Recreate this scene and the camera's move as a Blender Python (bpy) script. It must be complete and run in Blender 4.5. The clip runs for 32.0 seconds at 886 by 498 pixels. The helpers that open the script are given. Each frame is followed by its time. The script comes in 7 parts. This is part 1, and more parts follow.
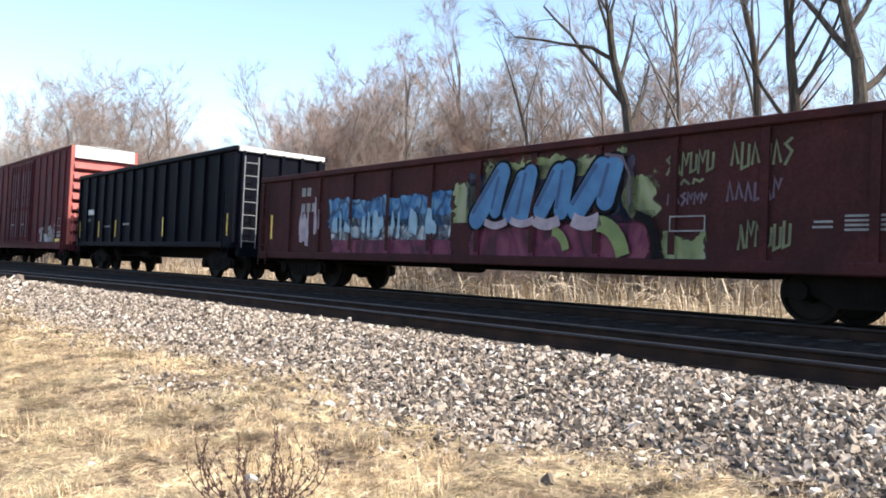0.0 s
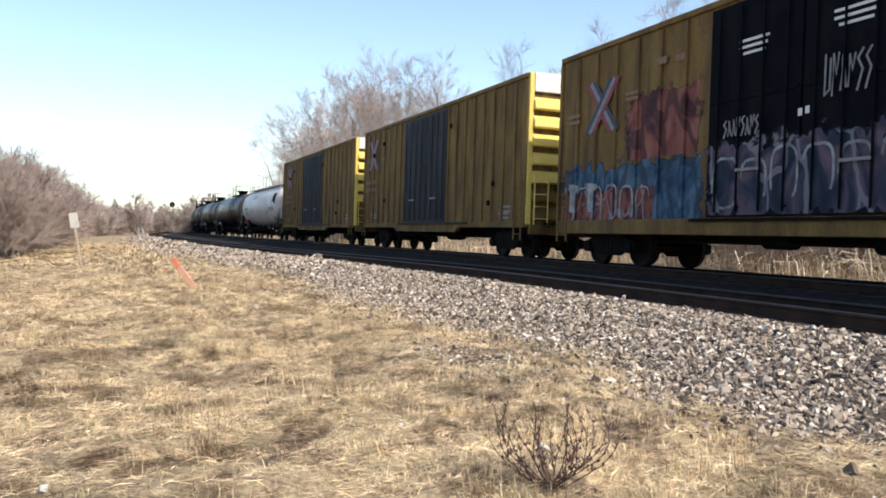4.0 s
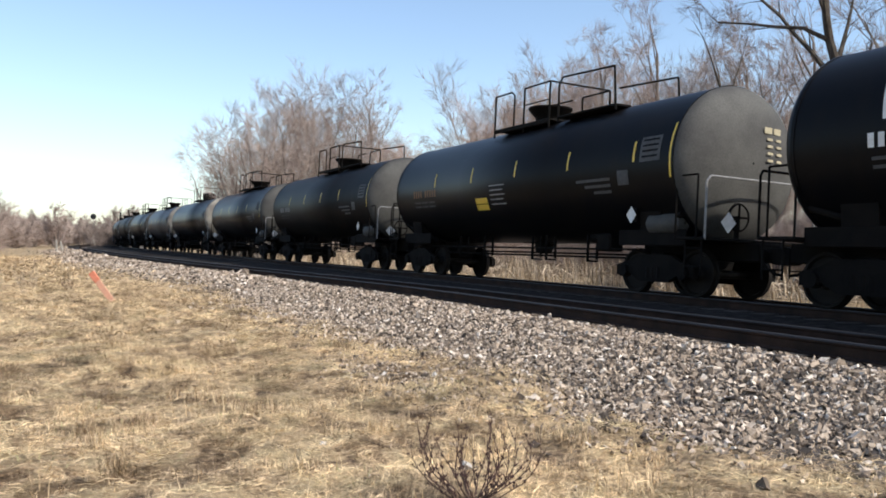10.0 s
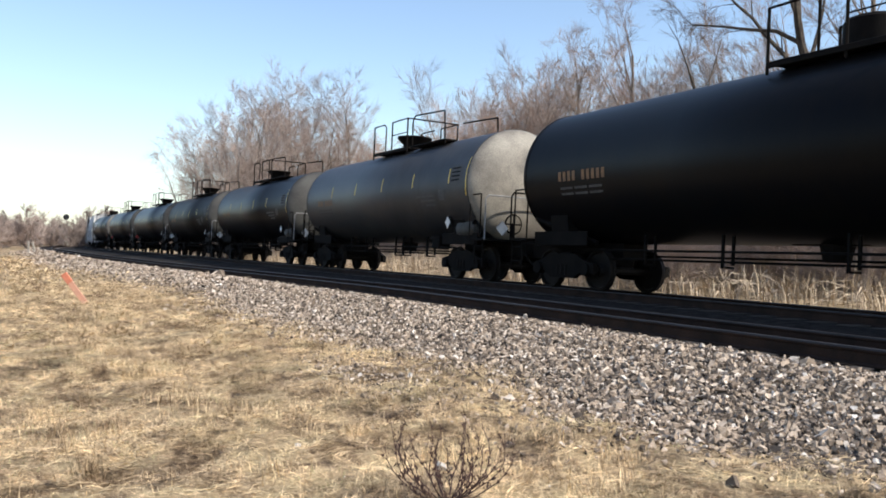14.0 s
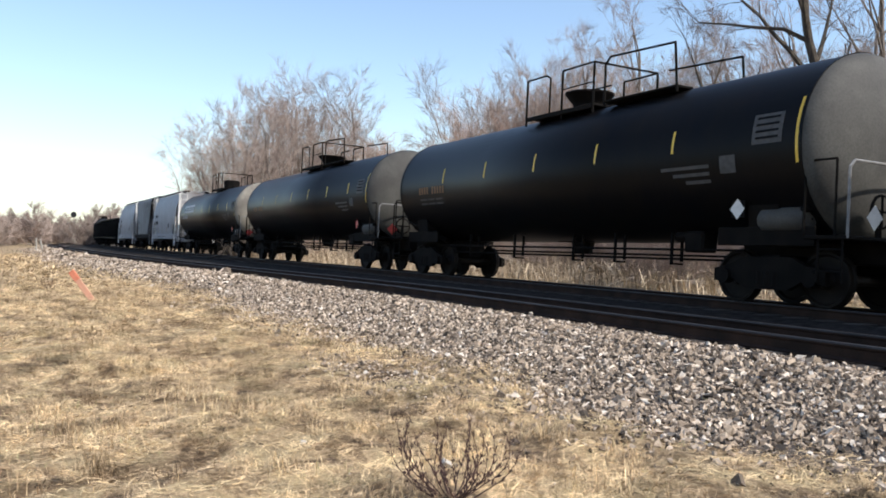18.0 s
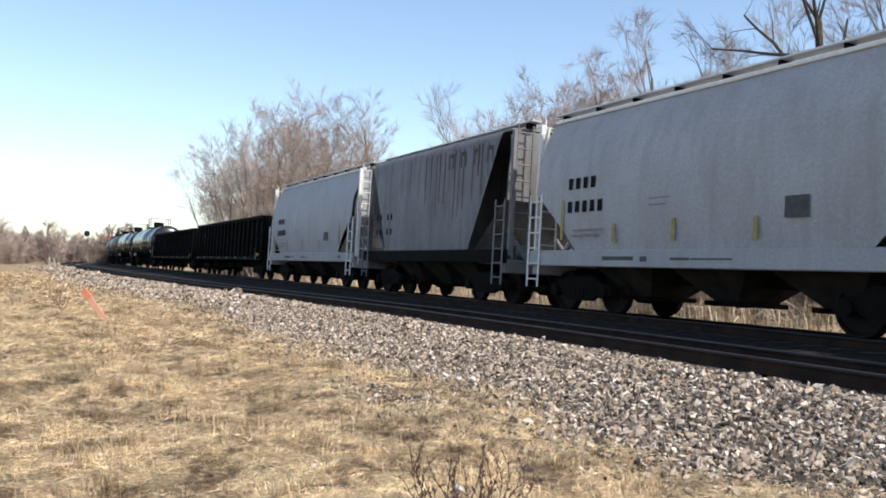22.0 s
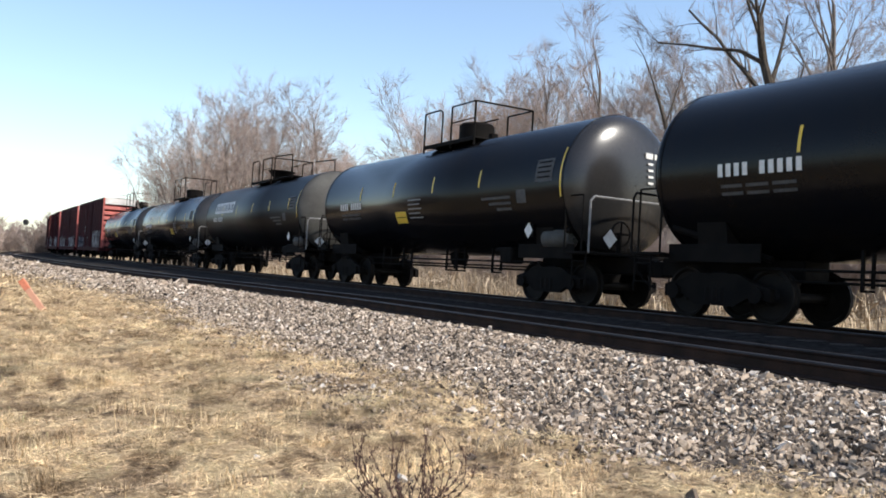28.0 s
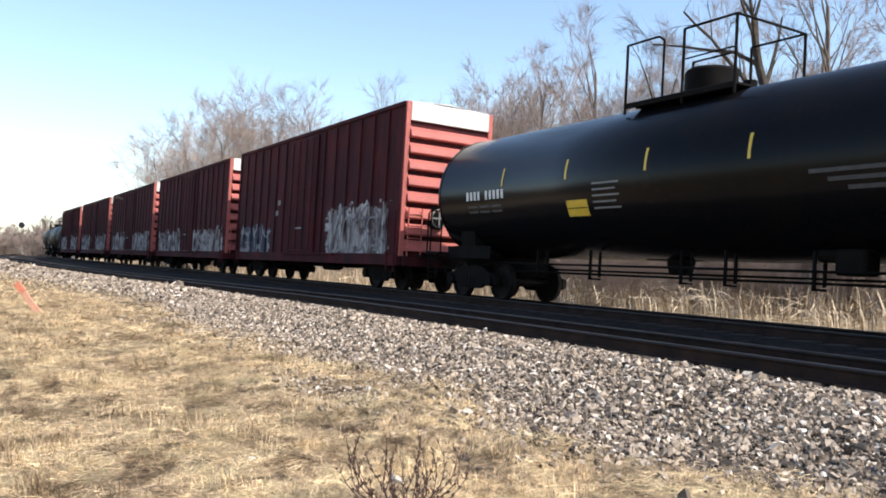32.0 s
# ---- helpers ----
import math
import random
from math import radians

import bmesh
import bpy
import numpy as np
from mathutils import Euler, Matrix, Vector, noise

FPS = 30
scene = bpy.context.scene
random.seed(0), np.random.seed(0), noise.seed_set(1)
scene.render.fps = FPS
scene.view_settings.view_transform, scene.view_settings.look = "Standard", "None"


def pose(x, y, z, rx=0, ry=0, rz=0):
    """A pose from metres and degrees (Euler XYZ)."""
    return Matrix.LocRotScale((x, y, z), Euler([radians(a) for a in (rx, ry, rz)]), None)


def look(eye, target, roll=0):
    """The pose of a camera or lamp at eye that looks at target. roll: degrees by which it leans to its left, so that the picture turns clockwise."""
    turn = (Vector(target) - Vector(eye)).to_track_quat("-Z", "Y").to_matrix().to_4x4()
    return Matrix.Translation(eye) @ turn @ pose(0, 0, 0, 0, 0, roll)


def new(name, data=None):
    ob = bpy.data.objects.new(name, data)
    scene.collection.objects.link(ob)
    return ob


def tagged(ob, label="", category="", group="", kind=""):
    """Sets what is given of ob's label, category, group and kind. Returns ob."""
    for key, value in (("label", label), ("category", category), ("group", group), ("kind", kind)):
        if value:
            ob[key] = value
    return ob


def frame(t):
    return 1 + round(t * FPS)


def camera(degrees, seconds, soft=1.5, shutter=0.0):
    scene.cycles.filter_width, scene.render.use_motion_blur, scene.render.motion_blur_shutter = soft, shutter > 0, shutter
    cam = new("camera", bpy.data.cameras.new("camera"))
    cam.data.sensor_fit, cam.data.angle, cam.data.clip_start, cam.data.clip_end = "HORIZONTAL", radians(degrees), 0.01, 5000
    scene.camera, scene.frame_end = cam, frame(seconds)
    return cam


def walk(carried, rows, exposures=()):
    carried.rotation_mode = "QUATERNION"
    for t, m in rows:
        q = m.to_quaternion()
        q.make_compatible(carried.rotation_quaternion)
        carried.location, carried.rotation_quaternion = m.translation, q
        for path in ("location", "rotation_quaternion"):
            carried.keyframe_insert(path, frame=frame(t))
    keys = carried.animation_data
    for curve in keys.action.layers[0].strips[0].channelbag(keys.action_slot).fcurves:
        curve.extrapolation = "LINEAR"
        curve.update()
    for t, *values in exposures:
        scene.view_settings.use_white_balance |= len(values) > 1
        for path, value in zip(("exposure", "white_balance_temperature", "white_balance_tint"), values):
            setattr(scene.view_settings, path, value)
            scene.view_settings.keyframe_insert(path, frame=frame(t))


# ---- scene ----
from functools import lru_cache

# ---- camera and path ----
cam = camera(56.8, 32.0, soft=1.8)
PATH = [
    (0.0, 0.107, 0.19, 0.975, -12.15, 0.09, -0.72),
    (0.5, 0.101, 0.151, 0.987, -10.84, -0.31, -0.42),
    (1.0, 0.081, 0.098, 0.989, -9.15, -0.81, -0.05),
    (1.5, 0.056, 0.031, 0.993, -5.48, -1.84, 0.02),
    (2.0, 0.024, -0.004, 1.005, -2.56, -1.31, 0.28),
    (2.5, 0.003, -0.022, 1.009, -0.12, -1.17, 0.02),
    (3.0, -0.011, -0.024, 1.007, 1.97, -1.29, -0.06),
    (3.5, -0.031, -0.011, 1.01, 3.79, -1.99, -0.06),
    (4.0, -0.05, -0.003, 1.009, 6.13, -1.63, 0.28),
    (4.5, -0.057, 0.002, 1.009, 7.23, -0.72, 0.13),
    (6.5, -0.03, -0.004, 1.009, 5.15, -0.37, -0.49),
    (7.0, -0.017, -0.023, 1.012, 4.2, -0.4, -0.25),
    (7.5, -0.017, -0.018, 1.008, 3.47, -0.94, -0.39),
    (8.0, -0.011, -0.01, 1.015, 2.15, -0.65, -0.64),
    (8.5, -0.014, -0.003, 1.007, 1.96, -0.94, -0.43),
    (9.0, -0.012, -0.004, 1.01, 1.94, -0.48, -0.49),
    (9.5, -0.013, 0.002, 1.005, 1.96, -0.58, -0.41),
    (10.0, -0.018, 0.016, 1.005, 1.28, -0.41, -0.55),
    (10.5, -0.006, 0.011, 1.009, 0.39, -0.55, -0.54),
    (11.0, -0.003, 0.011, 1.008, -0.21, 0.07, -0.6),
    (11.5, -0.01, 0.019, 1.013, 0.15, 0.18, -0.58),
    (12.0, -0.004, 0.005, 1.017, 0.29, 0.57, -0.64),
    (12.5, -0.004, 0.012, 1.007, -0.13, 0.2, -0.59),
    (13.0, -0.0, -0.0, 1.007, -0.0, 0.12, -0.59),
    (13.5, 0.005, -0.004, 1.005, -0.11, -0.34, -0.54),
    (14.0, 0.003, -0.008, 1.014, -0.3, -0.37, -0.49),
    (14.5, 0.005, -0.015, 1.012, -0.17, -0.95, -0.45),
    (16.5, 0.006, -0.013, 1.013, -0.08, -0.41, -0.73),
    (17.0, 0.006, -0.017, 1.012, 0.22, -0.72, -0.5),
    (17.5, 0.013, -0.027, 1.009, 0.03, -0.55, -0.45),
    (18.0, 0.007, -0.015, 1.01, 0.13, -0.5, -0.58),
    (18.5, 0.003, -0.015, 1.01, 0.64, -0.29, -0.68),
    (19.0, 0.002, -0.014, 1.005, 0.65, -0.22, -0.64),
    (19.5, -0.003, -0.002, 1.006, 0.55, -0.25, -0.73),
    (20.0, -0.003, -0.003, 1.008, 0.52, -0.02, -0.91),
    (20.5, -0.014, 0.024, 1.006, 0.34, -0.17, -0.96),
    (21.0, -0.01, 0.027, 1.006, -0.0, 0.25, -1.21),
    (21.5, -0.027, 0.045, 1.01, 0.27, 0.77, -1.47),
    (22.0, -0.023, 0.033, 1.005, 0.87, 1.09, -1.25),
    (22.5, -0.025, 0.036, 1.009, 0.58, 1.22, -1.45),
    (23.0, -0.008, 0.014, 1.015, 0.16, 1.02, -1.22),
    (23.5, 0.003, -0.009, 1.013, 0.26, 0.55, -0.99),
    (24.0, 0.01, -0.025, 1.013, 0.37, 0.53, -1.03),
    (24.5, 0.003, -0.005, 1.015, -0.12, 0.47, -1.11),
    (26.5, 0.007, -0.0, 1.012, -0.62, 0.5, -1.13),
    (27.0, 0.018, -0.015, 1.009, -0.83, 0.48, -1.25),
    (27.5, 0.022, 0.001, 1.017, -2.1, 0.28, -1.39),
    (28.0, 0.022, 0.016, 1.008, -2.61, 0.47, -1.31),
    (28.5, 0.031, 0.005, 1.01, -2.93, 0.26, -1.43),
    (29.0, 0.027, 0.013, 1.005, -2.95, 0.2, -1.43),
    (29.5, 0.021, 0.024, 1.002, -3.02, 0.26, -1.6),
    (30.0, 0.01, 0.042, 1.005, -2.99, 0.71, -1.52),
    (30.5, 0.013, 0.039, 1.007, -2.9, 1.06, -1.64),
    (31.0, 0.002, 0.041, 1.014, -2.34, 1.26, -1.86),
    (31.5, 0.021, 0.009, 1.01, -2.38, 1.41, -1.45),
    (32.0, 0.043, -0.02, 1.013, -2.84, 0.59, -1.14),]
walk(cam, [(t, pose(x, y, z, 90 + pitch, roll, yaw)) for t, x, y, z, yaw, pitch, roll in PATH],
     exposures=[(0.0, 1.17), (2.0, 1.27), (4.0, 0.72), (6.5, 0.40), (9.0, 0.44), (10.0, 0.53), (13.0, 0.58), (19.0, 0.60), (23.0, 0.60), (27.0, 0.57), (28.0, 0.64), (29.0, 0.73), (30.0, 0.77), (31.0, 0.78), (32.0, 0.82)])

# ---- light ----
SPEED = 14.385                     # metres a second
PHI = radians(27.636)              # heading of the straight track, from +y towards -x
ALONG = Vector((-math.sin(PHI), math.cos(PHI), 0))
ASIDE = Vector((-math.cos(PHI), -math.sin(PHI), 0))   # from the train towards the camera
SUN_TURN, SUN_HEIGHT = radians(28), radians(44)
sun_way = (ALONG * math.cos(SUN_TURN) + ASIDE * math.sin(SUN_TURN)) * math.cos(SUN_HEIGHT) - Vector((0, 0, math.sin(SUN_HEIGHT)))
sun = new("sun", bpy.data.lights.new("sun", "SUN"))
sun.data.energy, sun.data.angle, sun.data.color = 3.5, radians(0.6), (1.0, 0.95, 0.87)
sun.matrix_basis = look((0, 0, 60), Vector((0, 0, 60)) + sun_way)

world = bpy.data.worlds.new("world")
scene.world = world
world.use_nodes = True
wn = world.node_tree.nodes
sky = wn.new("ShaderNodeTexSky")
sky.sky_type, sky.sun_disc, sky.sun_elevation = "NISHITA", False, SUN_HEIGHT
sky.sun_rotation = math.atan2(-sun_way.x, -sun_way.y)
sky.air_density, sky.dust_density, sky.ozone_density = 1.0, 1.0, 1.3
world.node_tree.links.new(sky.outputs["Color"], wn["Background"].inputs["Color"])
wn["Background"].inputs["Strength"].default_value = 0.15

# ---- materials ----
def node_mat(name):
    m = bpy.data.materials.new(name)
    m.use_nodes = True
    nt = m.node_tree
    return m, nt.nodes, nt.links, nt.nodes["Principled BSDF"]


def surface(name, base, other=None, rough=0.7, metal=0.0, grain=8.0, stretch=(1, 1, 1), amount=0.5, fine=60.0, bump=0.2, per_object=0.0, per_island=0.0, spec=0.5, dirt=None, dirt_amount=0.0):
    """Two colours mixed by coarse and fine noise, with relief."""
    m, n, l, b = node_mat(name)
    other = other or tuple(c * 0.7 for c in base)
    tc = n.new("ShaderNodeTexCoord")
    mp = n.new("ShaderNodeMapping")
    mp.inputs["Scale"].default_value = stretch
    l.new(tc.outputs["Object"], mp.inputs["Vector"])
    big, small = n.new("ShaderNodeTexNoise"), n.new("ShaderNodeTexNoise")
    big.inputs["Scale"].default_value, big.inputs["Detail"].default_value = grain, 6
    small.inputs["Scale"].default_value, small.inputs["Detail"].default_value = fine, 4
    for q in (big, small):
        l.new(mp.outputs["Vector"], q.inputs["Vector"])
    ramp = n.new("ShaderNodeValToRGB")
    ramp.color_ramp.elements[0].position, ramp.color_ramp.elements[1].position = 0.5 - 0.35 * (1 - amount) - 0.05, 0.62
    ramp.color_ramp.elements[0].color, ramp.color_ramp.elements[1].color = (*base, 1), (*other, 1)
    l.new(big.outputs["Fac"], ramp.inputs["Fac"])
    mix = n.new("ShaderNodeMix")
    mix.data_type, mix.blend_type = "RGBA", "MULTIPLY"
    mix.inputs["Factor"].default_value = amount
    l.new(ramp.outputs["Color"], mix.inputs["A"])
    l.new(small.outputs["Color"], mix.inputs["B"])
    hue = n.new("ShaderNodeHueSaturation")
    # the fine noise is coloured: keep only its lightness
    bw = n.new("ShaderNodeMapRange")
    bw.inputs["From Min"].default_value, bw.inputs["From Max"].default_value = 0.3, 0.7
    bw.inputs["To Min"].default_value, bw.inputs["To Max"].default_value = 0.65, 1.25
    l.new(small.outputs["Fac"], bw.inputs["Value"])
    l.new(bw.outputs["Result"], mix.inputs["B"])
    last = mix.outputs["Result"]
    if dirt:
        streak = n.new("ShaderNodeTexNoise")
        mp2 = n.new("ShaderNodeMapping")
        mp2.inputs["Scale"].default_value = (2.2, 2.2, 0.35)
        l.new(tc.outputs["Object"], mp2.inputs["Vector"])
        l.new(mp2.outputs["Vector"], streak.inputs["Vector"])
        streak.inputs["Scale"].default_value, streak.inputs["Detail"].default_value = 1.6, 8
        dr = n.new("ShaderNodeMapRange")
        dr.inputs["From Min"].default_value, dr.inputs["From Max"].default_value = 0.46, 0.72
        dr.inputs["To Max"].default_value = dirt_amount
        l.new(streak.outputs["Fac"], dr.inputs["Value"])
        dm = n.new("ShaderNodeMix")
        dm.data_type = "RGBA"
        dm.inputs["B"].default_value = (*dirt, 1)
        l.new(dr.outputs["Result"], dm.inputs["Factor"])
        l.new(last, dm.inputs["A"])
        last = dm.outputs["Result"]
    if per_object or per_island:
        src = n.new("ShaderNodeObjectInfo") if per_object else n.new("ShaderNodeNewGeometry")
        out = src.outputs["Random"] if per_object else src.outputs["Random Per Island"]
        rng = n.new("ShaderNodeMapRange")
        spread = per_object or per_island
        rng.inputs["To Min"].default_value, rng.inputs["To Max"].default_value = 1 - spread, 1 + spread
        l.new(out, rng.inputs["Value"])
        l.new(rng.outputs["Result"], hue.inputs["Value"])
        l.new(last, hue.inputs["Color"])
        last = hue.outputs["Color"]
    l.new(last, b.inputs["Base Color"])
    b.inputs["Roughness"].default_value, b.inputs["Metallic"].default_value = rough, metal
    b.inputs["Specular IOR Level"].default_value = spec
    if bump:
        bp = n.new("ShaderNodeBump")
        bp.inputs["Strength"].default_value, bp.inputs["Distance"].default_value = bump, 0.02
        l.new(small.outputs["Fac"], bp.inputs["Height"])
        l.new(bp.outputs["Normal"], b.inputs["Normal"])
    return m


def patches(n, l, scale, stops, coord, detail=5, bend=1.0, rough=0.5):
    """Colours in irregular patches of a size."""
    q = n.new("ShaderNodeTexNoise")
    q.inputs["Scale"].default_value, q.inputs["Detail"].default_value, q.inputs["Distortion"].default_value = scale, detail, bend
    q.inputs["Roughness"].default_value = rough
    l.new(coord, q.inputs["Vector"])
    r = n.new("ShaderNodeValToRGB")
    e = r.color_ramp.elements
    while len(e) < len(stops):
        e.new(0.5)
    for k, (at, c) in enumerate(stops):
        e[k].position, e[k].color = at, (*c, 1)
    l.new(q.outputs["Fac"], r.inputs["Fac"])
    return q, r.outputs["Color"]


def straw_mat(name, light, island, bump):
    """Dry matted grass: straw, dead brown and grey-olive patches."""
    m, n, l, b = node_mat(name)
    tc = n.new("ShaderNodeTexCoord")
    co = tc.outputs["Object"]
    c1 = (0.17 * light, 0.12 * light, 0.085 * light)
    c2 = (0.70 * light, 0.52 * light, 0.32 * light)
    c3 = (0.83 * light, 0.66 * light, 0.40 * light)
    c4 = (0.42 * light, 0.345 * light, 0.20 * light)
    _, a = patches(n, l, 2.3, ((0.36, c1), (0.48, c2), (0.62, c3)), co, 10, 0.9, 0.72)
    q, w = patches(n, l, 0.8, ((0.50, (0, 0, 0)), (0.66, (0.6, 0.6, 0.6))), co, 7, 1.0, 0.65)
    mix = n.new("ShaderNodeMix")
    mix.data_type = "RGBA"
    l.new(w, mix.inputs["Factor"])
    l.new(a, mix.inputs["A"])
    mix.inputs["B"].default_value = (*c4, 1)
    f, g = patches(n, l, 9.0, ((0.3, (0.6, 0.58, 0.56)), (0.7, (1.2, 1.2, 1.2))), co, 6, 2.0)
    mul = n.new("ShaderNodeMix")
    mul.data_type, mul.blend_type = "RGBA", "MULTIPLY"
    mul.inputs["Factor"].default_value = 1.0
    l.new(mix.outputs["Result"], mul.inputs["A"])
    l.new(g, mul.inputs["B"])
    _, mats = patches(n, l, 1.1, ((0.40, (0.50, 0.46, 0.44)), (0.50, (1.0, 1.0, 1.0)), (0.62, (1.22, 1.2, 1.16))), co, 8, 1.4, 0.6)
    mat_mul = n.new("ShaderNodeMix")
    mat_mul.data_type, mat_mul.blend_type = "RGBA", "MULTIPLY"
    mat_mul.inputs["Factor"].default_value = 1.0
    l.new(mul.outputs["Result"], mat_mul.inputs["A"])
    l.new(mats, mat_mul.inputs["B"])
    last = mat_mul.outputs["Result"]
    if island:
        geo, mr, hue = n.new("ShaderNodeNewGeometry"), n.new("ShaderNodeMapRange"), n.new("ShaderNodeHueSaturation")
        mr.inputs["To Min"].default_value, mr.inputs["To Max"].default_value = 1 - island, 1 + island * 0.7
        l.new(geo.outputs["Random Per Island"], mr.inputs["Value"])
        l.new(mr.outputs["Result"], hue.inputs["Value"])
        l.new(last, hue.inputs["Color"])
        last = hue.outputs["Color"]
    l.new(last, b.inputs["Base Color"])
    b.inputs["Roughness"].default_value, b.inputs["Specular IOR Level"].default_value = 0.9, 0.15
    if bump:
        fine, _ = patches(n, l, 34, ((0, (0, 0, 0)), (1, (1, 1, 1))), co, 6, 3.0)
        bp = n.new("ShaderNodeBump")
        bp.inputs["Strength"].default_value, bp.inputs["Distance"].default_value = bump, 0.03
        l.new(fine.outputs["Fac"], bp.inputs["Height"])
        l.new(bp.outputs["Normal"], b.inputs["Normal"])
    return m


def mural_mat(name, box, stops, line=None, scale=1.6, line_w=0.05, soft=0.22, seed=0.0):
    """Sprayed paint with ragged soft edges inside a box (x0, x1, z0, z1) of the car's side."""
    m, n, l, b = node_mat(name)

    def calc(op, a, c=None):
        q = n.new("ShaderNodeMath")
        q.operation = op
        for k, v in enumerate((a, c)):
            if v is None:
                continue
            if isinstance(v, (int, float)):
                q.inputs[k].default_value = v
            else:
                l.new(v, q.inputs[k])
        return q.outputs[0]
    tc, mp, sep = n.new("ShaderNodeTexCoord"), n.new("ShaderNodeMapping"), n.new("ShaderNodeSeparateXYZ")
    mp.inputs["Location"].default_value = (seed, 0, seed * 0.7)
    mp.inputs["Scale"].default_value = (1.0, 0.0, 0.62)
    l.new(tc.outputs["Object"], mp.inputs["Vector"])
    l.new(tc.outputs["Object"], sep.inputs["Vector"])
    co = mp.outputs["Vector"]
    _, last = patches(n, l, scale, stops, co, 3, 1.6)
    if line:
        vo = n.new("ShaderNodeTexVoronoi")
        vo.feature = "DISTANCE_TO_EDGE"
        vo.inputs["Scale"].default_value = scale * 1.3
        warp, add = n.new("ShaderNodeTexNoise"), n.new("ShaderNodeMix")
        warp.inputs["Scale"].default_value = 1.4
        l.new(co, warp.inputs["Vector"])
        add.data_type = "RGBA"
        add.inputs["Factor"].default_value = 0.45
        l.new(co, add.inputs["A"])
        l.new(warp.outputs["Color"], add.inputs["B"])
        l.new(add.outputs["Result"], vo.inputs["Vector"])
        lm = n.new("ShaderNodeMix")
        lm.data_type = "RGBA"
        l.new(calc("MULTIPLY", calc("LESS_THAN", vo.outputs["Distance"], line_w), 0.7), lm.inputs["Factor"])
        l.new(last, lm.inputs["A"])
        lm.inputs["B"].default_value = (*line, 1)
        last = lm.outputs["Result"]
    l.new(last, b.inputs["Base Color"])
    b.inputs["Roughness"].default_value, b.inputs["Specular IOR Level"].default_value = 0.65, 0.2
    x0, x1, z0, z1 = box
    dx = calc("MINIMUM", calc("SUBTRACT", sep.outputs["X"], x0), calc("SUBTRACT", x1, sep.outputs["X"]))
    dz = calc("MINIMUM", calc("MULTIPLY", calc("SUBTRACT", sep.outputs["Z"], z0 - 0.3), 1.0), calc("SUBTRACT", z1, sep.outputs["Z"]))
    rag = n.new("ShaderNodeTexNoise")
    rag.inputs["Scale"].default_value, rag.inputs["Detail"].default_value = 3.2, 4
    l.new(tc.outputs["Object"], rag.inputs["Vector"])
    edge = calc("ADD", calc("MINIMUM", dx, dz), calc("MULTIPLY", calc("SUBTRACT", rag.outputs["Fac"], 0.62), soft * 5))
    al = n.new("ShaderNodeMapRange")
    al.inputs["From Min"].default_value, al.inputs["From Max"].default_value = 0.0, soft * 0.35
    l.new(edge, al.inputs["Value"])
    clear, mix, out = n.new("ShaderNodeBsdfTransparent"), n.new("ShaderNodeMixShader"), n["Material Output"] if "Material Output" in n else n.new("ShaderNodeOutputMaterial")
    l.new(al.outputs["Result"], mix.inputs[0])
    l.new(clear.outputs[0], mix.inputs[1])
    l.new(b.outputs[0], mix.inputs[2])
    l.new(mix.outputs[0], out.inputs["Surface"])
    return m


def stone_mat():
    """Crushed stone: brown-grey with dark and near-white pieces."""
    m, n, l, b = node_mat("ballast_stone")
    geo, r = n.new("ShaderNodeNewGeometry"), n.new("ShaderNodeValToRGB")
    e = r.color_ramp.elements
    while len(e) < 5:
        e.new(0.5)
    for k, (at, c) in enumerate(((0, (0.05, 0.041, 0.035)), (0.3, (0.195, 0.155, 0.12)), (0.62, (0.39, 0.316, 0.242)), (0.88, (0.58, 0.485, 0.39)), (1, (0.80, 0.735, 0.65)))):
        e[k].position, e[k].color = at, (*c, 1)
    l.new(geo.outputs["Random Per Island"], r.inputs["Fac"])
    tc = n.new("ShaderNodeTexCoord")
    _, g = patches(n, l, 30, ((0.3, (0.7, 0.67, 0.64)), (0.7, (1.15, 1.12, 1.1))), tc.outputs["Object"])
    mul = n.new("ShaderNodeMix")
    mul.data_type, mul.blend_type = "RGBA", "MULTIPLY"
    mul.inputs["Factor"].default_value = 1.0
    l.new(r.outputs["Color"], mul.inputs["A"])
    l.new(g, mul.inputs["B"])
    l.new(mul.outputs["Result"], b.inputs["Base Color"])
    b.inputs["Roughness"].default_value, b.inputs["Specular IOR Level"].default_value = 0.85, 0.25
    return m


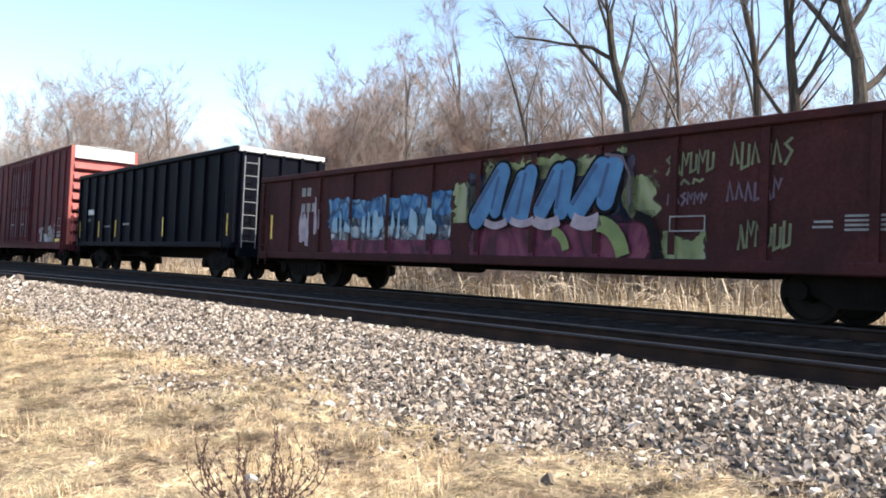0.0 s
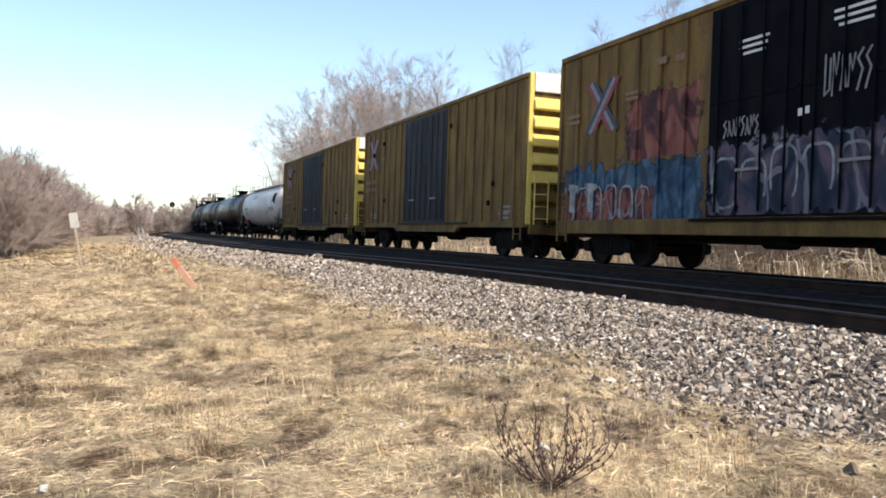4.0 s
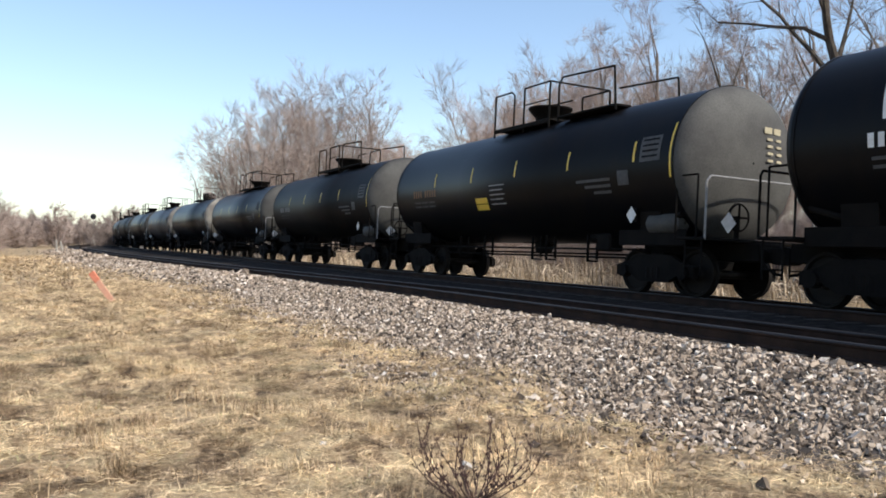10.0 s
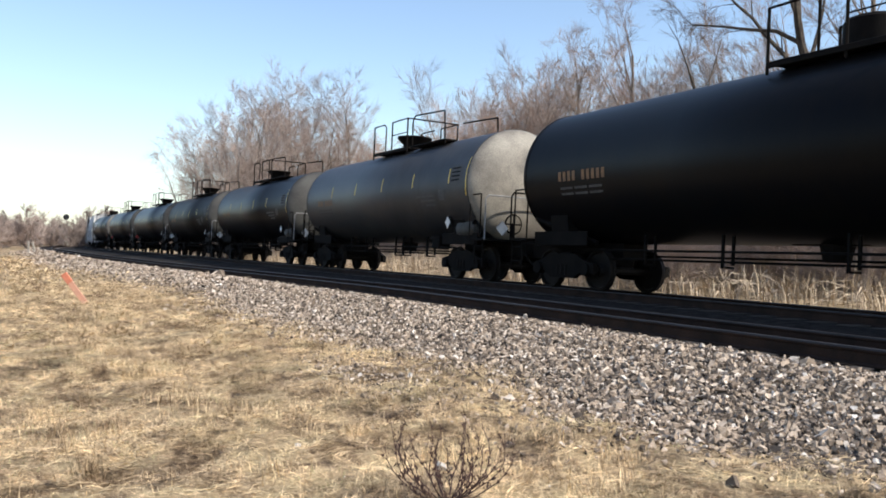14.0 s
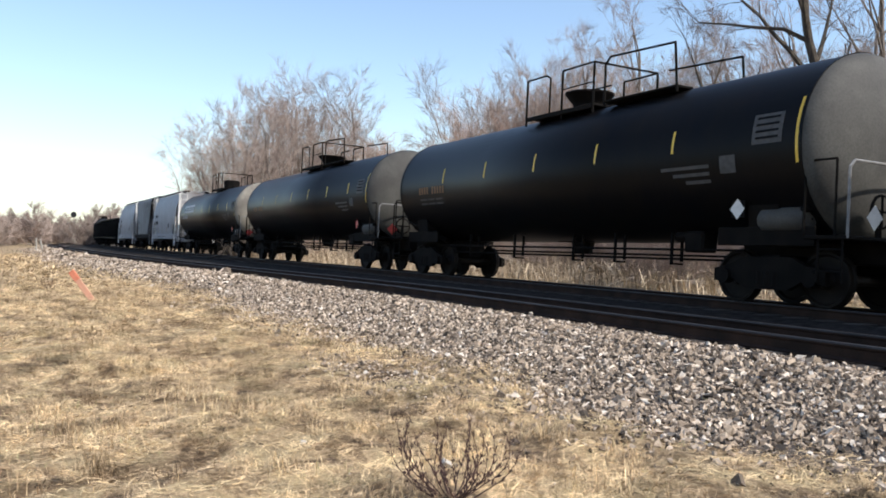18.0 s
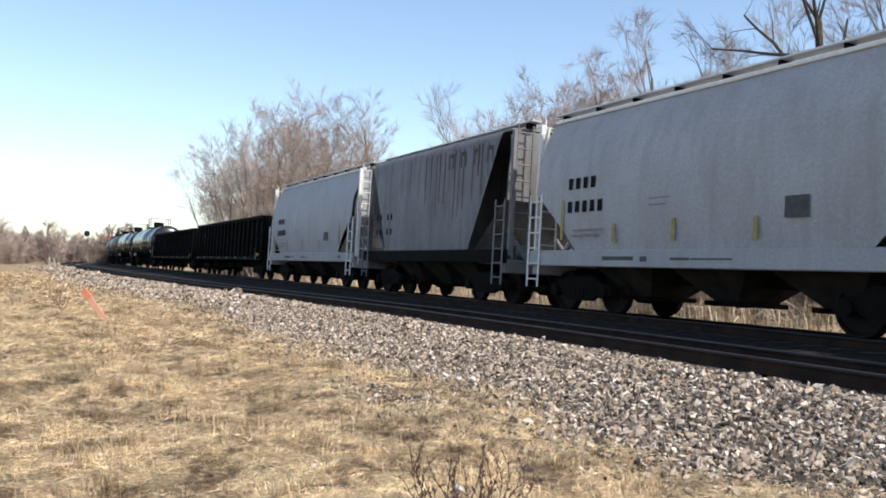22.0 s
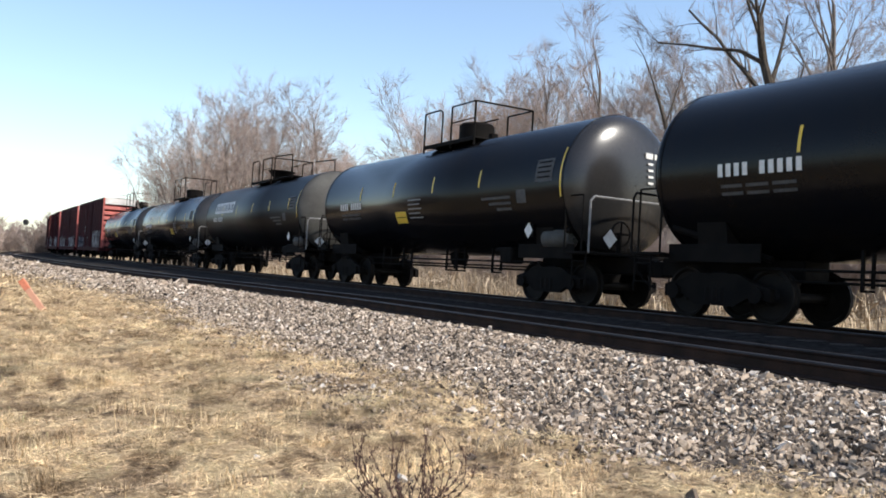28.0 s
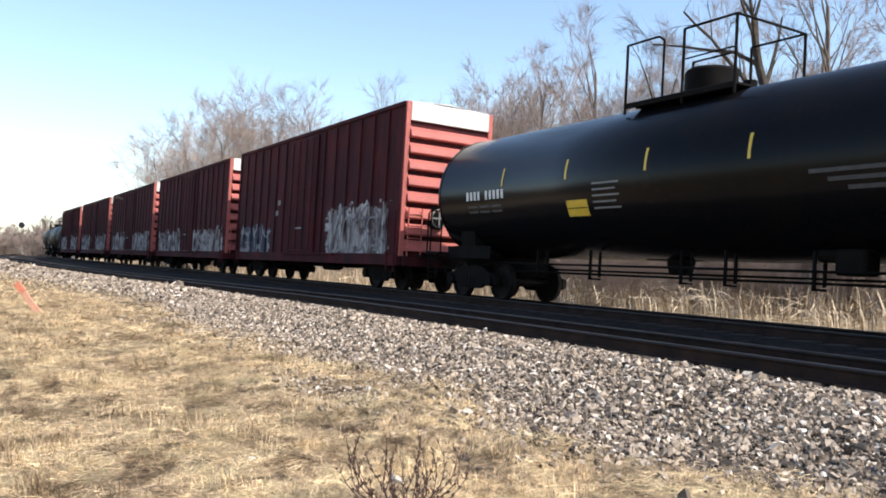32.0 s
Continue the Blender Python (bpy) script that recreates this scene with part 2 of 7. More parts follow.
DIRT = (0.10, 0.075, 0.055)
M = {
    "grass": straw_mat("dry_grass_ground", 0.62, 0.0, 0.9),
    "blade": straw_mat("dry_grass_blade", 1.0, 0.55, 0.0),
    "green": surface("green_grass_blade", (0.25, 0.27, 0.11), (0.4, 0.36, 0.18), 0.8, grain=1.1, amount=0.3, per_island=0.4, bump=0, spec=0.2),
    "pale_stone": surface("pale_field_stone", (0.55, 0.51, 0.46), (0.36, 0.33, 0.29), 0.85, grain=20, amount=0.5, fine=80, bump=0.2, spec=0.2),
    "reed": surface("dry_reed", (0.60, 0.48, 0.34), (0.34, 0.26, 0.18), 0.85, grain=0.7, amount=0.5, per_island=0.5, bump=0, spec=0.2),
    "stone": stone_mat(),
    "bed": surface("ballast_bed", (0.15, 0.125, 0.108), (0.06, 0.05, 0.045), 0.95, grain=9, amount=0.8, fine=26, bump=1.0, spec=0.1),
    # Floor between the rails, much darker than the bed.
    "floor_stone": surface("dark_ballast", (0.040, 0.035, 0.032), (0.018, 0.0155, 0.014), 0.95, grain=6, amount=0.8, fine=26, bump=1.0, spec=0.05),
    "tie": surface("weathered_tie", (0.06, 0.045, 0.036), (0.03, 0.024, 0.02), 0.9, grain=3, stretch=(1, 8, 8), amount=0.7, fine=30, per_object=0.25, bump=0.5),
    "rail": surface("rusty_rail", (0.045, 0.024, 0.016), (0.02, 0.012, 0.009), 0.85, 0.0, grain=3, amount=0.6, fine=50, spec=0.2),
    "railhead": surface("worn_rail_head", (0.05, 0.047, 0.05), (0.03, 0.027, 0.027), 0.55, 0.4, grain=2, stretch=(0.2, 1, 1), amount=0.3, bump=0.03, spec=0.3),
    "bark": surface("grey_bark", (0.28, 0.24, 0.21), (0.15, 0.125, 0.105), 0.95, grain=3, stretch=(4, 4, 0.6), amount=0.6, fine=22, bump=0.8, per_object=0.2, spec=0.1),
    "twig": surface("bare_twig", (0.42, 0.335, 0.285), (0.29, 0.225, 0.19), 0.9, grain=0.4, amount=0.3, per_object=0.25, bump=0, spec=0.1),
    "twig_red": surface("reddish_twig", (0.50, 0.345, 0.27), (0.36, 0.24, 0.185), 0.9, grain=0.4, amount=0.3, per_object=0.2, bump=0, spec=0.1),
    "bark_dark": surface("dark_furrowed_bark", (0.115, 0.095, 0.075), (0.055, 0.045, 0.038), 0.95, grain=3, stretch=(4, 4, 0.6), amount=0.6, fine=22, bump=0.8, per_object=0.2, spec=0.1),
    "twig_dark": surface("dark_bare_twig", (0.20, 0.165, 0.145), (0.12, 0.10, 0.09), 0.9, grain=0.4, amount=0.3, per_object=0.2, bump=0, spec=0.1),
    "weed": surface("dead_weed_stem", (0.10, 0.05, 0.038), (0.055, 0.03, 0.025), 0.9, grain=6, bump=0),
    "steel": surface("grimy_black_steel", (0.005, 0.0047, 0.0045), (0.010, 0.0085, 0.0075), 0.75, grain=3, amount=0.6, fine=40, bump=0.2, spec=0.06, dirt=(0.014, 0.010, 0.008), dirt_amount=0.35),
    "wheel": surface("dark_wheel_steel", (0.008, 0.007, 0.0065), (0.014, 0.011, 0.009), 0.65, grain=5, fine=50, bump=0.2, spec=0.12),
    "tread": surface("bright_wheel_tread", (0.42, 0.40, 0.38), None, 0.35, 0.9, grain=4, amount=0.2, bump=0.03),
    "black": surface("dull_black_tank_enamel", (0.0035, 0.004, 0.0058), (0.006, 0.0055, 0.0055), 0.36, grain=1.2, amount=0.5, fine=30, bump=0.012, spec=0.09, dirt=(0.009, 0.007, 0.006), dirt_amount=0.5),
    "sooty": surface("sooty_black_tank_paint", (0.004, 0.0039, 0.0042), (0.008, 0.007, 0.0062), 0.45, grain=1.0, amount=0.7, fine=30, bump=0.03, spec=0.06, dirt=(0.013, 0.010, 0.008), dirt_amount=0.6),
    "greytank": surface("faded_grey_black_tank_paint", (0.022, 0.023, 0.026), (0.04, 0.038, 0.037), 0.45, grain=1.0, amount=0.7, fine=30, bump=0.08, spec=0.4, dirt=(0.02, 0.016, 0.014), dirt_amount=0.6),
    # Dust plus sunlight put into the colour, so lighter than the shells.
    "head_dark": surface("dusty_sunlit_black_head", (0.068, 0.065, 0.057), (0.04, 0.037, 0.033), 0.75, grain=1.5, amount=0.7, fine=30, bump=0.015),
    "head_gloss": surface("glossy_black_tank_head", (0.016, 0.016, 0.016), (0.025, 0.023, 0.022), 0.25, grain=1.5, amount=0.5, fine=30, bump=0.02, spec=0.5),
    "spray_moss": surface("dull_green_spray_paint", (0.16, 0.18, 0.09), (0.10, 0.11, 0.06), 0.7, grain=4, amount=0.6, bump=0.02),
    # Paler still: strong sun on a dusty end, painted into the colour.
    "head_pale": surface("dusty_sunlit_pale_head", (0.29, 0.26, 0.21), (0.16, 0.14, 0.115), 0.65, grain=1.5, amount=0.7, fine=30, bump=0.02),
    "white_tank": surface("stained_white_tank_paint", (0.80, 0.76, 0.70), (0.66, 0.61, 0.53), 0.5, grain=1.0, amount=0.4, fine=20, bump=0.06, dirt=(0.36, 0.28, 0.2), dirt_amount=0.5),
    "white": surface("white_marking_paint", (0.80, 0.79, 0.76), (0.66, 0.64, 0.6), 0.6, grain=9, amount=0.3, bump=0.05),
    "mark_grey": surface("grey_marking_paint", (0.27, 0.265, 0.26), (0.18, 0.175, 0.17), 0.7, grain=9, amount=0.4, bump=0.05),
    "mark_brown": surface("faded_orange_marking", (0.27, 0.135, 0.05), (0.16, 0.085, 0.04), 0.6, grain=9, amount=0.3, bump=0.05),
    "mark_black": surface("black_marking_paint", (0.012, 0.012, 0.013), None, 0.7, grain=9, amount=0.3, bump=0.05, spec=0.06),
    "reflector": surface("yellow_reflector_strip", (0.80, 0.55, 0.05), (0.7, 0.45, 0.05), 0.4, grain=9, amount=0.2, bump=0.02),
    "placard_red": surface("red_placard_paint", (0.6, 0.08, 0.06), None, 0.5, grain=9, amount=0.2, bump=0.02),
    "yellow": surface("faded_yellow_boxcar_paint", (0.225, 0.142, 0.044), (0.15, 0.092, 0.034), 0.7, grain=1.3, stretch=(1.6, 1.6, 0.5), amount=0.6, fine=20, bump=0.1, spec=0.12, dirt=(0.08, 0.048, 0.028), dirt_amount=0.9),
    # Same yellow made brighter: sunlight on the near ends is in this colour.
    "yellow_end": surface("sunlit_yellow_end_paint", (0.78, 0.60, 0.13), (0.66, 0.49, 0.11), 0.6, grain=1.3, amount=0.3, fine=20, bump=0.1),
    "red": surface("oxide_red_boxcar_paint", (0.115, 0.018, 0.022), (0.075, 0.016, 0.02), 0.65, grain=1.3, amount=0.6, fine=20, bump=0.1, spec=0.08, dirt=(0.045, 0.02, 0.021), dirt_amount=0.8),
    "maroon": surface("grimy_maroon_boxcar_paint", (0.085, 0.017, 0.019), (0.05, 0.014, 0.016), 0.7, grain=1.3, stretch=(1.8, 1.8, 0.4), amount=0.7, fine=20, bump=0.1, spec=0.06, dirt=(0.022, 0.014, 0.016), dirt_amount=0.9),
    # Ends of the red cars: sunlight put into a brighter red.
    "red_end": surface("sunlit_rusty_red_end_paint", (0.50, 0.125, 0.10), (0.36, 0.095, 0.078), 0.65, grain=1.3, amount=0.5, fine=20, bump=0.1),
    "brown": surface("brown_gondola_paint", (0.066, 0.022, 0.022), (0.042, 0.017, 0.017), 0.65, grain=1.3, amount=0.6, fine=20, bump=0.15, spec=0.06, dirt=(0.028, 0.015, 0.014), dirt_amount=0.7),
    "coal": surface("black_hopper_paint", (0.003, 0.0042, 0.009), (0.0055, 0.006, 0.0098), 0.6, grain=1.3, amount=0.5, fine=20, bump=0.1, spec=0.04, dirt=(0.010, 0.0095, 0.011), dirt_amount=0.5),
    "blackdoor": surface("black_plug_door_paint", (0.003, 0.0036, 0.007), (0.0065, 0.007, 0.0095), 0.65, grain=2, amount=0.5, fine=20, bump=0.1, spec=0.03, dirt=(0.014, 0.0125, 0.0135), dirt_amount=0.4),
    "worndoor": surface("worn_black_door_paint", (0.010, 0.011, 0.015), (0.03, 0.03, 0.034), 0.65, grain=2, stretch=(3, 3, 0.4), amount=0.5, fine=20, bump=0.1, spec=0.15, dirt=(0.052, 0.056, 0.066), dirt_amount=0.75),
    "door_grey": surface("chalky_mauve_door_paint", (0.15, 0.095, 0.105), (0.095, 0.05, 0.056), 0.75, grain=2, stretch=(3, 3, 0.5), amount=0.6, fine=20, bump=0.1, spec=0.15, dirt=(0.075, 0.032, 0.034), dirt_amount=0.8),
    "red_inset": surface("dark_red_recess_paint", (0.085, 0.028, 0.032), (0.055, 0.022, 0.025), 0.7, grain=2, amount=0.5, fine=20, bump=0.1, spec=0.15),
    "hopper_grey": surface("light_grey_hopper_paint", (0.39, 0.39, 0.405), (0.33, 0.33, 0.335), 0.6, grain=0.8, amount=0.4, fine=20, bump=0.03, dirt=(0.27, 0.255, 0.24), dirt_amount=0.6),
    "hopper_dim": surface("weathered_grey_hopper_paint", (0.20, 0.20, 0.205), (0.15, 0.147, 0.145), 0.65, grain=0.8, amount=0.5, fine=20, bump=0.05, dirt=(0.095, 0.075, 0.065), dirt_amount=0.8),
    "roof": surface("galvanised_roof_sheet", (0.62, 0.61, 0.59), (0.45, 0.43, 0.41), 0.5, 0.3, grain=2, amount=0.4, fine=20, bump=0.1),
    "dusty_white": surface("white_end_panel_paint", (0.80, 0.78, 0.75), (0.62, 0.58, 0.54), 0.6, grain=2, amount=0.3, fine=20, bump=0.1),
    "orange": surface("orange_stake_paint", (0.76, 0.24, 0.13), (0.58, 0.20, 0.12), 0.85, grain=5, amount=0.5, bump=0.1),
    "orange_faded": surface("faded_orange_stake_paint", (0.70, 0.34, 0.22), (0.56, 0.30, 0.2), 0.85, grain=5, amount=0.5, bump=0.1),
    "wood": surface("weathered_wood", (0.42, 0.35, 0.26), (0.3, 0.24, 0.17), 0.9, grain=3, stretch=(6, 6, 0.6), amount=0.5),
    "sign": surface("faded_white_sign", (0.46, 0.43, 0.37), (0.36, 0.33, 0.28), 0.7, grain=5, amount=0.3),
    "spray_blue": surface("sky_blue_spray_paint", (0.055, 0.19, 0.36), (0.03, 0.12, 0.26), 0.6, grain=3, amount=0.5, bump=0.02),
    "spray_pale": surface("pale_blue_spray_paint", (0.30, 0.44, 0.52), (0.18, 0.30, 0.40), 0.6, grain=3, amount=0.6, bump=0.02),
    "spray_lilac": surface("pale_lilac_spray_paint", (0.40, 0.33, 0.36), (0.26, 0.20, 0.24), 0.6, grain=3, amount=0.6, bump=0.02),
    "spray_green": surface("lime_green_spray_paint", (0.20, 0.25, 0.075), (0.14, 0.18, 0.06), 0.7, grain=3, amount=0.5, bump=0.02),
    "spray_purple": surface("wine_purple_spray_paint", (0.12, 0.025, 0.05), (0.08, 0.02, 0.04), 0.6, grain=3, amount=0.5, bump=0.02),
    "spray_red": surface("brick_red_spray_paint", (0.22, 0.05, 0.03), (0.14, 0.038, 0.025), 0.6, grain=3, amount=0.6, bump=0.02),
    "spray_navy": surface("dark_blue_spray_paint", (0.025, 0.035, 0.09), (0.02, 0.025, 0.06), 0.6, grain=3, amount=0.6, bump=0.02),
    "spray_grey": surface("pale_grey_spray_paint", (0.32, 0.33, 0.34), (0.13, 0.13, 0.135), 0.6, grain=4, amount=0.8, bump=0.02),
    "spray_deep": surface("deep_blue_spray_paint", (0.022, 0.075, 0.19), (0.016, 0.05, 0.13), 0.6, grain=3, amount=0.5, bump=0.02),
    "spray_crimson": surface("crimson_emblem_paint", (0.28, 0.025, 0.04), (0.18, 0.02, 0.03), 0.6, grain=5, amount=0.4, bump=0.02),
    "rust_white": surface("rust_stained_white_paint", (0.66, 0.58, 0.48), (0.48, 0.38, 0.28), 0.7, grain=3, amount=0.6, bump=0.1),
    "gloss": surface("glossy_black_tank_paint", (0.0035, 0.004, 0.006), (0.006, 0.0055, 0.0055), 0.2, grain=1.2, amount=0.5, fine=30, bump=0.01, spec=0.14, dirt=(0.009, 0.007, 0.006), dirt_amount=0.5),
    "mark_dim": surface("dim_grey_marking_paint", (0.085, 0.082, 0.08), (0.05, 0.048, 0.046), 0.7, grain=9, amount=0.4, bump=0.05),
    "mark_pale": surface("faded_cream_marking_paint", (0.48, 0.42, 0.28), (0.34, 0.29, 0.18), 0.7, grain=9, amount=0.4, bump=0.05),
    # Shade below the car body, painted in as a dark bay colour.
    "bay_dark": surface("shaded_hopper_bay", (0.045, 0.038, 0.034), (0.02, 0.018, 0.016), 0.8, grain=2, amount=0.6, fine=20, bump=0.1, spec=0.1),
    "strip_dull": surface("dirty_yellow_strip", (0.42, 0.33, 0.08), (0.28, 0.21, 0.06), 0.6, grain=9, amount=0.4, bump=0.02),
    "rust_dim": surface("thin_rust_streak", (0.10, 0.062, 0.045), (0.075, 0.05, 0.04), 0.8, grain=5, amount=0.4, bump=0.05),
    "spray_mauve": surface("faint_mauve_spray_paint", (0.13, 0.09, 0.13), (0.08, 0.05, 0.07), 0.7, grain=4, amount=0.6, bump=0.02),
    "gondola_black": surface("flat_black_gondola_paint", (0.003, 0.0031, 0.0038), (0.0055, 0.0052, 0.0055), 0.65, grain=1.3, amount=0.5, fine=20, bump=0.1, spec=0.03, dirt=(0.009, 0.008, 0.008), dirt_amount=0.5),
    "signal": surface("black_signal_paint", (0.02, 0.02, 0.02), None, 0.6),
}


# ---- mesh building ----
class Shape:
    """Collects the faces of one mesh."""

    def __init__(self):
        self.v, self.f = [], []

    def add(self, verts, faces):
        k = len(self.v)
        self.v += [tuple(p) for p in verts]
        self.f += [tuple(i + k for i in f) for f in faces]
        return self

    def box(self, x0, x1, y0, y1, z0, z1, b=0.0):
        if b <= 0:
            vs = [(x, y, z) for x in (x0, x1) for y in (y0, y1) for z in (z0, z1)]
            return self.add(vs, [(0, 1, 3, 2), (4, 6, 7, 5), (0, 4, 5, 1), (2, 3, 7, 6), (0, 2, 6, 4), (1, 5, 7, 3)])
        lo, hi, vs, at = (x0, y0, z0), (x1, y1, z1), [], {}
        for c in [(i, j, k) for i in (0, 1) for j in (0, 1) for k in (0, 1)]:
            for a in range(3):
                p = [(hi if c[q] else lo)[q] + (0 if q == a else (-b if c[q] else b)) for q in range(3)]
                at[c, a] = len(vs)
                vs.append(p)
        fs = []
        for a in range(3):
            o = [q for q in range(3) if q != a]
            for s in (0, 1):
                ring = []
                for i, j in ((0, 0), (1, 0), (1, 1), (0, 1)):
                    c = [0, 0, 0]
                    c[a], c[o[0]], c[o[1]] = s, i, j
                    ring.append(at[tuple(c), a])
                fs.append(ring if (s == 1) == (a != 1) else ring[::-1])
            for i in (0, 1):
                for j in (0, 1):
                    c0, c1 = [0, 0, 0], [0, 0, 0]
                    c0[o[0]] = c1[o[0]] = i
                    c0[o[1]] = c1[o[1]] = j
                    c1[a] = 1
                    c0, c1 = tuple(c0), tuple(c1)
                    ring = [at[c0, o[0]], at[c1, o[0]], at[c1, o[1]], at[c0, o[1]]]
                    fs.append(ring if (i == j) == (a == 1) else ring[::-1])
        for c in [(i, j, k) for i in (0, 1) for j in (0, 1) for k in (0, 1)]:
            ring = [at[c, 0], at[c, 1], at[c, 2]]
            fs.append(ring if sum(c) % 2 else ring[::-1])
        return self.add(vs, fs)

    def rod(self, p, q, r, r2=None, n=8, caps=True):
        p, q = Vector(p), Vector(q)
        d = (q - p)
        if d.length < 1e-6:
            return self
        d.normalize()
        u = d.orthogonal().normalized()
        w = d.cross(u)
        r2 = r if r2 is None else r2
        vs = [p + (u * math.cos(a) + w * math.sin(a)) * r for a in (2 * math.pi * i / n for i in range(n))]
        vs += [q + (u * math.cos(a) + w * math.sin(a)) * r2 for a in (2 * math.pi * i / n for i in range(n))]
        fs = [(i, (i + 1) % n, n + (i + 1) % n, n + i) for i in range(n)]
        if caps:
            fs += [tuple(range(n))[::-1], tuple(range(n, 2 * n))]
        return self.add(vs, fs)

    def pipe(self, pts, r, n=6):
        for a, b in zip(pts, pts[1:]):
            self.rod(a, b, r, n=n)
        return self

    def lathe(self, profile, n=48, z=0.0, a0=0.0, a1=2 * math.pi):
        """profile: (x, radius) along the x axis, turned round the axis at height z."""
        full = abs(a1 - a0 - 2 * math.pi) < 1e-6
        m = n if full else n + 1
        vs = [(x, r * math.cos(a0 + (a1 - a0) * i / n), z + r * math.sin(a0 + (a1 - a0) * i / n)) for x, r in profile for i in range(m)]
        fs = []
        for k in range(len(profile) - 1):
            for i in range(n):
                j = (i + 1) % m
                fs.append((k * m + i, (k + 1) * m + i, (k + 1) * m + j, k * m + j))
        return self.add(vs, fs)

    def extrude(self, poly, y0, y1):
        """A closed outline in x, z drawn out from y0 to y1."""
        n = len(poly)
        vs = [(x, y0, z) for x, z in poly] + [(x, y1, z) for x, z in poly]
        return self.add(vs, [tuple(range(n)), tuple(range(n, 2 * n))[::-1]] + [(i, n + i, n + (i + 1) % n, (i + 1) % n) for i in range(n)])

    def extrude_x(self, poly, x0, x1):
        """A closed outline in y, z drawn out from x0 to x1."""
        n = len(poly)
        vs = [(x0, y, z) for y, z in poly] + [(x1, y, z) for y, z in poly]
        return self.add(vs, [tuple(range(n))[::-1], tuple(range(n, 2 * n))] + [(i, (i + 1) % n, n + (i + 1) % n, n + i) for i in range(n)])

    def mesh(self, name, material, smooth=False):
        me = bpy.data.meshes.new(name)
        me.from_pydata(self.v, [], self.f)
        me.materials.append(M[material])
        if smooth:
            me.polygons.foreach_set("use_smooth", [True] * len(me.polygons))
            me.set_sharp_from_angle(angle=radians(38))
        me.update()
        return me


def thing(name, m, label, category, group="", kind=""):
    ob = new(name)
    ob.matrix_basis = m
    ob.empty_display_size = 0.3
    return tagged(ob, label, category, group, kind)


def part(name, shape, material, parent, label="", smooth=False, at=None):
    me = shape if isinstance(shape, bpy.types.Mesh) else shape.mesh(name, material, smooth)
    ob = new(name, me)
    ob.parent = parent
    if at is not None:
        ob.matrix_basis = at
    return tagged(ob, label) if label else ob


def solid(name, shape, material, label, category, group="", kind="", smooth=False, m=None):
    ob = new(name, shape.mesh(name, material, smooth))
    if m is not None:
        ob.matrix_basis = m
    return tagged(ob, label, category, group, kind)


# ---- the line of the track ----
def heading(s):
    if s < 0:
        return PHI
    c = min(s, 100.0)
    return PHI + 0.000207 * c - 8.1e-7 * c * c - min(max(s - 100.0, 0.0) / 430.0, 1.2)


STEP = 0.5
S0 = -640.0
track_s = np.arange(S0, 900.0, STEP)
head = np.array([heading(s + STEP / 2) for s in track_s])
i0 = int(round(-S0 / STEP))
tx = np.concatenate([[0.0], np.cumsum(-np.sin(head) * STEP)])[:-1]
ty = np.concatenate([[0.0], np.cumsum(np.cos(head) * STEP)])[:-1]
tx, ty = tx - tx[i0] + 6.939, ty - ty[i0] + 13.160


def on_track(s, off=0.0):
    """The place at s metres along the far track's middle, off metres towards the camera, and the heading."""
    x, y, a = np.interp(s, track_s, tx), np.interp(s, track_s, ty), np.interp(s, track_s, head)
    return x - math.cos(a) * off, y - math.sin(a) * off, a


LEAN = 0.0592 / 1.435       # the outer rail stands higher
GAUGE, SPACING = 1.435, 4.013


def apart(s):
    """How far the near track has drawn away from the far one at a place along the line."""
    return 3.0 * (1 - np.exp(-(np.maximum(np.asarray(s, float) - 8.0, 0) / 30.0) ** 1.3))


def track_pose(s, off=0.0, z=0.0):
    x, y, a = on_track(s, off)
    return Matrix.Translation((x, y, z)) @ Matrix.Rotation(a + math.pi / 2, 4, "Z")


def fast_mesh(name, verts, faces, material, flat=False):
    """A mesh from arrays: verts n x 3, faces m x 3 or m x 4."""
    me = bpy.data.meshes.new(name)
    k = faces.shape[1]
    me.vertices.add(len(verts))
    me.vertices.foreach_set("co", np.ascontiguousarray(verts, dtype=np.float32).ravel())
    me.loops.add(faces.size)
    me.loops.foreach_set("vertex_index", np.ascontiguousarray(faces, dtype=np.int32).ravel())
    me.polygons.add(len(faces))
    me.polygons.foreach_set("loop_start", np.arange(0, faces.size, k, dtype=np.int32))
    me.materials.append(M[material])
    me.update(calc_edges=True)
    me.validate()
    if flat:
        me.shade_flat()
    return me


rng = np.random.default_rng(7)
GROUND = -0.56


def bumpy(x, y):
    fine = np.sin(x * 7.3 + 2.1 * np.sin(y * 3.1)) * np.cos(y * 6.1 + 1.7 * np.sin(x * 2.7)) + 0.6 * np.sin(x * 12.1 - y * 9.7 + 2 * np.sin(x * 5.0))
    close = np.clip(1.4 - np.hypot(x, y) / 22.0, 0, 1)
    return 0.05 * np.sin(x * 0.9 + 1.3) * np.cos(y * 0.7) + 0.035 * np.sin(x * 2.3 + y * 1.7) + 0.02 * np.sin(x * 4.1 - y * 3.3) + 0.026 * fine * close


def ground_z(x, y):
    """Height of the rough grass at a place."""
    near = np.clip(1 - np.hypot(x, y) / 60.0, 0, 1)
    return GROUND + bumpy(x, y) * near


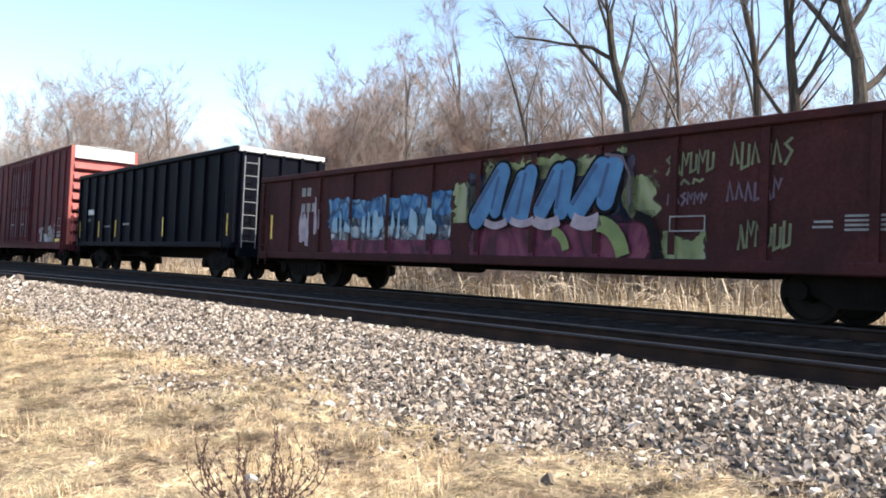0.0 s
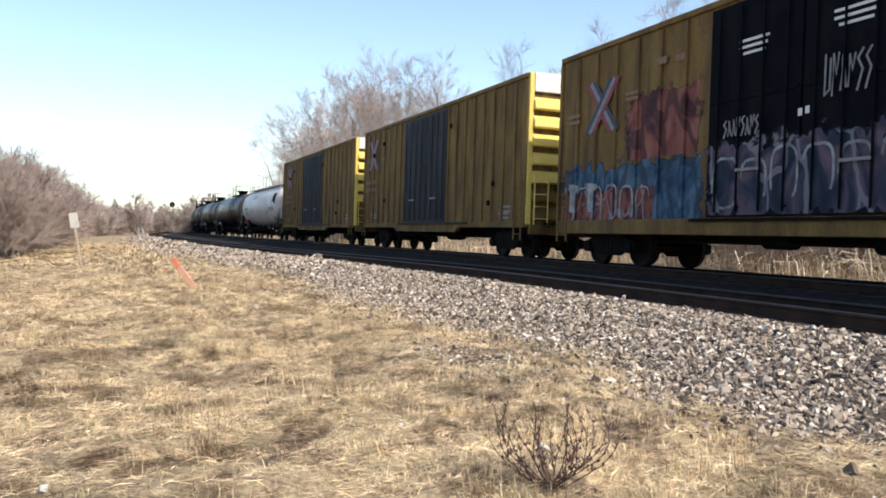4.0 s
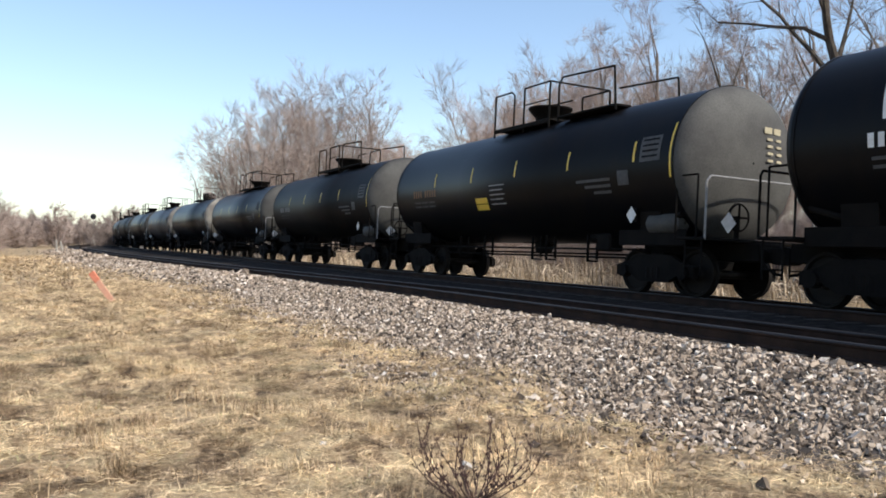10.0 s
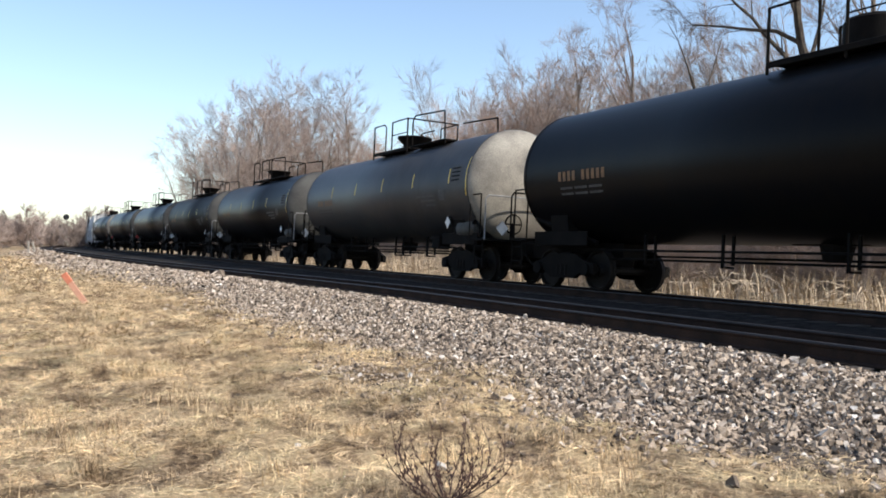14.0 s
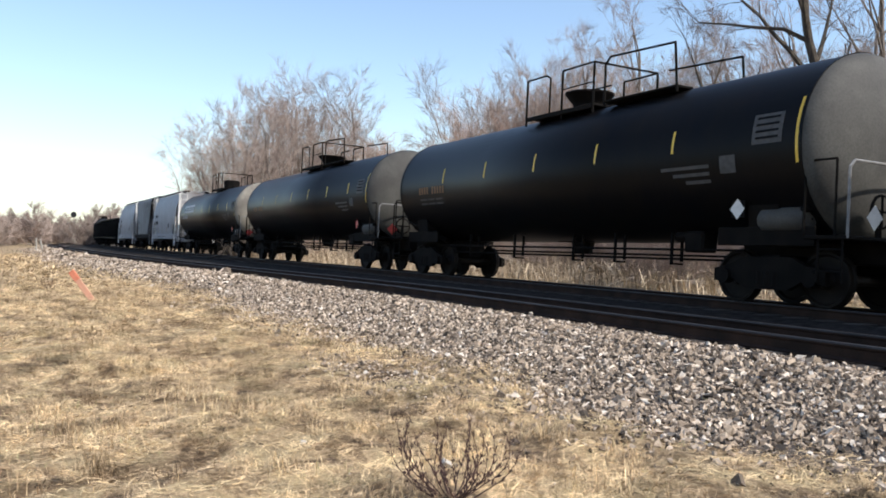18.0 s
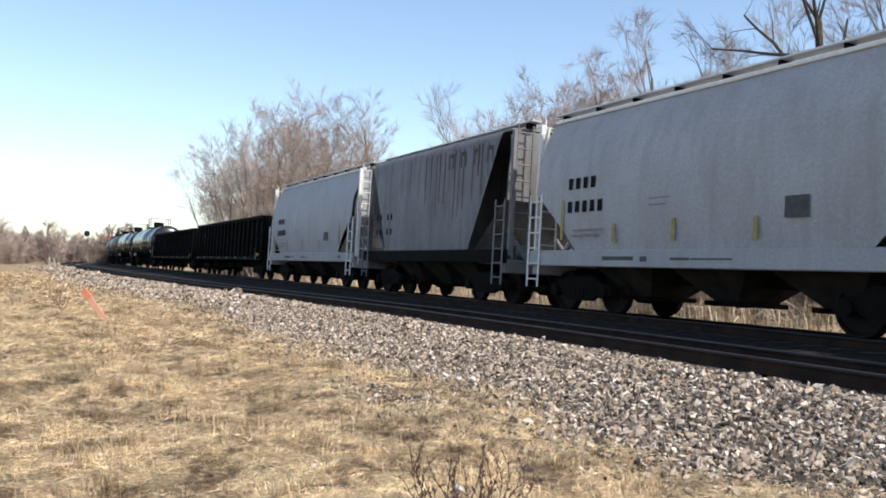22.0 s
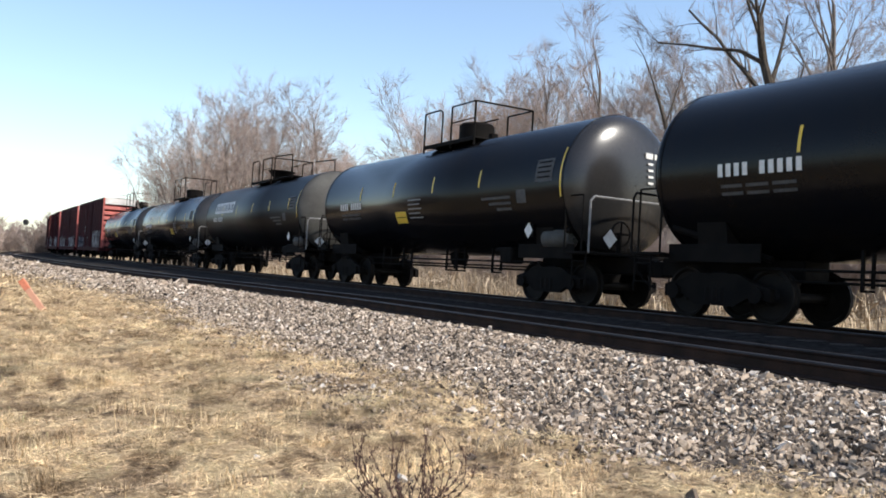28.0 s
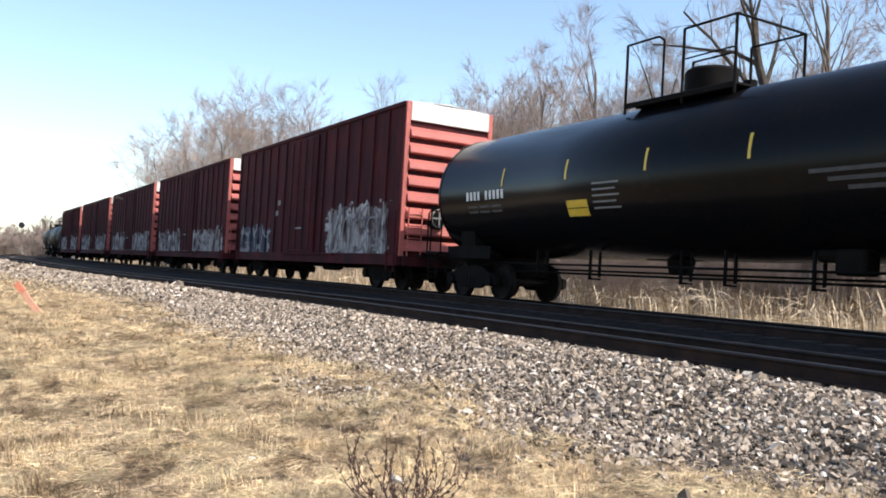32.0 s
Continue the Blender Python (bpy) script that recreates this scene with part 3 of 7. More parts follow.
# ---- ground ----
def build_ground():
    ex = np.concatenate([-np.geomspace(2500, 15, 30), np.arange(-14, 10.01, 0.12), np.geomspace(11, 2500, 30)])
    e = np.concatenate([-np.geomspace(2500, 2, 26), np.arange(-1, 24.01, 0.12), np.geomspace(25, 2500, 28)])
    gx, gy = np.meshgrid(ex, e, indexing="ij")
    gz = ground_z(gx, gy)
    verts = np.stack([gx, gy, gz], -1).reshape(-1, 3)
    n = len(e)
    i, j = np.meshgrid(np.arange(len(ex) - 1), np.arange(n - 1), indexing="ij")
    k = (i * n + j).ravel()
    ob = new("ground", fast_mesh("ground", verts, np.stack([k, k + n, k + n + 1, k + 1], -1), "grass"))
    tagged(ob, "rough ground of matted dry grass and bare earth", "ground", kind="structure")


def ribbon(sections, s_list):
    """Draws an outline (off, z) along the track."""
    vs, fs, n = [], [], len(sections)
    for s in s_list:
        for o, z in sections:
            x, y, _ = on_track(s, o + (float(apart(s)) if o > 2.0 else 0.0))
            vs.append((x, y, z))
    for a in range(len(s_list) - 1):
        for b in range(n):
            c = (b + 1) % n
            fs.append((a * n + b, a * n + c, (a + 1) * n + c, (a + 1) * n + b))
    sh = Shape().add(vs, fs)
    sh.f += [tuple(range(n))[::-1], tuple(range(len(vs) - n, len(vs)))]
    return sh


RUN = list(np.arange(-70, -8, 4.0)) + list(np.arange(-8, 60, 1.0)) + list(np.arange(60, 330, 3.0))


def build_track():
    bed = solid("track_bed", ribbon([(7.9, -0.62), (6.9, -0.50), (5.7, -0.19), (5.08, -0.17), (4.86, -0.25), (-2.7, -0.255), (-4.9, -0.75), (-5.5, -1.0), (7.9, -1.0)], RUN), "bed",
                "raised bed of crushed grey stone under two tracks", "track bed", kind="structure")
    bed_floor = solid("track_floor", ribbon([(5.02, -0.19), (4.6, -0.185), (2.75, -0.262), (1.3, -0.156), (-1.4, -0.268), (-2.6, -0.268), (-2.6, -0.34), (5.02, -0.34)], RUN), "floor_stone",
                "dark stone between and under the rails", "track bed", kind="structure")
    prof = [(-0.07, 0), (-0.07, 0.012), (-0.012, 0.03), (-0.010, 0.125), (-0.034, 0.14), (-0.036, 0.160), (0.036, 0.160), (0.034, 0.14), (0.010, 0.125), (0.012, 0.03), (0.07, 0.012), (0.07, 0)]
    cap = [(-0.035, 0.160), (-0.030, 0.176), (-0.02, 0.180), (0.02, 0.180), (0.030, 0.176), (0.035, 0.160)]
    for off, top, label in ((0.7175, 0.0, "outer rail of the far track"), (-0.7175, -0.059, "inner rail of the far track"),
                            (SPACING + 0.7175, 0.02, "outer rail of the near track, rusty-sided"), (SPACING - 0.7175, -0.038, "inner rail of the near track, rusty-sided")):
        r = thing("rail", Matrix(), "worn steel " + label, "rail", "rails of the two tracks", "structure")
        part("rail_web", ribbon([(off + a, top - 0.18 + b) for a, b in prof], RUN), "rail", r)
        part("rail_head", ribbon([(off + a, top - 0.18 + b) for a, b in cap], RUN), "railhead", r, "polished running surface")
    tie = Shape().box(-0.11, 0.11, -1.3, 1.3, -0.14, 0.0, 0.012).mesh("tie", "tie")
    for off in (0.0, SPACING):
        for k in range(150):
            s = -10 + k * 0.56
            o = new("tie", tie)
            o.parent = bed_floor
            o.matrix_basis = track_pose(s, off + (float(apart(s)) if off else 0.0), -0.196) @ Matrix.Rotation(LEAN, 4, "X")
    return bed


STONE_V = np.array([[x, y, z] for x in (-1, 1) for y in (-1, 1) for z in (-1, 1)], float)
STONE_F = np.array([[0, 1, 3, 2], [4, 6, 7, 5], [0, 4, 5, 1], [2, 3, 7, 6], [0, 2, 6, 4], [1, 5, 7, 3]])


def bed_z(o):
    return np.interp(o, [-5.5, -4.9, -2.7, 4.86, 5.08, 5.7, 6.9, 7.9], [-0.9, -0.75, -0.255, -0.25, -0.17, -0.19, -0.50, -0.60])


def place_many(s, o):
    s, o = np.asarray(s), np.asarray(o)
    a = np.interp(s, track_s, head)
    return np.interp(s, track_s, tx) - np.cos(a) * o, np.interp(s, track_s, ty) - np.sin(a) * o


def random_turns(n):
    q = rng.normal(size=(n, 4))
    q /= np.linalg.norm(q, axis=1)[:, None]
    w, x, y, z = q.T
    return np.stack([np.stack([1 - 2 * (y * y + z * z), 2 * (x * y - z * w), 2 * (x * z + y * w)], -1),
                     np.stack([2 * (x * y + z * w), 1 - 2 * (x * x + z * z), 2 * (y * z - x * w)], -1),
                     np.stack([2 * (x * z - y * w), 2 * (y * z + x * w), 1 - 2 * (x * x + y * y)], -1)], -2)


def toe_line(s):
    """Where the loose stone gives way to grass, metres from the far track."""
    far = np.clip((s - 20) / 30, 0, 1)
    return 7.2 + 0.9 * np.exp(-((s + 2.8) / 1.3) ** 2) * 0.45 - 0.7 * np.exp(-((s + 5.5) / 1.5) ** 2) - 0.35 * np.exp(-((s - 0.6) / 1.5) ** 2) + 0.12 * np.sin(s * 1.9) + 0.1 * np.sin(s * 4.7) + 0.3 * np.exp(-((s - 9) / 5.0) ** 2) + far * 3.2 + 0.4 * far * np.sin(s * 0.5)


def stones(n, s0, s1, size, power=1.0, strays=0.08):
    s = s0 + (s1 - s0) * rng.random(n) ** power
    toe = toe_line(s) + rng.normal(0, 0.16, n)
    first = 5.06 + apart(s)
    o = first + np.maximum(toe - first, 0.4) * rng.random(n) ** 1.05
    stray = rng.random(n)
    o = np.where(stray < strays, toe + rng.exponential(0.4, n), o)
    # a strip of scattered pale stone out in the grass
    spill = (stray > 1 - strays * 0.35) & (s < 12)
    s = np.where(spill, rng.normal(0.3, 1.0, n), s)
    o = np.where(spill, rng.normal(8.55, 0.3, n), o)
    x, y = place_many(s, o)
    r = size * rng.lognormal(0, 0.36, n) * np.where(spill, 0.5, 1.0)
    z = np.maximum(bed_z(o - apart(s)), ground_z(x, y)) + r * rng.uniform(0.05, 0.45, n)
    shape = STONE_V[None] * (0.25 + 0.95 * rng.random((n, 8, 3)))
    shape *= np.stack([rng.uniform(0.9, 1.55, n), rng.uniform(0.65, 1.15, n), rng.uniform(0.35, 0.75, n)], -1)[:, None]
    v = np.einsum("nij,nkj->nki", random_turns(n), shape) * (r * 0.72)[:, None, None] + np.stack([x, y, z], -1)[:, None]
    f = STONE_F[None] + (np.arange(n) * 8)[:, None, None]
    return v.reshape(-1, 3), f.reshape(-1, 4)


def build_stones(bed):
    v1, f1 = stones(72000, -11, 15, 0.0252)
    v2, f2 = stones(26000, 15, 50, 0.042, 1.3, 0.05)
    v3, f3 = stones(5000, 50, 120, 0.08, 1.2, 0.03)
    v4, f4 = stones(9000, -40, -11, 0.05, 1.0, 0.05)
    v = np.concatenate([v1, v2, v3, v4])
    f = np.concatenate([f1, f2 + len(v1), f3 + len(v1) + len(v2), f4 + len(v1) + len(v2) + len(v3)])
    ob = new("ballast", fast_mesh("ballast", v, f, "stone", True))
    tagged(ob, "loose crushed grey-brown and white stone on the shoulder", "ballast", kind="stuff")
    # the largest loose stones of the near shoulder, one by one
    kinds = []
    for k in range(10):
        sv = STONE_V * (0.25 + 0.95 * rng.random((8, 3))) * np.array([1.25, 0.85, 0.5])
        kinds.append(fast_mesh("stone", sv, STONE_F, "stone", True))
    for k in range(300):
        s, o = -9 + 17 * rng.random(), 5.1 + 1.9 * rng.random()
        x, y = place_many([s], [o])
        r = 0.022 + 0.014 * rng.random()
        ob = new("stone", kinds[k % 10])
        ob.parent = bed
        z = max(bed_z(o), ground_z(x[0], y[0])) + r * 0.4
        ob.matrix_basis = Matrix.Translation((x[0], y[0], z)) @ Euler(rng.uniform(0, 6, 3)).to_matrix().to_4x4() @ Matrix.Scale(r, 4)


# ---- grass ----
def blades(n, x, y, z, h, lean, width):
    """n bent standing blades: two quads each."""
    a = rng.uniform(0, 2 * np.pi, n)
    d = np.stack([np.cos(a), np.sin(a), np.zeros(n)], -1)
    side = np.stack([-np.sin(a), np.cos(a), np.zeros(n)], -1) * width[:, None]
    base = np.stack([x, y, z], -1)
    up = np.array([0, 0, 1.0])
    mid = base + d * (h * lean * 0.35)[:, None] + up * (h * 0.6)[:, None]
    top = base + d * (h * lean)[:, None] + up * (h * (0.6 + 0.4 * np.clip(1 - lean, 0, 1)))[:, None]
    v = np.stack([base - side, base + side, mid - side * 0.8, mid + side * 0.8, top - side * 0.25, top + side * 0.25], 1)
    k = (np.arange(n) * 6)[:, None, None]
    f = np.array([[0, 1, 3, 2], [2, 3, 5, 4]])[None] + k
    return v.reshape(-1, 3), f.reshape(-1, 4)


def straws(n, x, y, z, length, rise, width, turn):
    """n lying straws, bowed up in the middle: two quads each."""
    a = turn
    d = np.stack([np.cos(a), np.sin(a), np.zeros(n)], -1)
    side = np.stack([-np.sin(a), np.cos(a), rng.normal(0, 0.5, n)], -1) * width[:, None]
    base = np.stack([x, y, z], -1)
    up = np.array([0, 0, 1.0])
    mid = base + d * (length * 0.5)[:, None] + up * rise[:, None] + side * rng.normal(0, 1.6, n)[:, None]
    top = base + d * length[:, None] + up * (rise * rng.uniform(-0.2, 1.5, n))[:, None]
    v = np.stack([base - side, base + side, mid - side, mid + side, top - side * 0.3, top + side * 0.3], 1)
    k = (np.arange(n) * 6)[:, None, None]
    f = np.array([[0, 1, 3, 2], [2, 3, 5, 4]])[None] + k
    return v.reshape(-1, 3), f.reshape(-1, 4)


def clumps(x, y):
    a = np.sin(x * 1.1 + 2.0 * np.sin(y * 0.6)) * np.cos(y * 1.3 + np.sin(x * 0.8))
    b = np.sin(x * 3.7 + 1.5 * np.sin(y * 2.9)) * np.cos(y * 4.3 + 1.2 * np.sin(x * 3.1))
    return np.clip(0.55 + 0.3 * a + 0.35 * b, 0, 1)


def swirl(x, y):
    """The way in which the grass has been laid down."""
    return 1.3 * np.sin(x * 0.55 + 1.0) + 1.1 * np.cos(y * 0.7 - x * 0.3) + 0.9 * np.sin(x * 1.9 + y * 1.6)


def build_grass():
    vs, fs, k = [], [], 0
    for lying, n, s0, s1, o0, o1, h, w in ((1, 230000, -9, 5, 6.9, 14.5, 0.09, 0.0016), (1, 100000, 5, 24, 7.0, 20.0, 0.19, 0.0034), (1, 30000, 24, 75, 7.4, 34, 0.5, 0.011),
                                           (0, 52000, -9, 5, 6.7, 14.5, 0.07, 0.0016), (0, 48000, 5, 24, 7.2, 20.0, 0.10, 0.003), (0, 22000, 24, 75, 7.4, 34, 0.2, 0.010)):
        s, o = s0 + (s1 - s0) * rng.random(n), o0 + (o1 - o0) * rng.random(n)
        x, y = place_many(s, o)
        c = clumps(x, y)
        fringe = np.clip((o - toe_line(s)) / 0.7 + 0.35, 0, 1) * np.where((np.abs(s - 0.3) < 1.7) & (np.abs(o - 8.55) < 0.4), 0.4, 1.0)
        keep = (rng.random(n) < (0.25 + 0.85 * c if lying else 0.10 + 1.4 * c ** 3) * fringe) & (np.hypot(x, y) > 1.2)
        x, y, c, o = x[keep], y[keep], c[keep], o[keep]
        m = len(x)
        hh = h * rng.lognormal(0, 0.4, m)
        z = np.maximum(ground_z(x, y), bed_z(o - apart(s[keep])))
        ww = w * rng.uniform(0.6, 1.4, m)
        if lying:
            v, f = straws(m, x, y, z + 0.004 + 0.03 * c * rng.random(m), hh, hh * rng.uniform(0.0, 0.2, m) * (0.5 + c), ww, swirl(x, y) + rng.normal(0, 1.5, m))
        else:
            v, f = blades(m, x, y, z - 0.01, hh * (0.5 + c), rng.uniform(0.2, 1.8, m), ww)
        vs.append(v)
        fs.append(f + k)
        k += len(v)
    # upright tufts of pale bleached grass
    n = 1100
    s, o = -8 + 26 * rng.random(n) ** 1.25, 7.4 + 7.5 * rng.random(n) ** 1.1
    x, y = place_many(s, o)
    keep = (clumps(x * 0.7 + 3, y * 0.9 - 2) > 0.5) & (np.hypot(x, y) > 2.4) & (o > toe_line(s) + 0.3)
    x, y = x[keep], y[keep]
    m = rng.integers(25, 70, len(x))
    wide, tall = np.repeat(rng.uniform(0.05, 0.16, len(x)), m), np.repeat(rng.uniform(0.07, 0.17, len(x)), m)
    x, y = np.repeat(x, m), np.repeat(y, m)
    x, y = x + rng.normal(0, 1, len(x)) * wide, y + rng.normal(0, 1, len(x)) * wide
    v, f = blades(len(x), x, y, ground_z(x, y) - 0.01, tall * rng.lognormal(0, 0.3, len(x)), rng.uniform(0.1, 1.1, len(x)), rng.uniform(0.0012, 0.0026, len(x)))
    vs.append(v)
    fs.append(f + k)
    ob = new("dry_grass", fast_mesh("dry_grass", np.concatenate(vs), np.concatenate(fs), "blade"))
    tagged(ob, "matted straw-coloured dry grass beside the track", "grass", kind="stuff")
    n = 16000
    s, o = -9 + 40 * rng.random(n) ** 1.4, 6.6 + 6.0 * rng.random(n)
    x, y = place_many(s, o)
    keep = clumps(x * 0.8 + 4, y * 0.7) > 0.66
    x, y, o = x[keep], y[keep], o[keep]
    v, f = blades(len(x), x, y, np.maximum(ground_z(x, y), bed_z(o)) - 0.01, 0.05 * rng.lognormal(0, 0.3, len(x)), rng.uniform(0.2, 2.2, len(x)), np.full(len(x), 0.003))
    ob = new("green_grass", fast_mesh("green_grass", v, f, "green"))
    tagged(ob, "first green shoots among the dry grass", "grass", kind="stuff")


def build_reeds():
    n = 20000
    s, o = -40 + 150 * rng.random(n), -5.6 - 10.0 * rng.random(n) ** 1.2
    x, y = place_many(s, o)
    h = rng.uniform(0.5, 1.5, n) * (0.75 + 0.5 * clumps(x * 0.5, y * 0.5)) + 0.06 * (-5.6 - o)
    v, f = blades(n, x, y, np.full(n, -0.9), h, rng.uniform(0.0, 0.7, n), rng.uniform(0.006, 0.02, n))
    ob = new("reeds", fast_mesh("reeds", v, f, "reed"))
    tagged(ob, "dense strip of tall dry reeds behind the track", "reeds", kind="stuff")
    n = 9000
    s, o = -40 + 150 * rng.random(n), -5.2 - 10.0 * rng.random(n)
    x, y = place_many(s, o)
    v, f = straws(n, x, y, rng.uniform(-0.8, 0.0, n), rng.uniform(0.5, 1.6, n), rng.uniform(-0.1, 0.5, n), rng.uniform(0.006, 0.016, n), rng.uniform(0, 6.28, n))
    ob = new("fallen_reeds", fast_mesh("fallen_reeds", v, f, "reed"))
    tagged(ob, "fallen and broken reed stalks and brush", "reeds", kind="stuff")


# ---- trees ----
def grow(seed, height, width, stems, low, trunk_r, spread=0.9, thick=1.0, tip=0.008, reach=1.0, angle=0.5, lean=0.0, crook=0.05):
    """A bare tree: straight rising limbs that fan out to a rounded crown, each with side limbs and many fine twigs."""
    rs = np.random.default_rng(seed)
    wood, fine = Shape(), Shape()

    def turned(d, a):
        u = np.cross(d, rs.normal(0, 1, 3))
        u /= np.linalg.norm(u) + 1e-9
        q = d * math.cos(a) + u * math.sin(a)
        return q / np.linalg.norm(q)

    def twig(a, d, ln):
        u = np.cross(d, [0.3, 0.5, 0.8])
        u /= np.linalg.norm(u) + 1e-9
        w, t = np.cross(d, u), tip * 0.85
        b = a + d * ln * 0.55
        c = b + (d + rs.normal(0, 0.16, 3) + np.array([0, 0, 0.08])) * ln * 0.5
        ring = [a + u * t, a - u * t * 0.5 + w * t * 0.87, a - u * t * 0.5 - w * t * 0.87]
        mid = [b + u * t * 0.7, b - u * t * 0.35 + w * t * 0.6, b - u * t * 0.35 - w * t * 0.6]
        fine.add(ring + mid + [c], [(0, 1, 4, 3), (1, 2, 5, 4), (2, 0, 3, 5), (3, 4, 6), (4, 5, 6), (5, 3, 6)])

    def branch(p, d, ln, r, depth, bare):
        piece = (0.30, 0.42, 0.62, 0.85, 0.95)[depth] * height / 15
        n = max(2, int(ln / piece))
        for k in range(n):
            d = d + rs.normal(0, crook * (1.0 if depth < 4 else 0.6), 3) + np.array([0, 0, 0.035 if depth else 0.0])
            d /= np.linalg.norm(d)
            q, at = p + d * ln / n, (k + 1) / n
            r2 = max(r * (1 - 0.95 / n), tip)
            big = r > 0.026
            (wood if big else fine).rod(p, q, r, r2, n=8 if r > 0.12 else 5 if big else 3, caps=False)
            p, r = q, r2
            if at < bare:
                continue
            if depth == 0:
                for _ in range(2 + (k == n - 1)):
                    twig(p - d * ln / n * rs.random(), turned(d, abs(rs.normal(0.45, 0.2))), reach * rs.uniform(0.35, 1.0))
                continue
            count = thick * (1.4 + 0.6 * at if depth == 4 else 1.05 + 0.45 * at) + (0.7 if k == n - 1 else 0.0)
            for _ in range(int(count) + (rs.random() < count % 1)):
                if depth == 4:
                    side = width * (0.55 + 0.6 * math.sin(math.pi * (0.15 + 0.8 * (at - low) / (1 - low)))) * rs.uniform(0.65, 1.1)
                    branch(p, turned(d, angle * rs.uniform(1.0, 1.9) * (1.15 - 0.5 * at)), side, r * rs.uniform(0.45, 0.7), 3, 0.25)
                else:
                    share = (0.72 - 0.28 * at) * rs.uniform(0.5, 1.0) * (0.62, 0.66, 0.70)[depth - 1]
                    branch(p, turned(d, angle * rs.uniform(0.6, 1.25)), max(ln * share, 0.5), max(r * rs.uniform(0.4, 0.62), tip), depth - 1, 0.15)
    root = np.array([0.0, 0.0, -0.25])
    if stems == 1:
        branch(root, np.array([lean, 0, 1.0]), height * 0.76, trunk_r, 4, low)
    else:
        for k in range(stems):
            th, az = spread * math.sqrt((k + 0.4) / stems), 2.4 * k + rs.uniform(-0.3, 0.3)
            d = np.array([math.sin(th) * math.cos(az), math.sin(th) * math.sin(az), math.cos(th)])
            ln = 0.86 / math.sqrt((math.cos(th) / height) ** 2 + (math.sin(th) / width) ** 2) * rs.uniform(0.88, 1.0)
            branch(root, d, ln, trunk_r * rs.uniform(0.7, 1.0), 3, low)
    return wood, fine


TREES = {  # height, reach of the crown, stems, bare part, trunk radius and how the limbs stand
    "broad": dict(height=17.0, width=9.0, stems=9, low=0.24, trunk_r=0.15, spread=0.78, thick=0.82, reach=1.3, angle=0.56),
    "round": dict(height=15.5, width=7.5, stems=7, low=0.24, trunk_r=0.14, spread=0.66, thick=0.82, reach=1.3, angle=0.56),
    "single": dict(height=18.0, width=4.4, stems=1, low=0.30, trunk_r=0.22, thick=0.66, reach=1.2),
    "slender": dict(height=15.0, width=5.0, stems=4, low=0.28, trunk_r=0.11, spread=0.38, thick=0.85, reach=1.2, angle=0.56),
    "russet": dict(height=13.0, width=5.5, stems=6, low=0.2, trunk_r=0.08, spread=0.5, thick=0.8, reach=1.2, angle=0.56),
    "shrub": dict(height=4.6, width=3.4, stems=9, low=0.1, trunk_r=0.04, spread=1.05, thick=0.6, reach=0.5, tip=0.006),
    "old": dict(height=17.0, width=6.4, stems=1, low=0.24, trunk_r=0.40, thick=0.66, reach=0.9, angle=0.62, crook=0.12),
    "leaning": dict(height=19.0, width=5.0, stems=1, low=0.34, trunk_r=0.27, thick=0.55, reach=1.0, lean=0.12, crook=0.09),
    "far": dict(height=6.0, width=4.4, stems=7, low=0.05, trunk_r=0.06, spread=1.1, thick=0.55, reach=0.9, tip=0.02),
}
TREE_LABELS = {"broad": "broad bare tree with a rounded crown and several stems", "round": "bare round-headed tree with three stems", "single": "tall bare tree with one straight trunk",
               "slender": "slender bare tree with upright limbs", "russet": "young reddish-brown bare tree with many stems", "shrub": "low leafless grey-brown shrub",
               "old": "old bare tree with heavy dark spreading limbs", "leaning": "tall bare tree with a leaning trunk", "far": "distant leafless scrub on the horizon"}


@lru_cache(None)
def tree_kind(k, turn):
    seed = 31 + 7 * list(TREES).index(k) + 100 * turn
    wood, twigs = grow(seed, **TREES[k])
    return wood.mesh("trunk", "bark_dark" if k in ("old", "leaning") else "bark", True), twigs.mesh("crown", {"russet": "twig_red", "old": "twig_dark", "leaning": "twig_dark"}.get(k, "twig"))


def plant_tree(k, x, y, scale, turn, name="tree", group="bare trees behind the track", z=None, form=0):
    t = thing(name, Matrix.Translation((x, y, -0.7 if z is None else z)) @ Matrix.Rotation(turn, 4, "Z") @ Matrix.Scale(scale, 4), TREE_LABELS[k], "shrub" if name == "shrub" else "tree", group)
    wood, twigs = tree_kind(k, form)
    part("trunk", wood, None, t)
    part("crown", twigs, None, t, "bare twigs without leaves")
    return t


def polar(az, dist):
    """A place by its bearing from the camera, degrees to the right of +y."""
    return dist * math.sin(radians(az)), dist * math.cos(radians(az))


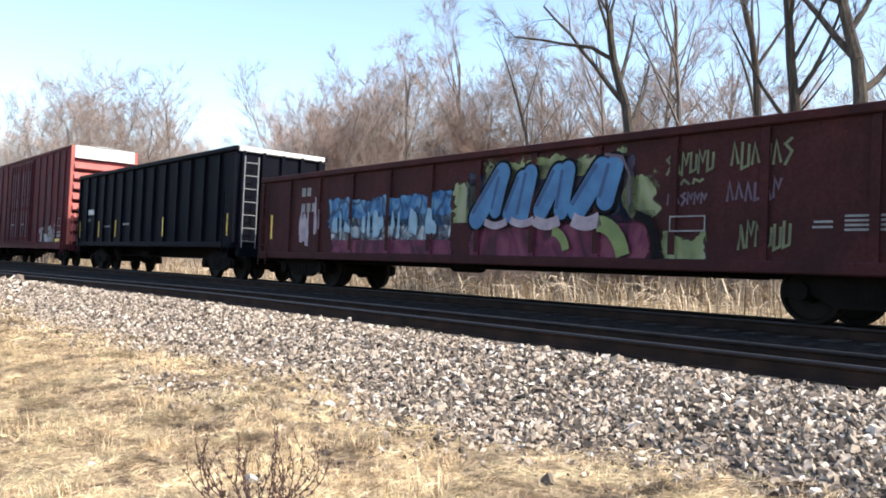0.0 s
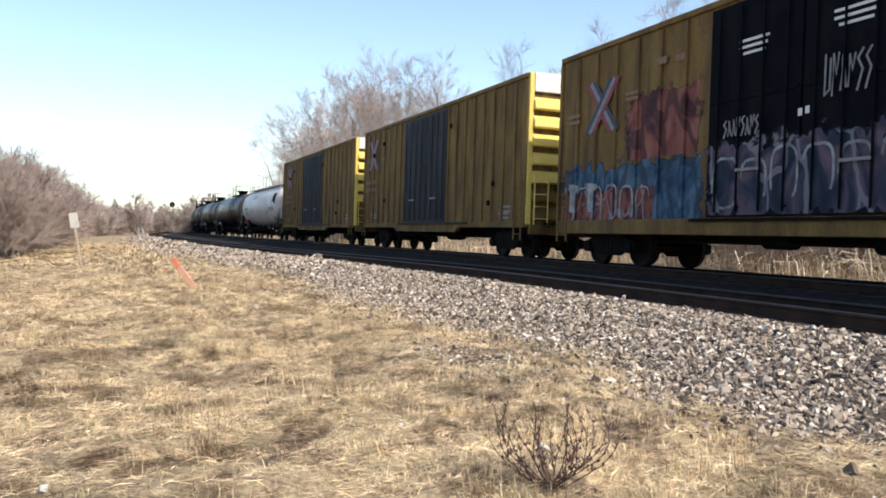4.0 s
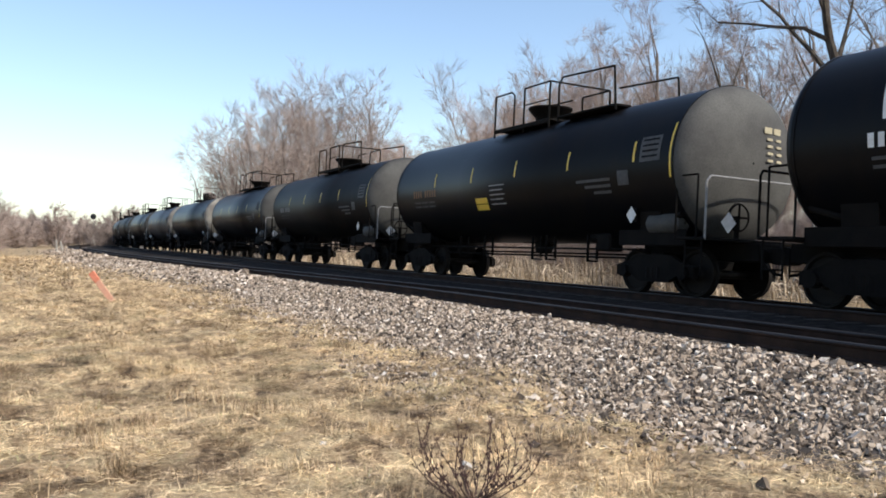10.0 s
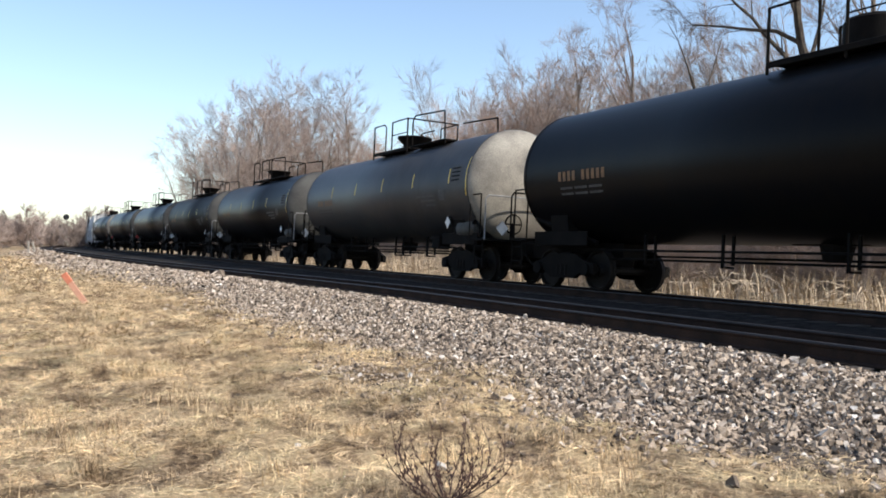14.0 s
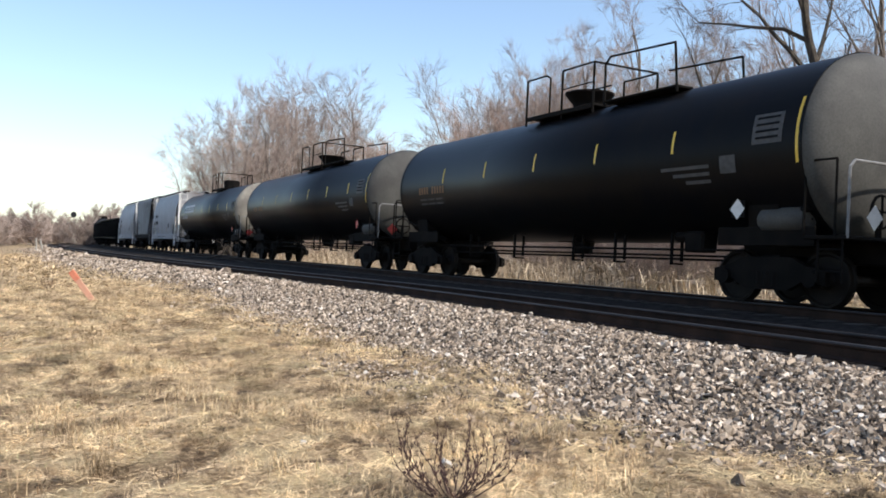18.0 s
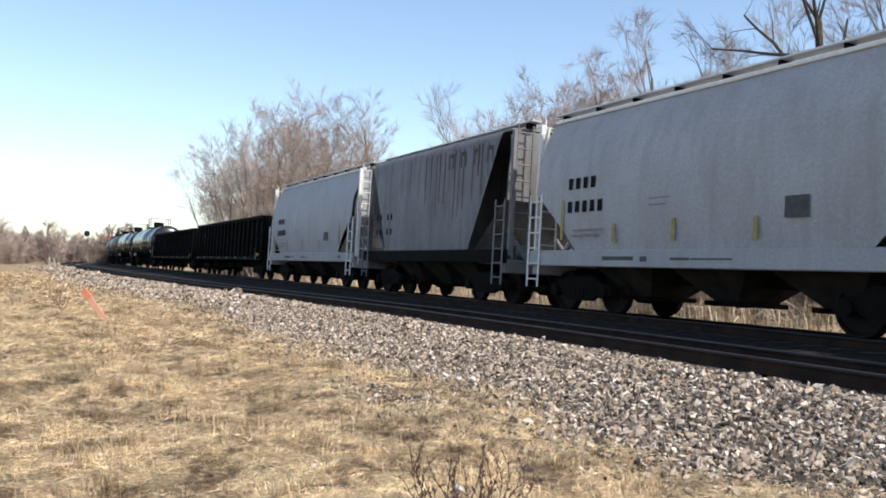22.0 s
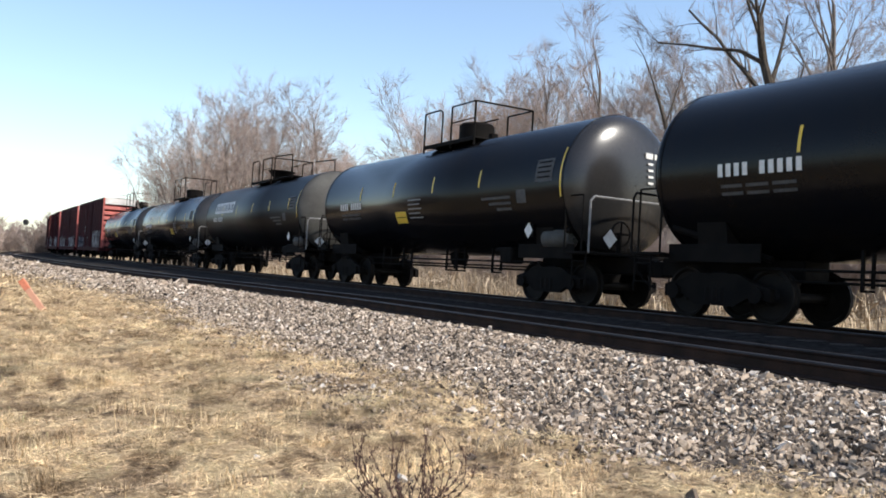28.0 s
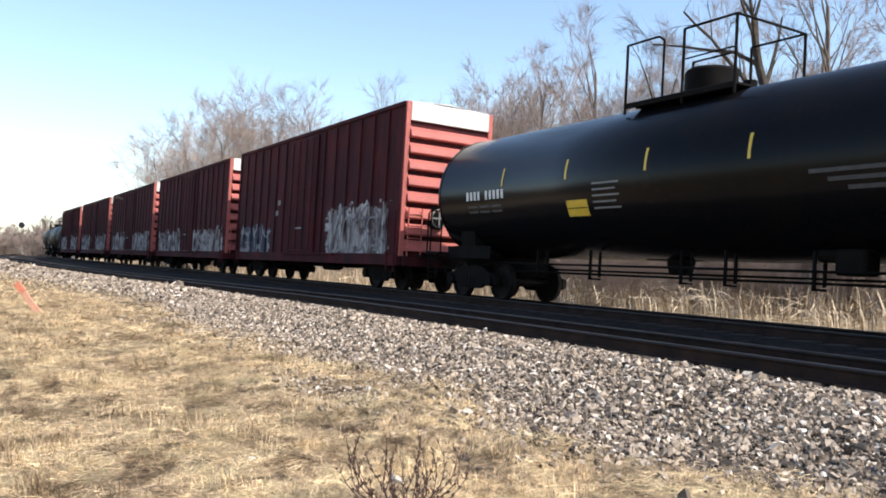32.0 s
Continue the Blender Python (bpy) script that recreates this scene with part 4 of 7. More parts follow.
def build_trees():
    rnd = random.Random(5)

    def wood(az0, az1, d0, d1, n, kinds, sc):
        for k in range(n):
            az = az0 + (az1 - az0) * (k + rnd.random()) / n
            kind = kinds[k % len(kinds)]
            plant_tree(kind, *polar(az, rnd.uniform(d0, d1)), rnd.uniform(*sc), rnd.uniform(0, 6.28), form=k % 2 if kind in ("broad", "slender", "russet") else 0)
    # the wood behind the track, by bearing: the rounded clump, the gap, the upright stand and the edge by the line
    for az, d, kind, sc in ((-15.6, 68, "round", 0.84), (-14.4, 72, "broad", 0.98), (-13.0, 76, "broad", 1.12), (-11.6, 70, "broad", 1.04), (-10.2, 76, "broad", 1.12), (-8.9, 72, "round", 1.10),
                            (-13.8, 66, "round", 0.95), (-11.0, 84, "broad", 1.18), (-7.9, 78, "round", 1.12), (-6.0, 76, "single", 1.08)):
        plant_tree(kind, *polar(az, d), sc * 0.94, rnd.uniform(0, 6.28), form=int(d) // 2 % 2 if kind == "broad" else 0)
    wood(-7.0, 1.5, 92, 120, 10, ("russet", "slender", "round"), (1.05, 1.25))
    wood(1.8, 7.5, 54, 64, 7, ("slender", "russet", "slender"), (0.86, 1.0))
    wood(3.0, 9.0, 60, 76, 6, ("russet", "slender"), (1.0, 1.15))
    wood(8.0, 17.0, 50, 62, 9, ("slender", "single", "slender", "russet"), (0.90, 1.05))
    wood(8.0, 22.0, 64, 84, 9, ("single", "round", "slender"), (1.05, 1.2))
    wood(17.0, 37.0, 44, 60, 15, ("slender", "single", "russet"), (0.85, 1.05))
    wood(37.0, 60.0, 40, 66, 9, ("slender", "single", "round"), (0.85, 1.0))
    # old trees near the track
    for az, d, k, sc in ((17.2, 42, "leaning", 0.72), (25.6, 34, "old", 0.92), (28.0, 39, "single", 0.95), (31.4, 32, "leaning", 0.9), (36.2, 29, "leaning", 0.95), (39.6, 27, "old", 0.9), (43, 26, "leaning", 0.95)):
        plant_tree(k, *polar(az, d), sc, 2.2 * az, form=0)
    # undergrowth at the foot of the wood
    for k in range(64):
        az = -17 + 66 * (k + rnd.random()) / 64
        d = 27 + 3.2 * max(0, 14 - az) * 0.55 + rnd.uniform(1, 13)
        plant_tree("shrub", *polar(az, d), rnd.uniform(0.5, 0.85), rnd.uniform(0, 6.28), "shrub", "undergrowth behind the track", form=k % 2)
    # thicket on the camera's side of the line
    for k in range(150):
        s = 39 + 150 * rnd.random() ** 1.7
        o = 17.0 + 13 * rnd.random()
        x, y, _ = on_track(s, o)
        plant_tree("shrub", x, y, rnd.uniform(0.95, 1.45), rnd.uniform(0, 6.28), "shrub", "thicket beside the field", -0.6, form=k % 2)
    # far scrub
    for k in range(120):
        az = -50 + 36 * (k + rnd.random()) / 120
        plant_tree("far", *polar(az, rnd.uniform(150, 290)), rnd.uniform(0.85, 1.45), rnd.uniform(0, 6.28), "shrub", "far tree line", form=k % 2)


# ---- small things by the line ----
def build_small():
    # leaning orange stake
    st = thing("stake", Matrix.Translation((-8.40, 19.68, GROUND)) @ Matrix.Rotation(radians(-37), 4, "Y"), "leaning wooden survey stake painted bright orange, in grass", "stake")
    part("board", Shape().box(-0.07, 0.07, -0.02, 0.02, -0.2, 0.70, 0.006), "orange_faded", st)
    part("tip", Shape().box(-0.075, 0.075, -0.025, 0.025, 0.702, 0.97, 0.006), "orange", st, "bright orange painted top")
    # notice on a post
    sp = thing("sign_post", Matrix.Translation((-17.43, 30.15, GROUND)) @ Matrix.Rotation(radians(-9), 4, "Y") @ Matrix.Rotation(radians(30), 4, "Z"), "leaning wooden post with a pale blank notice board", "sign")
    part("post", Shape().box(-0.04, 0.04, -0.03, 0.03, -0.2, 2.05, 0.008), "wood", sp)
    part("board", Shape().box(-0.16, 0.16, -0.055, -0.033, 1.56, 2.16, 0.008), "sign", sp, "faded white board")
    for s, o, h, lean in ((94, 9.6, 1.5, 0), (91, 9.0, 1.4, -14)):
        x, y, a = on_track(s, o)
        p = thing("marker_post", Matrix.Translation((x, y, GROUND)) @ Matrix.Rotation(radians(lean), 4, "Y"), "white-painted line-side marker post in grass", "post", "marker posts")
        part("post", Shape().box(-0.09, 0.09, -0.06, 0.06, -0.2, h, 0.02), "sign", p)
    # signals far down the line
    for az, d, h in ((-24.4, 190, 6.2), (-22.4, 196, 6.0)):
        x, y = polar(az, d)
        g = thing("signal_mast", Matrix.Translation((x, y, GROUND)), "railway signal mast with a black hood, far down the line", "signal", "railway signals")
        part("mast", Shape().rod((0, 0, -0.2), (0, 0, h), 0.09), "sign", g, "pale banded mast")
        part("target", Shape().rod((0, -0.08, h + 0.3), (0, 0.02, h + 0.3), 0.62, n=20), "signal", g)
        hd = Shape()
        for z in (-0.25, 0.05, 0.35):
            hd.rod((0, -0.42, h + 0.25 + z), (0, -0.08, h + 0.25 + z), 0.13, n=12)
        part("hood", hd, "signal", g)
        part("case", Shape().box(-0.4, 0.4, -0.3, 0.3, -0.1, 1.5, 0.03), "sign", g, "pale relay case")
    # dead weed in the foreground and sparse stalks
    def weed(x, y, h, n, seed, label, mat="weed", spread=0.45):
        rnd = random.Random(seed)
        w = thing("weed", Matrix.Translation((x, y, float(ground_z(x, y)))), label, "weed", "dead weeds")
        for k in range(n):
            sh = Shape()
            a, sp_ = 2.4 * k + rnd.uniform(-0.5, 0.5), rnd.uniform(0.25, 1.0) * spread * 3.6
            d = Vector((math.cos(a) * sp_, math.sin(a) * sp_, 1)).normalized()
            p, r, ln = Vector((rnd.gauss(0, 0.03), rnd.gauss(0, 0.03), -0.03)), h * 0.0082, h * rnd.uniform(0.65, 1.1)
            for j in range(8):
                d = (d + Vector((-math.cos(a) * (0.16 if j > 3 else -0.02) * sp_ + rnd.gauss(0, 0.10), -math.sin(a) * (0.16 if j > 3 else -0.02) * sp_ + rnd.gauss(0, 0.10), 0.07))).normalized()
                q = p + d * ln / 8
                sh.rod(p, q, r, r * 0.88, n=5, caps=False)
                if j > 1:
                    for _ in range(4):
                        e = q + (d + Vector((rnd.gauss(0, 0.7), rnd.gauss(0, 0.7), 0.2))).normalized() * h * rnd.uniform(0.02, 0.07)
                        sh.rod(q, e, r * 0.55, r * 0.5, n=4, caps=False)
                        sh.rod(e, e + Vector((rnd.gauss(0, 0.01) * h, rnd.gauss(0, 0.01) * h, h * 0.022)), r * 1.6, r * 0.9, n=4)
                p, r = q, r * 0.88
            part("stem", sh, mat, w)
    weed(0.07, 4.97, 0.62, 26, 3, "dead brown weed with curving seeded stems, in dry grass", "weed", 0.7)
    weed(-12.6, 23.3, 1.15, 6, 8, "tall pale dead weed stalks", "reed", 0.3)
    weed(-11.35, 23.5, 0.6, 8, 9, "dead brown weed among dry grass")
    for k in range(9):
        rnd = random.Random(40 + k)
        x, y, _ = on_track(rnd.uniform(2, 40), rnd.uniform(9.5, 15))
        weed(x, y, rnd.uniform(0.25, 0.5), 4, 50 + k, "thin dry weed stalks in the grass", "reed", 0.4)
    # pale split stone and a few light stones in the grass
    rnd = random.Random(3)
    for x, y, r in ((-2.83, 4.37, 0.035), (0.03, 5.7, 0.035), (-1.05, 6.2, 0.03), (1.3, 8.6, 0.035), (-0.9, 9.4, 0.03), (0.6, 9.2, 0.035), (-0.3, 9.0, 0.03)):
        v = STONE_V * (0.65 + 0.45 * rng.random((8, 3))) * np.array([1.1, 0.8, 0.7]) * r
        o = new("pale_stone", fast_mesh("pale_stone", v, STONE_F, "pale_stone", True))
        o.matrix_basis = pose(x, y, float(ground_z(x, y)) + r * 0.5, rnd.uniform(0, 50), rnd.uniform(0, 50), rnd.uniform(0, 360))
        tagged(o, "pale loose stone lying in the grass", "stone", "stones in the grass")


# ---- rolling stock: x runs back along the train, y towards the camera, z up from the rails ----
@lru_cache(None)
def truck_mesh(kind):
    sh = Shape()
    if kind == "bolster":
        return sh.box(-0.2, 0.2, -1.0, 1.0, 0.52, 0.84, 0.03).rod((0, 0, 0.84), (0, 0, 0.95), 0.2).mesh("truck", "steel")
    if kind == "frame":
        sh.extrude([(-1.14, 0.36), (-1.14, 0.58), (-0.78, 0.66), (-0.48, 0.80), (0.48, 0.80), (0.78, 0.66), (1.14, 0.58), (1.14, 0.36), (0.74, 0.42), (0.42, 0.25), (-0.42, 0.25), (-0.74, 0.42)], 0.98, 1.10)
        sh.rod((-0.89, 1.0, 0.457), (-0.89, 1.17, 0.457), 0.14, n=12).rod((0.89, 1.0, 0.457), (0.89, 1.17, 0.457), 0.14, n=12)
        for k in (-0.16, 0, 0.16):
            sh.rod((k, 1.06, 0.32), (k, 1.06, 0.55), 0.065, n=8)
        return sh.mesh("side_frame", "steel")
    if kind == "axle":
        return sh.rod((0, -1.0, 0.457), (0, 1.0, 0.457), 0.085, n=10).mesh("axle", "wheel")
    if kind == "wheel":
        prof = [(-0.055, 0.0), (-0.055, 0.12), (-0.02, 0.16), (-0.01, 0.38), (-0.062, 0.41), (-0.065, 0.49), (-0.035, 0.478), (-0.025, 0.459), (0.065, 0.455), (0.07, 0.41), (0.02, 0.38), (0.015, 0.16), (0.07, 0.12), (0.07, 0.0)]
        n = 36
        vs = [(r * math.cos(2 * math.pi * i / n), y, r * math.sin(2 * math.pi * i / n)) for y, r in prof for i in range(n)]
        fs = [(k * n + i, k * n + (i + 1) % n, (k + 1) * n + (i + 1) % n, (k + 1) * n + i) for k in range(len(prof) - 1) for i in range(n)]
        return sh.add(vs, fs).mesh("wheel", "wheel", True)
    if kind == "shoe":
        return sh.box(-0.06, 0.06, -0.72, 0.72, 0.40, 0.50, 0.01).mesh("brake_beam", "steel")


def add_trucks(car, centre):
    for x in (-centre, centre):
        t = part("truck", truck_mesh("bolster"), None, car, at=Matrix.Translation((x, 0, 0)))
        for turn in (0, math.pi):
            part("side_frame", truck_mesh("frame"), None, t, at=Matrix.Rotation(turn, 4, "Z"))
        for a in (-0.89, 0.89):
            part("axle", truck_mesh("axle"), None, t, at=Matrix.Translation((a, 0, 0)))
            part("brake_beam", truck_mesh("shoe"), None, t, at=Matrix.Translation((a * 0.42, 0, 0)))
            for side in (-1, 1):
                part("wheel", truck_mesh("wheel"), None, t, at=Matrix.Translation((a, 0.7175 * side, 0.457)) @ Matrix.Rotation(0 if side > 0 else math.pi, 4, "Z"))


@lru_cache(None)
def coupler_mesh():
    sh = Shape().box(0, 0.62, -0.07, 0.07, 0.78, 0.93, 0.02)
    sh.extrude([(0.0, 0.70), (0.0, 1.0), (-0.14, 1.02), (-0.30, 0.96), (-0.30, 0.74), (-0.14, 0.68)], -0.17, 0.15)
    return sh.mesh("coupler", "steel")


@lru_cache(None)
def hose_mesh():
    pts = [(0.1, 0.32, 0.78), (-0.05, 0.33, 0.62), (-0.2, 0.31, 0.52), (-0.34, 0.28, 0.5)]
    return Shape().pipe(pts, 0.028, 6).mesh("air_hose", "steel")


def add_couplers(car, L):
    for turn in (0, math.pi):
        m = Matrix.Rotation(turn, 4, "Z") @ Matrix.Translation((-L / 2 + 0.2, 0, 0))
        part("coupler", coupler_mesh(), None, car, at=m)
        part("air_hose", hose_mesh(), None, car, at=m)


def ladder(w, z0, z1, rungs, r=0.016):
    """A ladder in the x-z plane, middle at x = 0."""
    sh = Shape()
    for x in (-w / 2, w / 2):
        sh.rod((x, 0, z0), (x, 0, z1), r * 1.3, n=6)
    for k in range(rungs):
        z = z0 + (z1 - z0) * (k + 0.5) / rungs
        sh.rod((-w / 2, 0, z), (w / 2, 0, z), r, n=6)
    return sh



def start_car(name, label, category):
    return thing(name, Matrix(), label, category, "cars of the freight train")


def wrap(sh, R, zc, x0, x1, z0, z1, lift=0.006, slant=0.0):
    """A curved patch on the camera's side of a tank."""
    n = 5
    vs = []
    for k in range(n + 1):
        z = z0 + (z1 - z0) * k / n
        a = math.asin(max(-0.99, min(0.99, (z - zc) / R)))
        y = (R + lift) * math.cos(a)
        d = slant * (z - z0)
        vs += [(x0 - d, y, zc + (R + lift) * math.sin(a)), (x1 - d, y, zc + (R + lift) * math.sin(a))]
    return sh.add(vs, [(2 * k, 2 * k + 1, 2 * k + 3, 2 * k + 2) for k in range(n)])


def tank_car(L, R=1.57, zc=2.63, shell="black", head_near="head_dark", marks="white", brand=0, patch=None, patch_x=0.6, strips=6, hat=True, walkway="short", placard="white", panel=True, number_end=None, label="", end_marks="white", tall_rail=False, art=False):
    car = start_car("tank_car", label, "tank car")
    Lt = L - 1.75
    a = Lt / 2 - 0.52
    add_trucks(car, L / 2 - 2.35)
    add_couplers(car, L)
    tc = L / 2 - 2.35
    part("tank_shell", Shape().lathe([(-a, R), (-a * 0.33, R), (-a * 0.33 + 0.01, R + 0.004), (a * 0.33, R + 0.004), (a * 0.33 + 0.01, R), (a, R)], 56, zc), shell, car, smooth=True)
    # The near head's own material carries dust and painted-in sun; the far one doesn't.
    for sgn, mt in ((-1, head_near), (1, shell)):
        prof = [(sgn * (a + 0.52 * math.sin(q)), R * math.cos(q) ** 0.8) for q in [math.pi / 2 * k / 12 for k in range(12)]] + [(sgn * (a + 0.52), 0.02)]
        part("tank_head", Shape().lathe(prof if sgn > 0 else prof, 56, zc), mt, car, "domed tank end, dusty, its sunlit look put in the colour" if sgn < 0 else "", smooth=True)
        part("seam_ring", Shape().lathe([(sgn * a - 0.03, R + 0.001), (sgn * a - 0.03, R + 0.012), (sgn * a + 0.03, R + 0.012), (sgn * a + 0.03, R + 0.001)], 56, zc), shell, car)
    for sgn in (-1, 1):
        x = sgn * tc
        pts = [(-1.15, 1.0), (-1.25, 1.75)] + [(R * 0.99 * math.sin(q), zc - R * 0.99 * math.cos(q)) for q in [radians(w) for w in range(-48, 49, 12)]] + [(1.25, 1.75), (1.15, 1.0)]
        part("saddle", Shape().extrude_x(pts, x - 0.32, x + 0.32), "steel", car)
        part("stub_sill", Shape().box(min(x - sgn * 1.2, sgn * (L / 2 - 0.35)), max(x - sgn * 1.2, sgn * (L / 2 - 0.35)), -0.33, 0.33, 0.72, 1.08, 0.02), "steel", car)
        e = sgn * (L / 2 - 0.62)
        part("end_platform", Shape().box(min(e, e - sgn * 0.75), max(e, e - sgn * 0.75), -1.45, 1.45, 1.08, 1.14, 0.01), "steel", car)
        rail = Shape().pipe([(e, 1.42, 1.1), (e, 1.42, 2.16), (e + sgn * 0.02, 1.34, 2.26), (e + sgn * 0.02, -1.34, 2.26), (e, -1.42, 2.16), (e, -1.42, 1.1)], 0.022)
        part("end_handrail", rail, "mark_grey" if sgn < 0 else "steel", car)
        part("grab_rail", Shape().pipe([(e - sgn * 0.75, 1.44, 1.1), (e - sgn * 0.75, 1.44, 2.3), (e - sgn * 0.2, 1.44, 2.3), (e - sgn * 0.2, 1.44, 1.1)], 0.02), "steel", car)
        for y in (1.40, -1.40):
            part("step_ladder", ladder(0.42, 0.42, 1.1, 2), "steel", car, at=Matrix.Translation((e - sgn * 0.3, y, 0)))
        part("bolster_brace", Shape().rod((x - sgn * 1.0, 0.9, 1.05), (x + sgn * 0.9, 1.2, 1.6), 0.06), "steel", car)
        part("skirt", Shape().box(x - 1.0, x + 1.0, 1.16, 1.2, 0.98, 1.3, 0.01), "steel", car)
    # brake gear at the near end
    bx = -(L / 2 - 0.9)
    part("air_reservoir", Shape().lathe([(-0.5, 0.02), (-0.47, 0.15), (-0.38, 0.22), (0.38, 0.22), (0.47, 0.15), (0.5, 0.02)], 20, 0), "head_dark", car, "grey brake air reservoir", smooth=True, at=Matrix.Translation((-tc - 0.35, 1.08, 1.42)))
    part("brake_wheel", Shape().lathe([(-0.015, 0.26), (0.015, 0.28), (0.015, 0.24), (-0.015, 0.24), (-0.015, 0.26)], 20, 0).box(-0.01, 0.01, -0.25, 0.25, -0.02, 0.02).box(-0.01, 0.01, -0.02, 0.02, -0.25, 0.25), "steel", car, at=Matrix.Translation((bx - 0.15, 0.45, 1.55)))
    part("brake_stand", Shape().rod((bx - 0.1, 0.45, 1.1), (bx - 0.1, 0.45, 1.58), 0.05), "steel", car)
    part("brake_valve", Shape().box(-0.25, 0.25, -0.2, 0.2, -0.2, 0.2, 0.04).rod((0.2, 0, 0.1), (0.6, 0, 0.1), 0.1), "steel", car, at=Matrix.Translation((-tc + 1.8, 0.8, 1.05)))
    # rods and pipes below
    for y, z in ((0.95, 0.90), (0.7, 0.72), (-0.6, 0.82)):
        part("brake_rod", Shape().rod((-tc + 0.6, y, z), (tc - 0.6, y, z), 0.024, n=6), "steel", car)
    for x in (-tc + 2.4, -tc + 4.1, -0.9, 1.6, tc - 2.6):
        part("rod_hanger", Shape().box(x - 0.022, x + 0.022, 0.66, 0.72, 0.66, 1.2, 0.005).box(x - 0.022, x + 0.022, 0.92, 0.98, 0.6, 1.22, 0.005).box(x - 0.022, x + 0.022, 0.66, 0.98, 0.6, 0.64, 0.005), "steel", car)
    part("bottom_outlet", Shape().rod((0, 0, 0.78), (0, 0, 1.3), 0.22, 0.34, n=16).box(-0.75, 0.75, -0.25, 0.25, 1.06, 1.2, 0.03), "steel", car)
    # top
    zt = zc + R
    wl = 1.35
    below = set(car.children)
    if walkway == "long":
        part("top_walkway", Shape().box(-a, a, 0.35, 0.95, zt - 0.10, zt - 0.05, 0.01), "white_tank", car)
        part("walkway_edge", Shape().box(-a, a, 0.93, 0.99, zt - 0.14, zt - 0.04, 0.01), "rust_white", car, "rust-stained walkway edge")
        for k in range(11):
            x = -a + 0.1 + (2 * a - 0.2) * k / 10
            part("rail_post", Shape().rod((x, 0.96, zt - 0.1), (x, 0.96, zt + 0.78), 0.035), "white", car)
        part("wire_rail", Shape().pipe([(-a + 0.1, 0.96, zt + 0.78), (a * 0.25, 0.96, zt + 0.76)], 0.012), "steel", car)
        part("top_hoop", Shape().pipe([(-a, 0.96, zt - 0.05), (-a, 0.96, zt + 0.95), (-a - 0.3, 0.9, zt + 0.95), (-a - 0.3, 0.9, zt - 0.3)], 0.04), "white", car)
        part("end_ladder", ladder(0.5, 1.1, zt, 9), "white_tank", car, at=Matrix.Translation((-a - 0.45, 1.1, 0)) @ Matrix.Rotation(radians(90), 4, "Z"))
    part("top_platform", Shape().box(-wl, wl, -0.95, -0.45, zt - 0.08, zt - 0.03, 0.01).box(-wl, wl, 0.45, 0.95, zt - 0.08, zt - 0.03, 0.01).box(-wl, -0.7, -0.45, 0.45, zt - 0.06, zt - 0.02, 0.01), "white_tank" if walkway == "long" else "steel", car)
    for y in (-0.93, 0.93):
        part("platform_support", Shape().box(-wl, wl, y - 0.03, y + 0.03, zt - 0.14, zt - 0.04, 0.005), "white_tank" if walkway == "long" else "steel", car)
    rm = "white" if walkway == "long" else "steel"
    hgt = 1.15 if tall_rail else 0.9
    for x, y in ((-wl, -0.93), (-wl, 0.93), (-0.15, -0.93), (-0.15, 0.93), (wl, -0.93), (wl, 0.93)):
        part("rail_post", Shape().rod((x, y, zt - 0.25), (x, y, zt + hgt), 0.028, n=6), rm, car)
    loop = [(-wl, 0.93, zt + hgt), (-wl, -0.93, zt + hgt), (-0.15, -0.93, zt + hgt)]
    part("platform_rail", Shape().pipe(loop, 0.024), rm, car)
    part("platform_rail", Shape().pipe([(-wl, 0.93, zt + hgt), (-0.15, 0.93, zt + hgt)], 0.024), rm, car)
    part("platform_rail", Shape().pipe([(0.35, 0.93, zt - 0.1), (0.35, 0.93, zt + hgt - 0.1), (0.5, 0.93, zt + hgt), (wl, 0.93, zt + hgt)], 0.024), rm, car)
    part("platform_rail", Shape().pipe([(0.35, -0.93, zt + hgt), (wl, -0.93, zt + hgt)], 0.024), rm, car)
    part("platform_rail", Shape().pipe([(-wl, 0.93, zt + hgt * 0.5), (-0.15, 0.93, zt + hgt * 0.5)], 0.016), rm, car)
    dome = [(0.0, 0.36), (0.3, 0.40), (0.34, 0.44), (0.52, 0.60), (0.56, 0.60), (0.57, 0.02)] if hat else [(0.0, 0.46), (0.02, 0.50), (0.56, 0.50), (0.62, 0.44), (0.63, 0.02)]
    n = 24
    vs = [(r * math.cos(2 * math.pi * i / n), r * math.sin(2 * math.pi * i / n), zt - 0.06 + z) for z, r in dome for i in range(n)]
    fs = [(k * n + i, k * n + (i + 1) % n, (k + 1) * n + (i + 1) % n, (k + 1) * n + i) for k in range(len(dome) - 1) for i in range(n)]
    part("manway_housing", Shape().add(vs, fs), "white_tank" if walkway == "long" else "steel", car, smooth=True)
    if hat and walkway != "long":
        part("platform_rail", Shape().pipe([(-1.75, 0.93, zt - 0.2), (-1.75, 0.93, zt + hgt - 0.15), (-1.9, 0.93, zt + hgt), (-3.9, 0.93, zt + hgt - 0.1), (-4.0, 0.93, zt - 0.2)], 0.026), rm, car)
        part("platform_rail", Shape().pipe([(-1.75, -0.93, zt + hgt), (-3.9, -0.93, zt + hgt - 0.1), (-4.0, -0.93, zt - 0.2)], 0.026), rm, car)
        part("top_platform", Shape().box(-4.0, -1.75, 0.5, 0.95, zt - 0.1, zt - 0.05, 0.01), rm, car)
    part("relief_valve", Shape().rod((1.0, 0, zt - 0.05), (1.0, 0, zt + 0.22), 0.1), "steel", car)
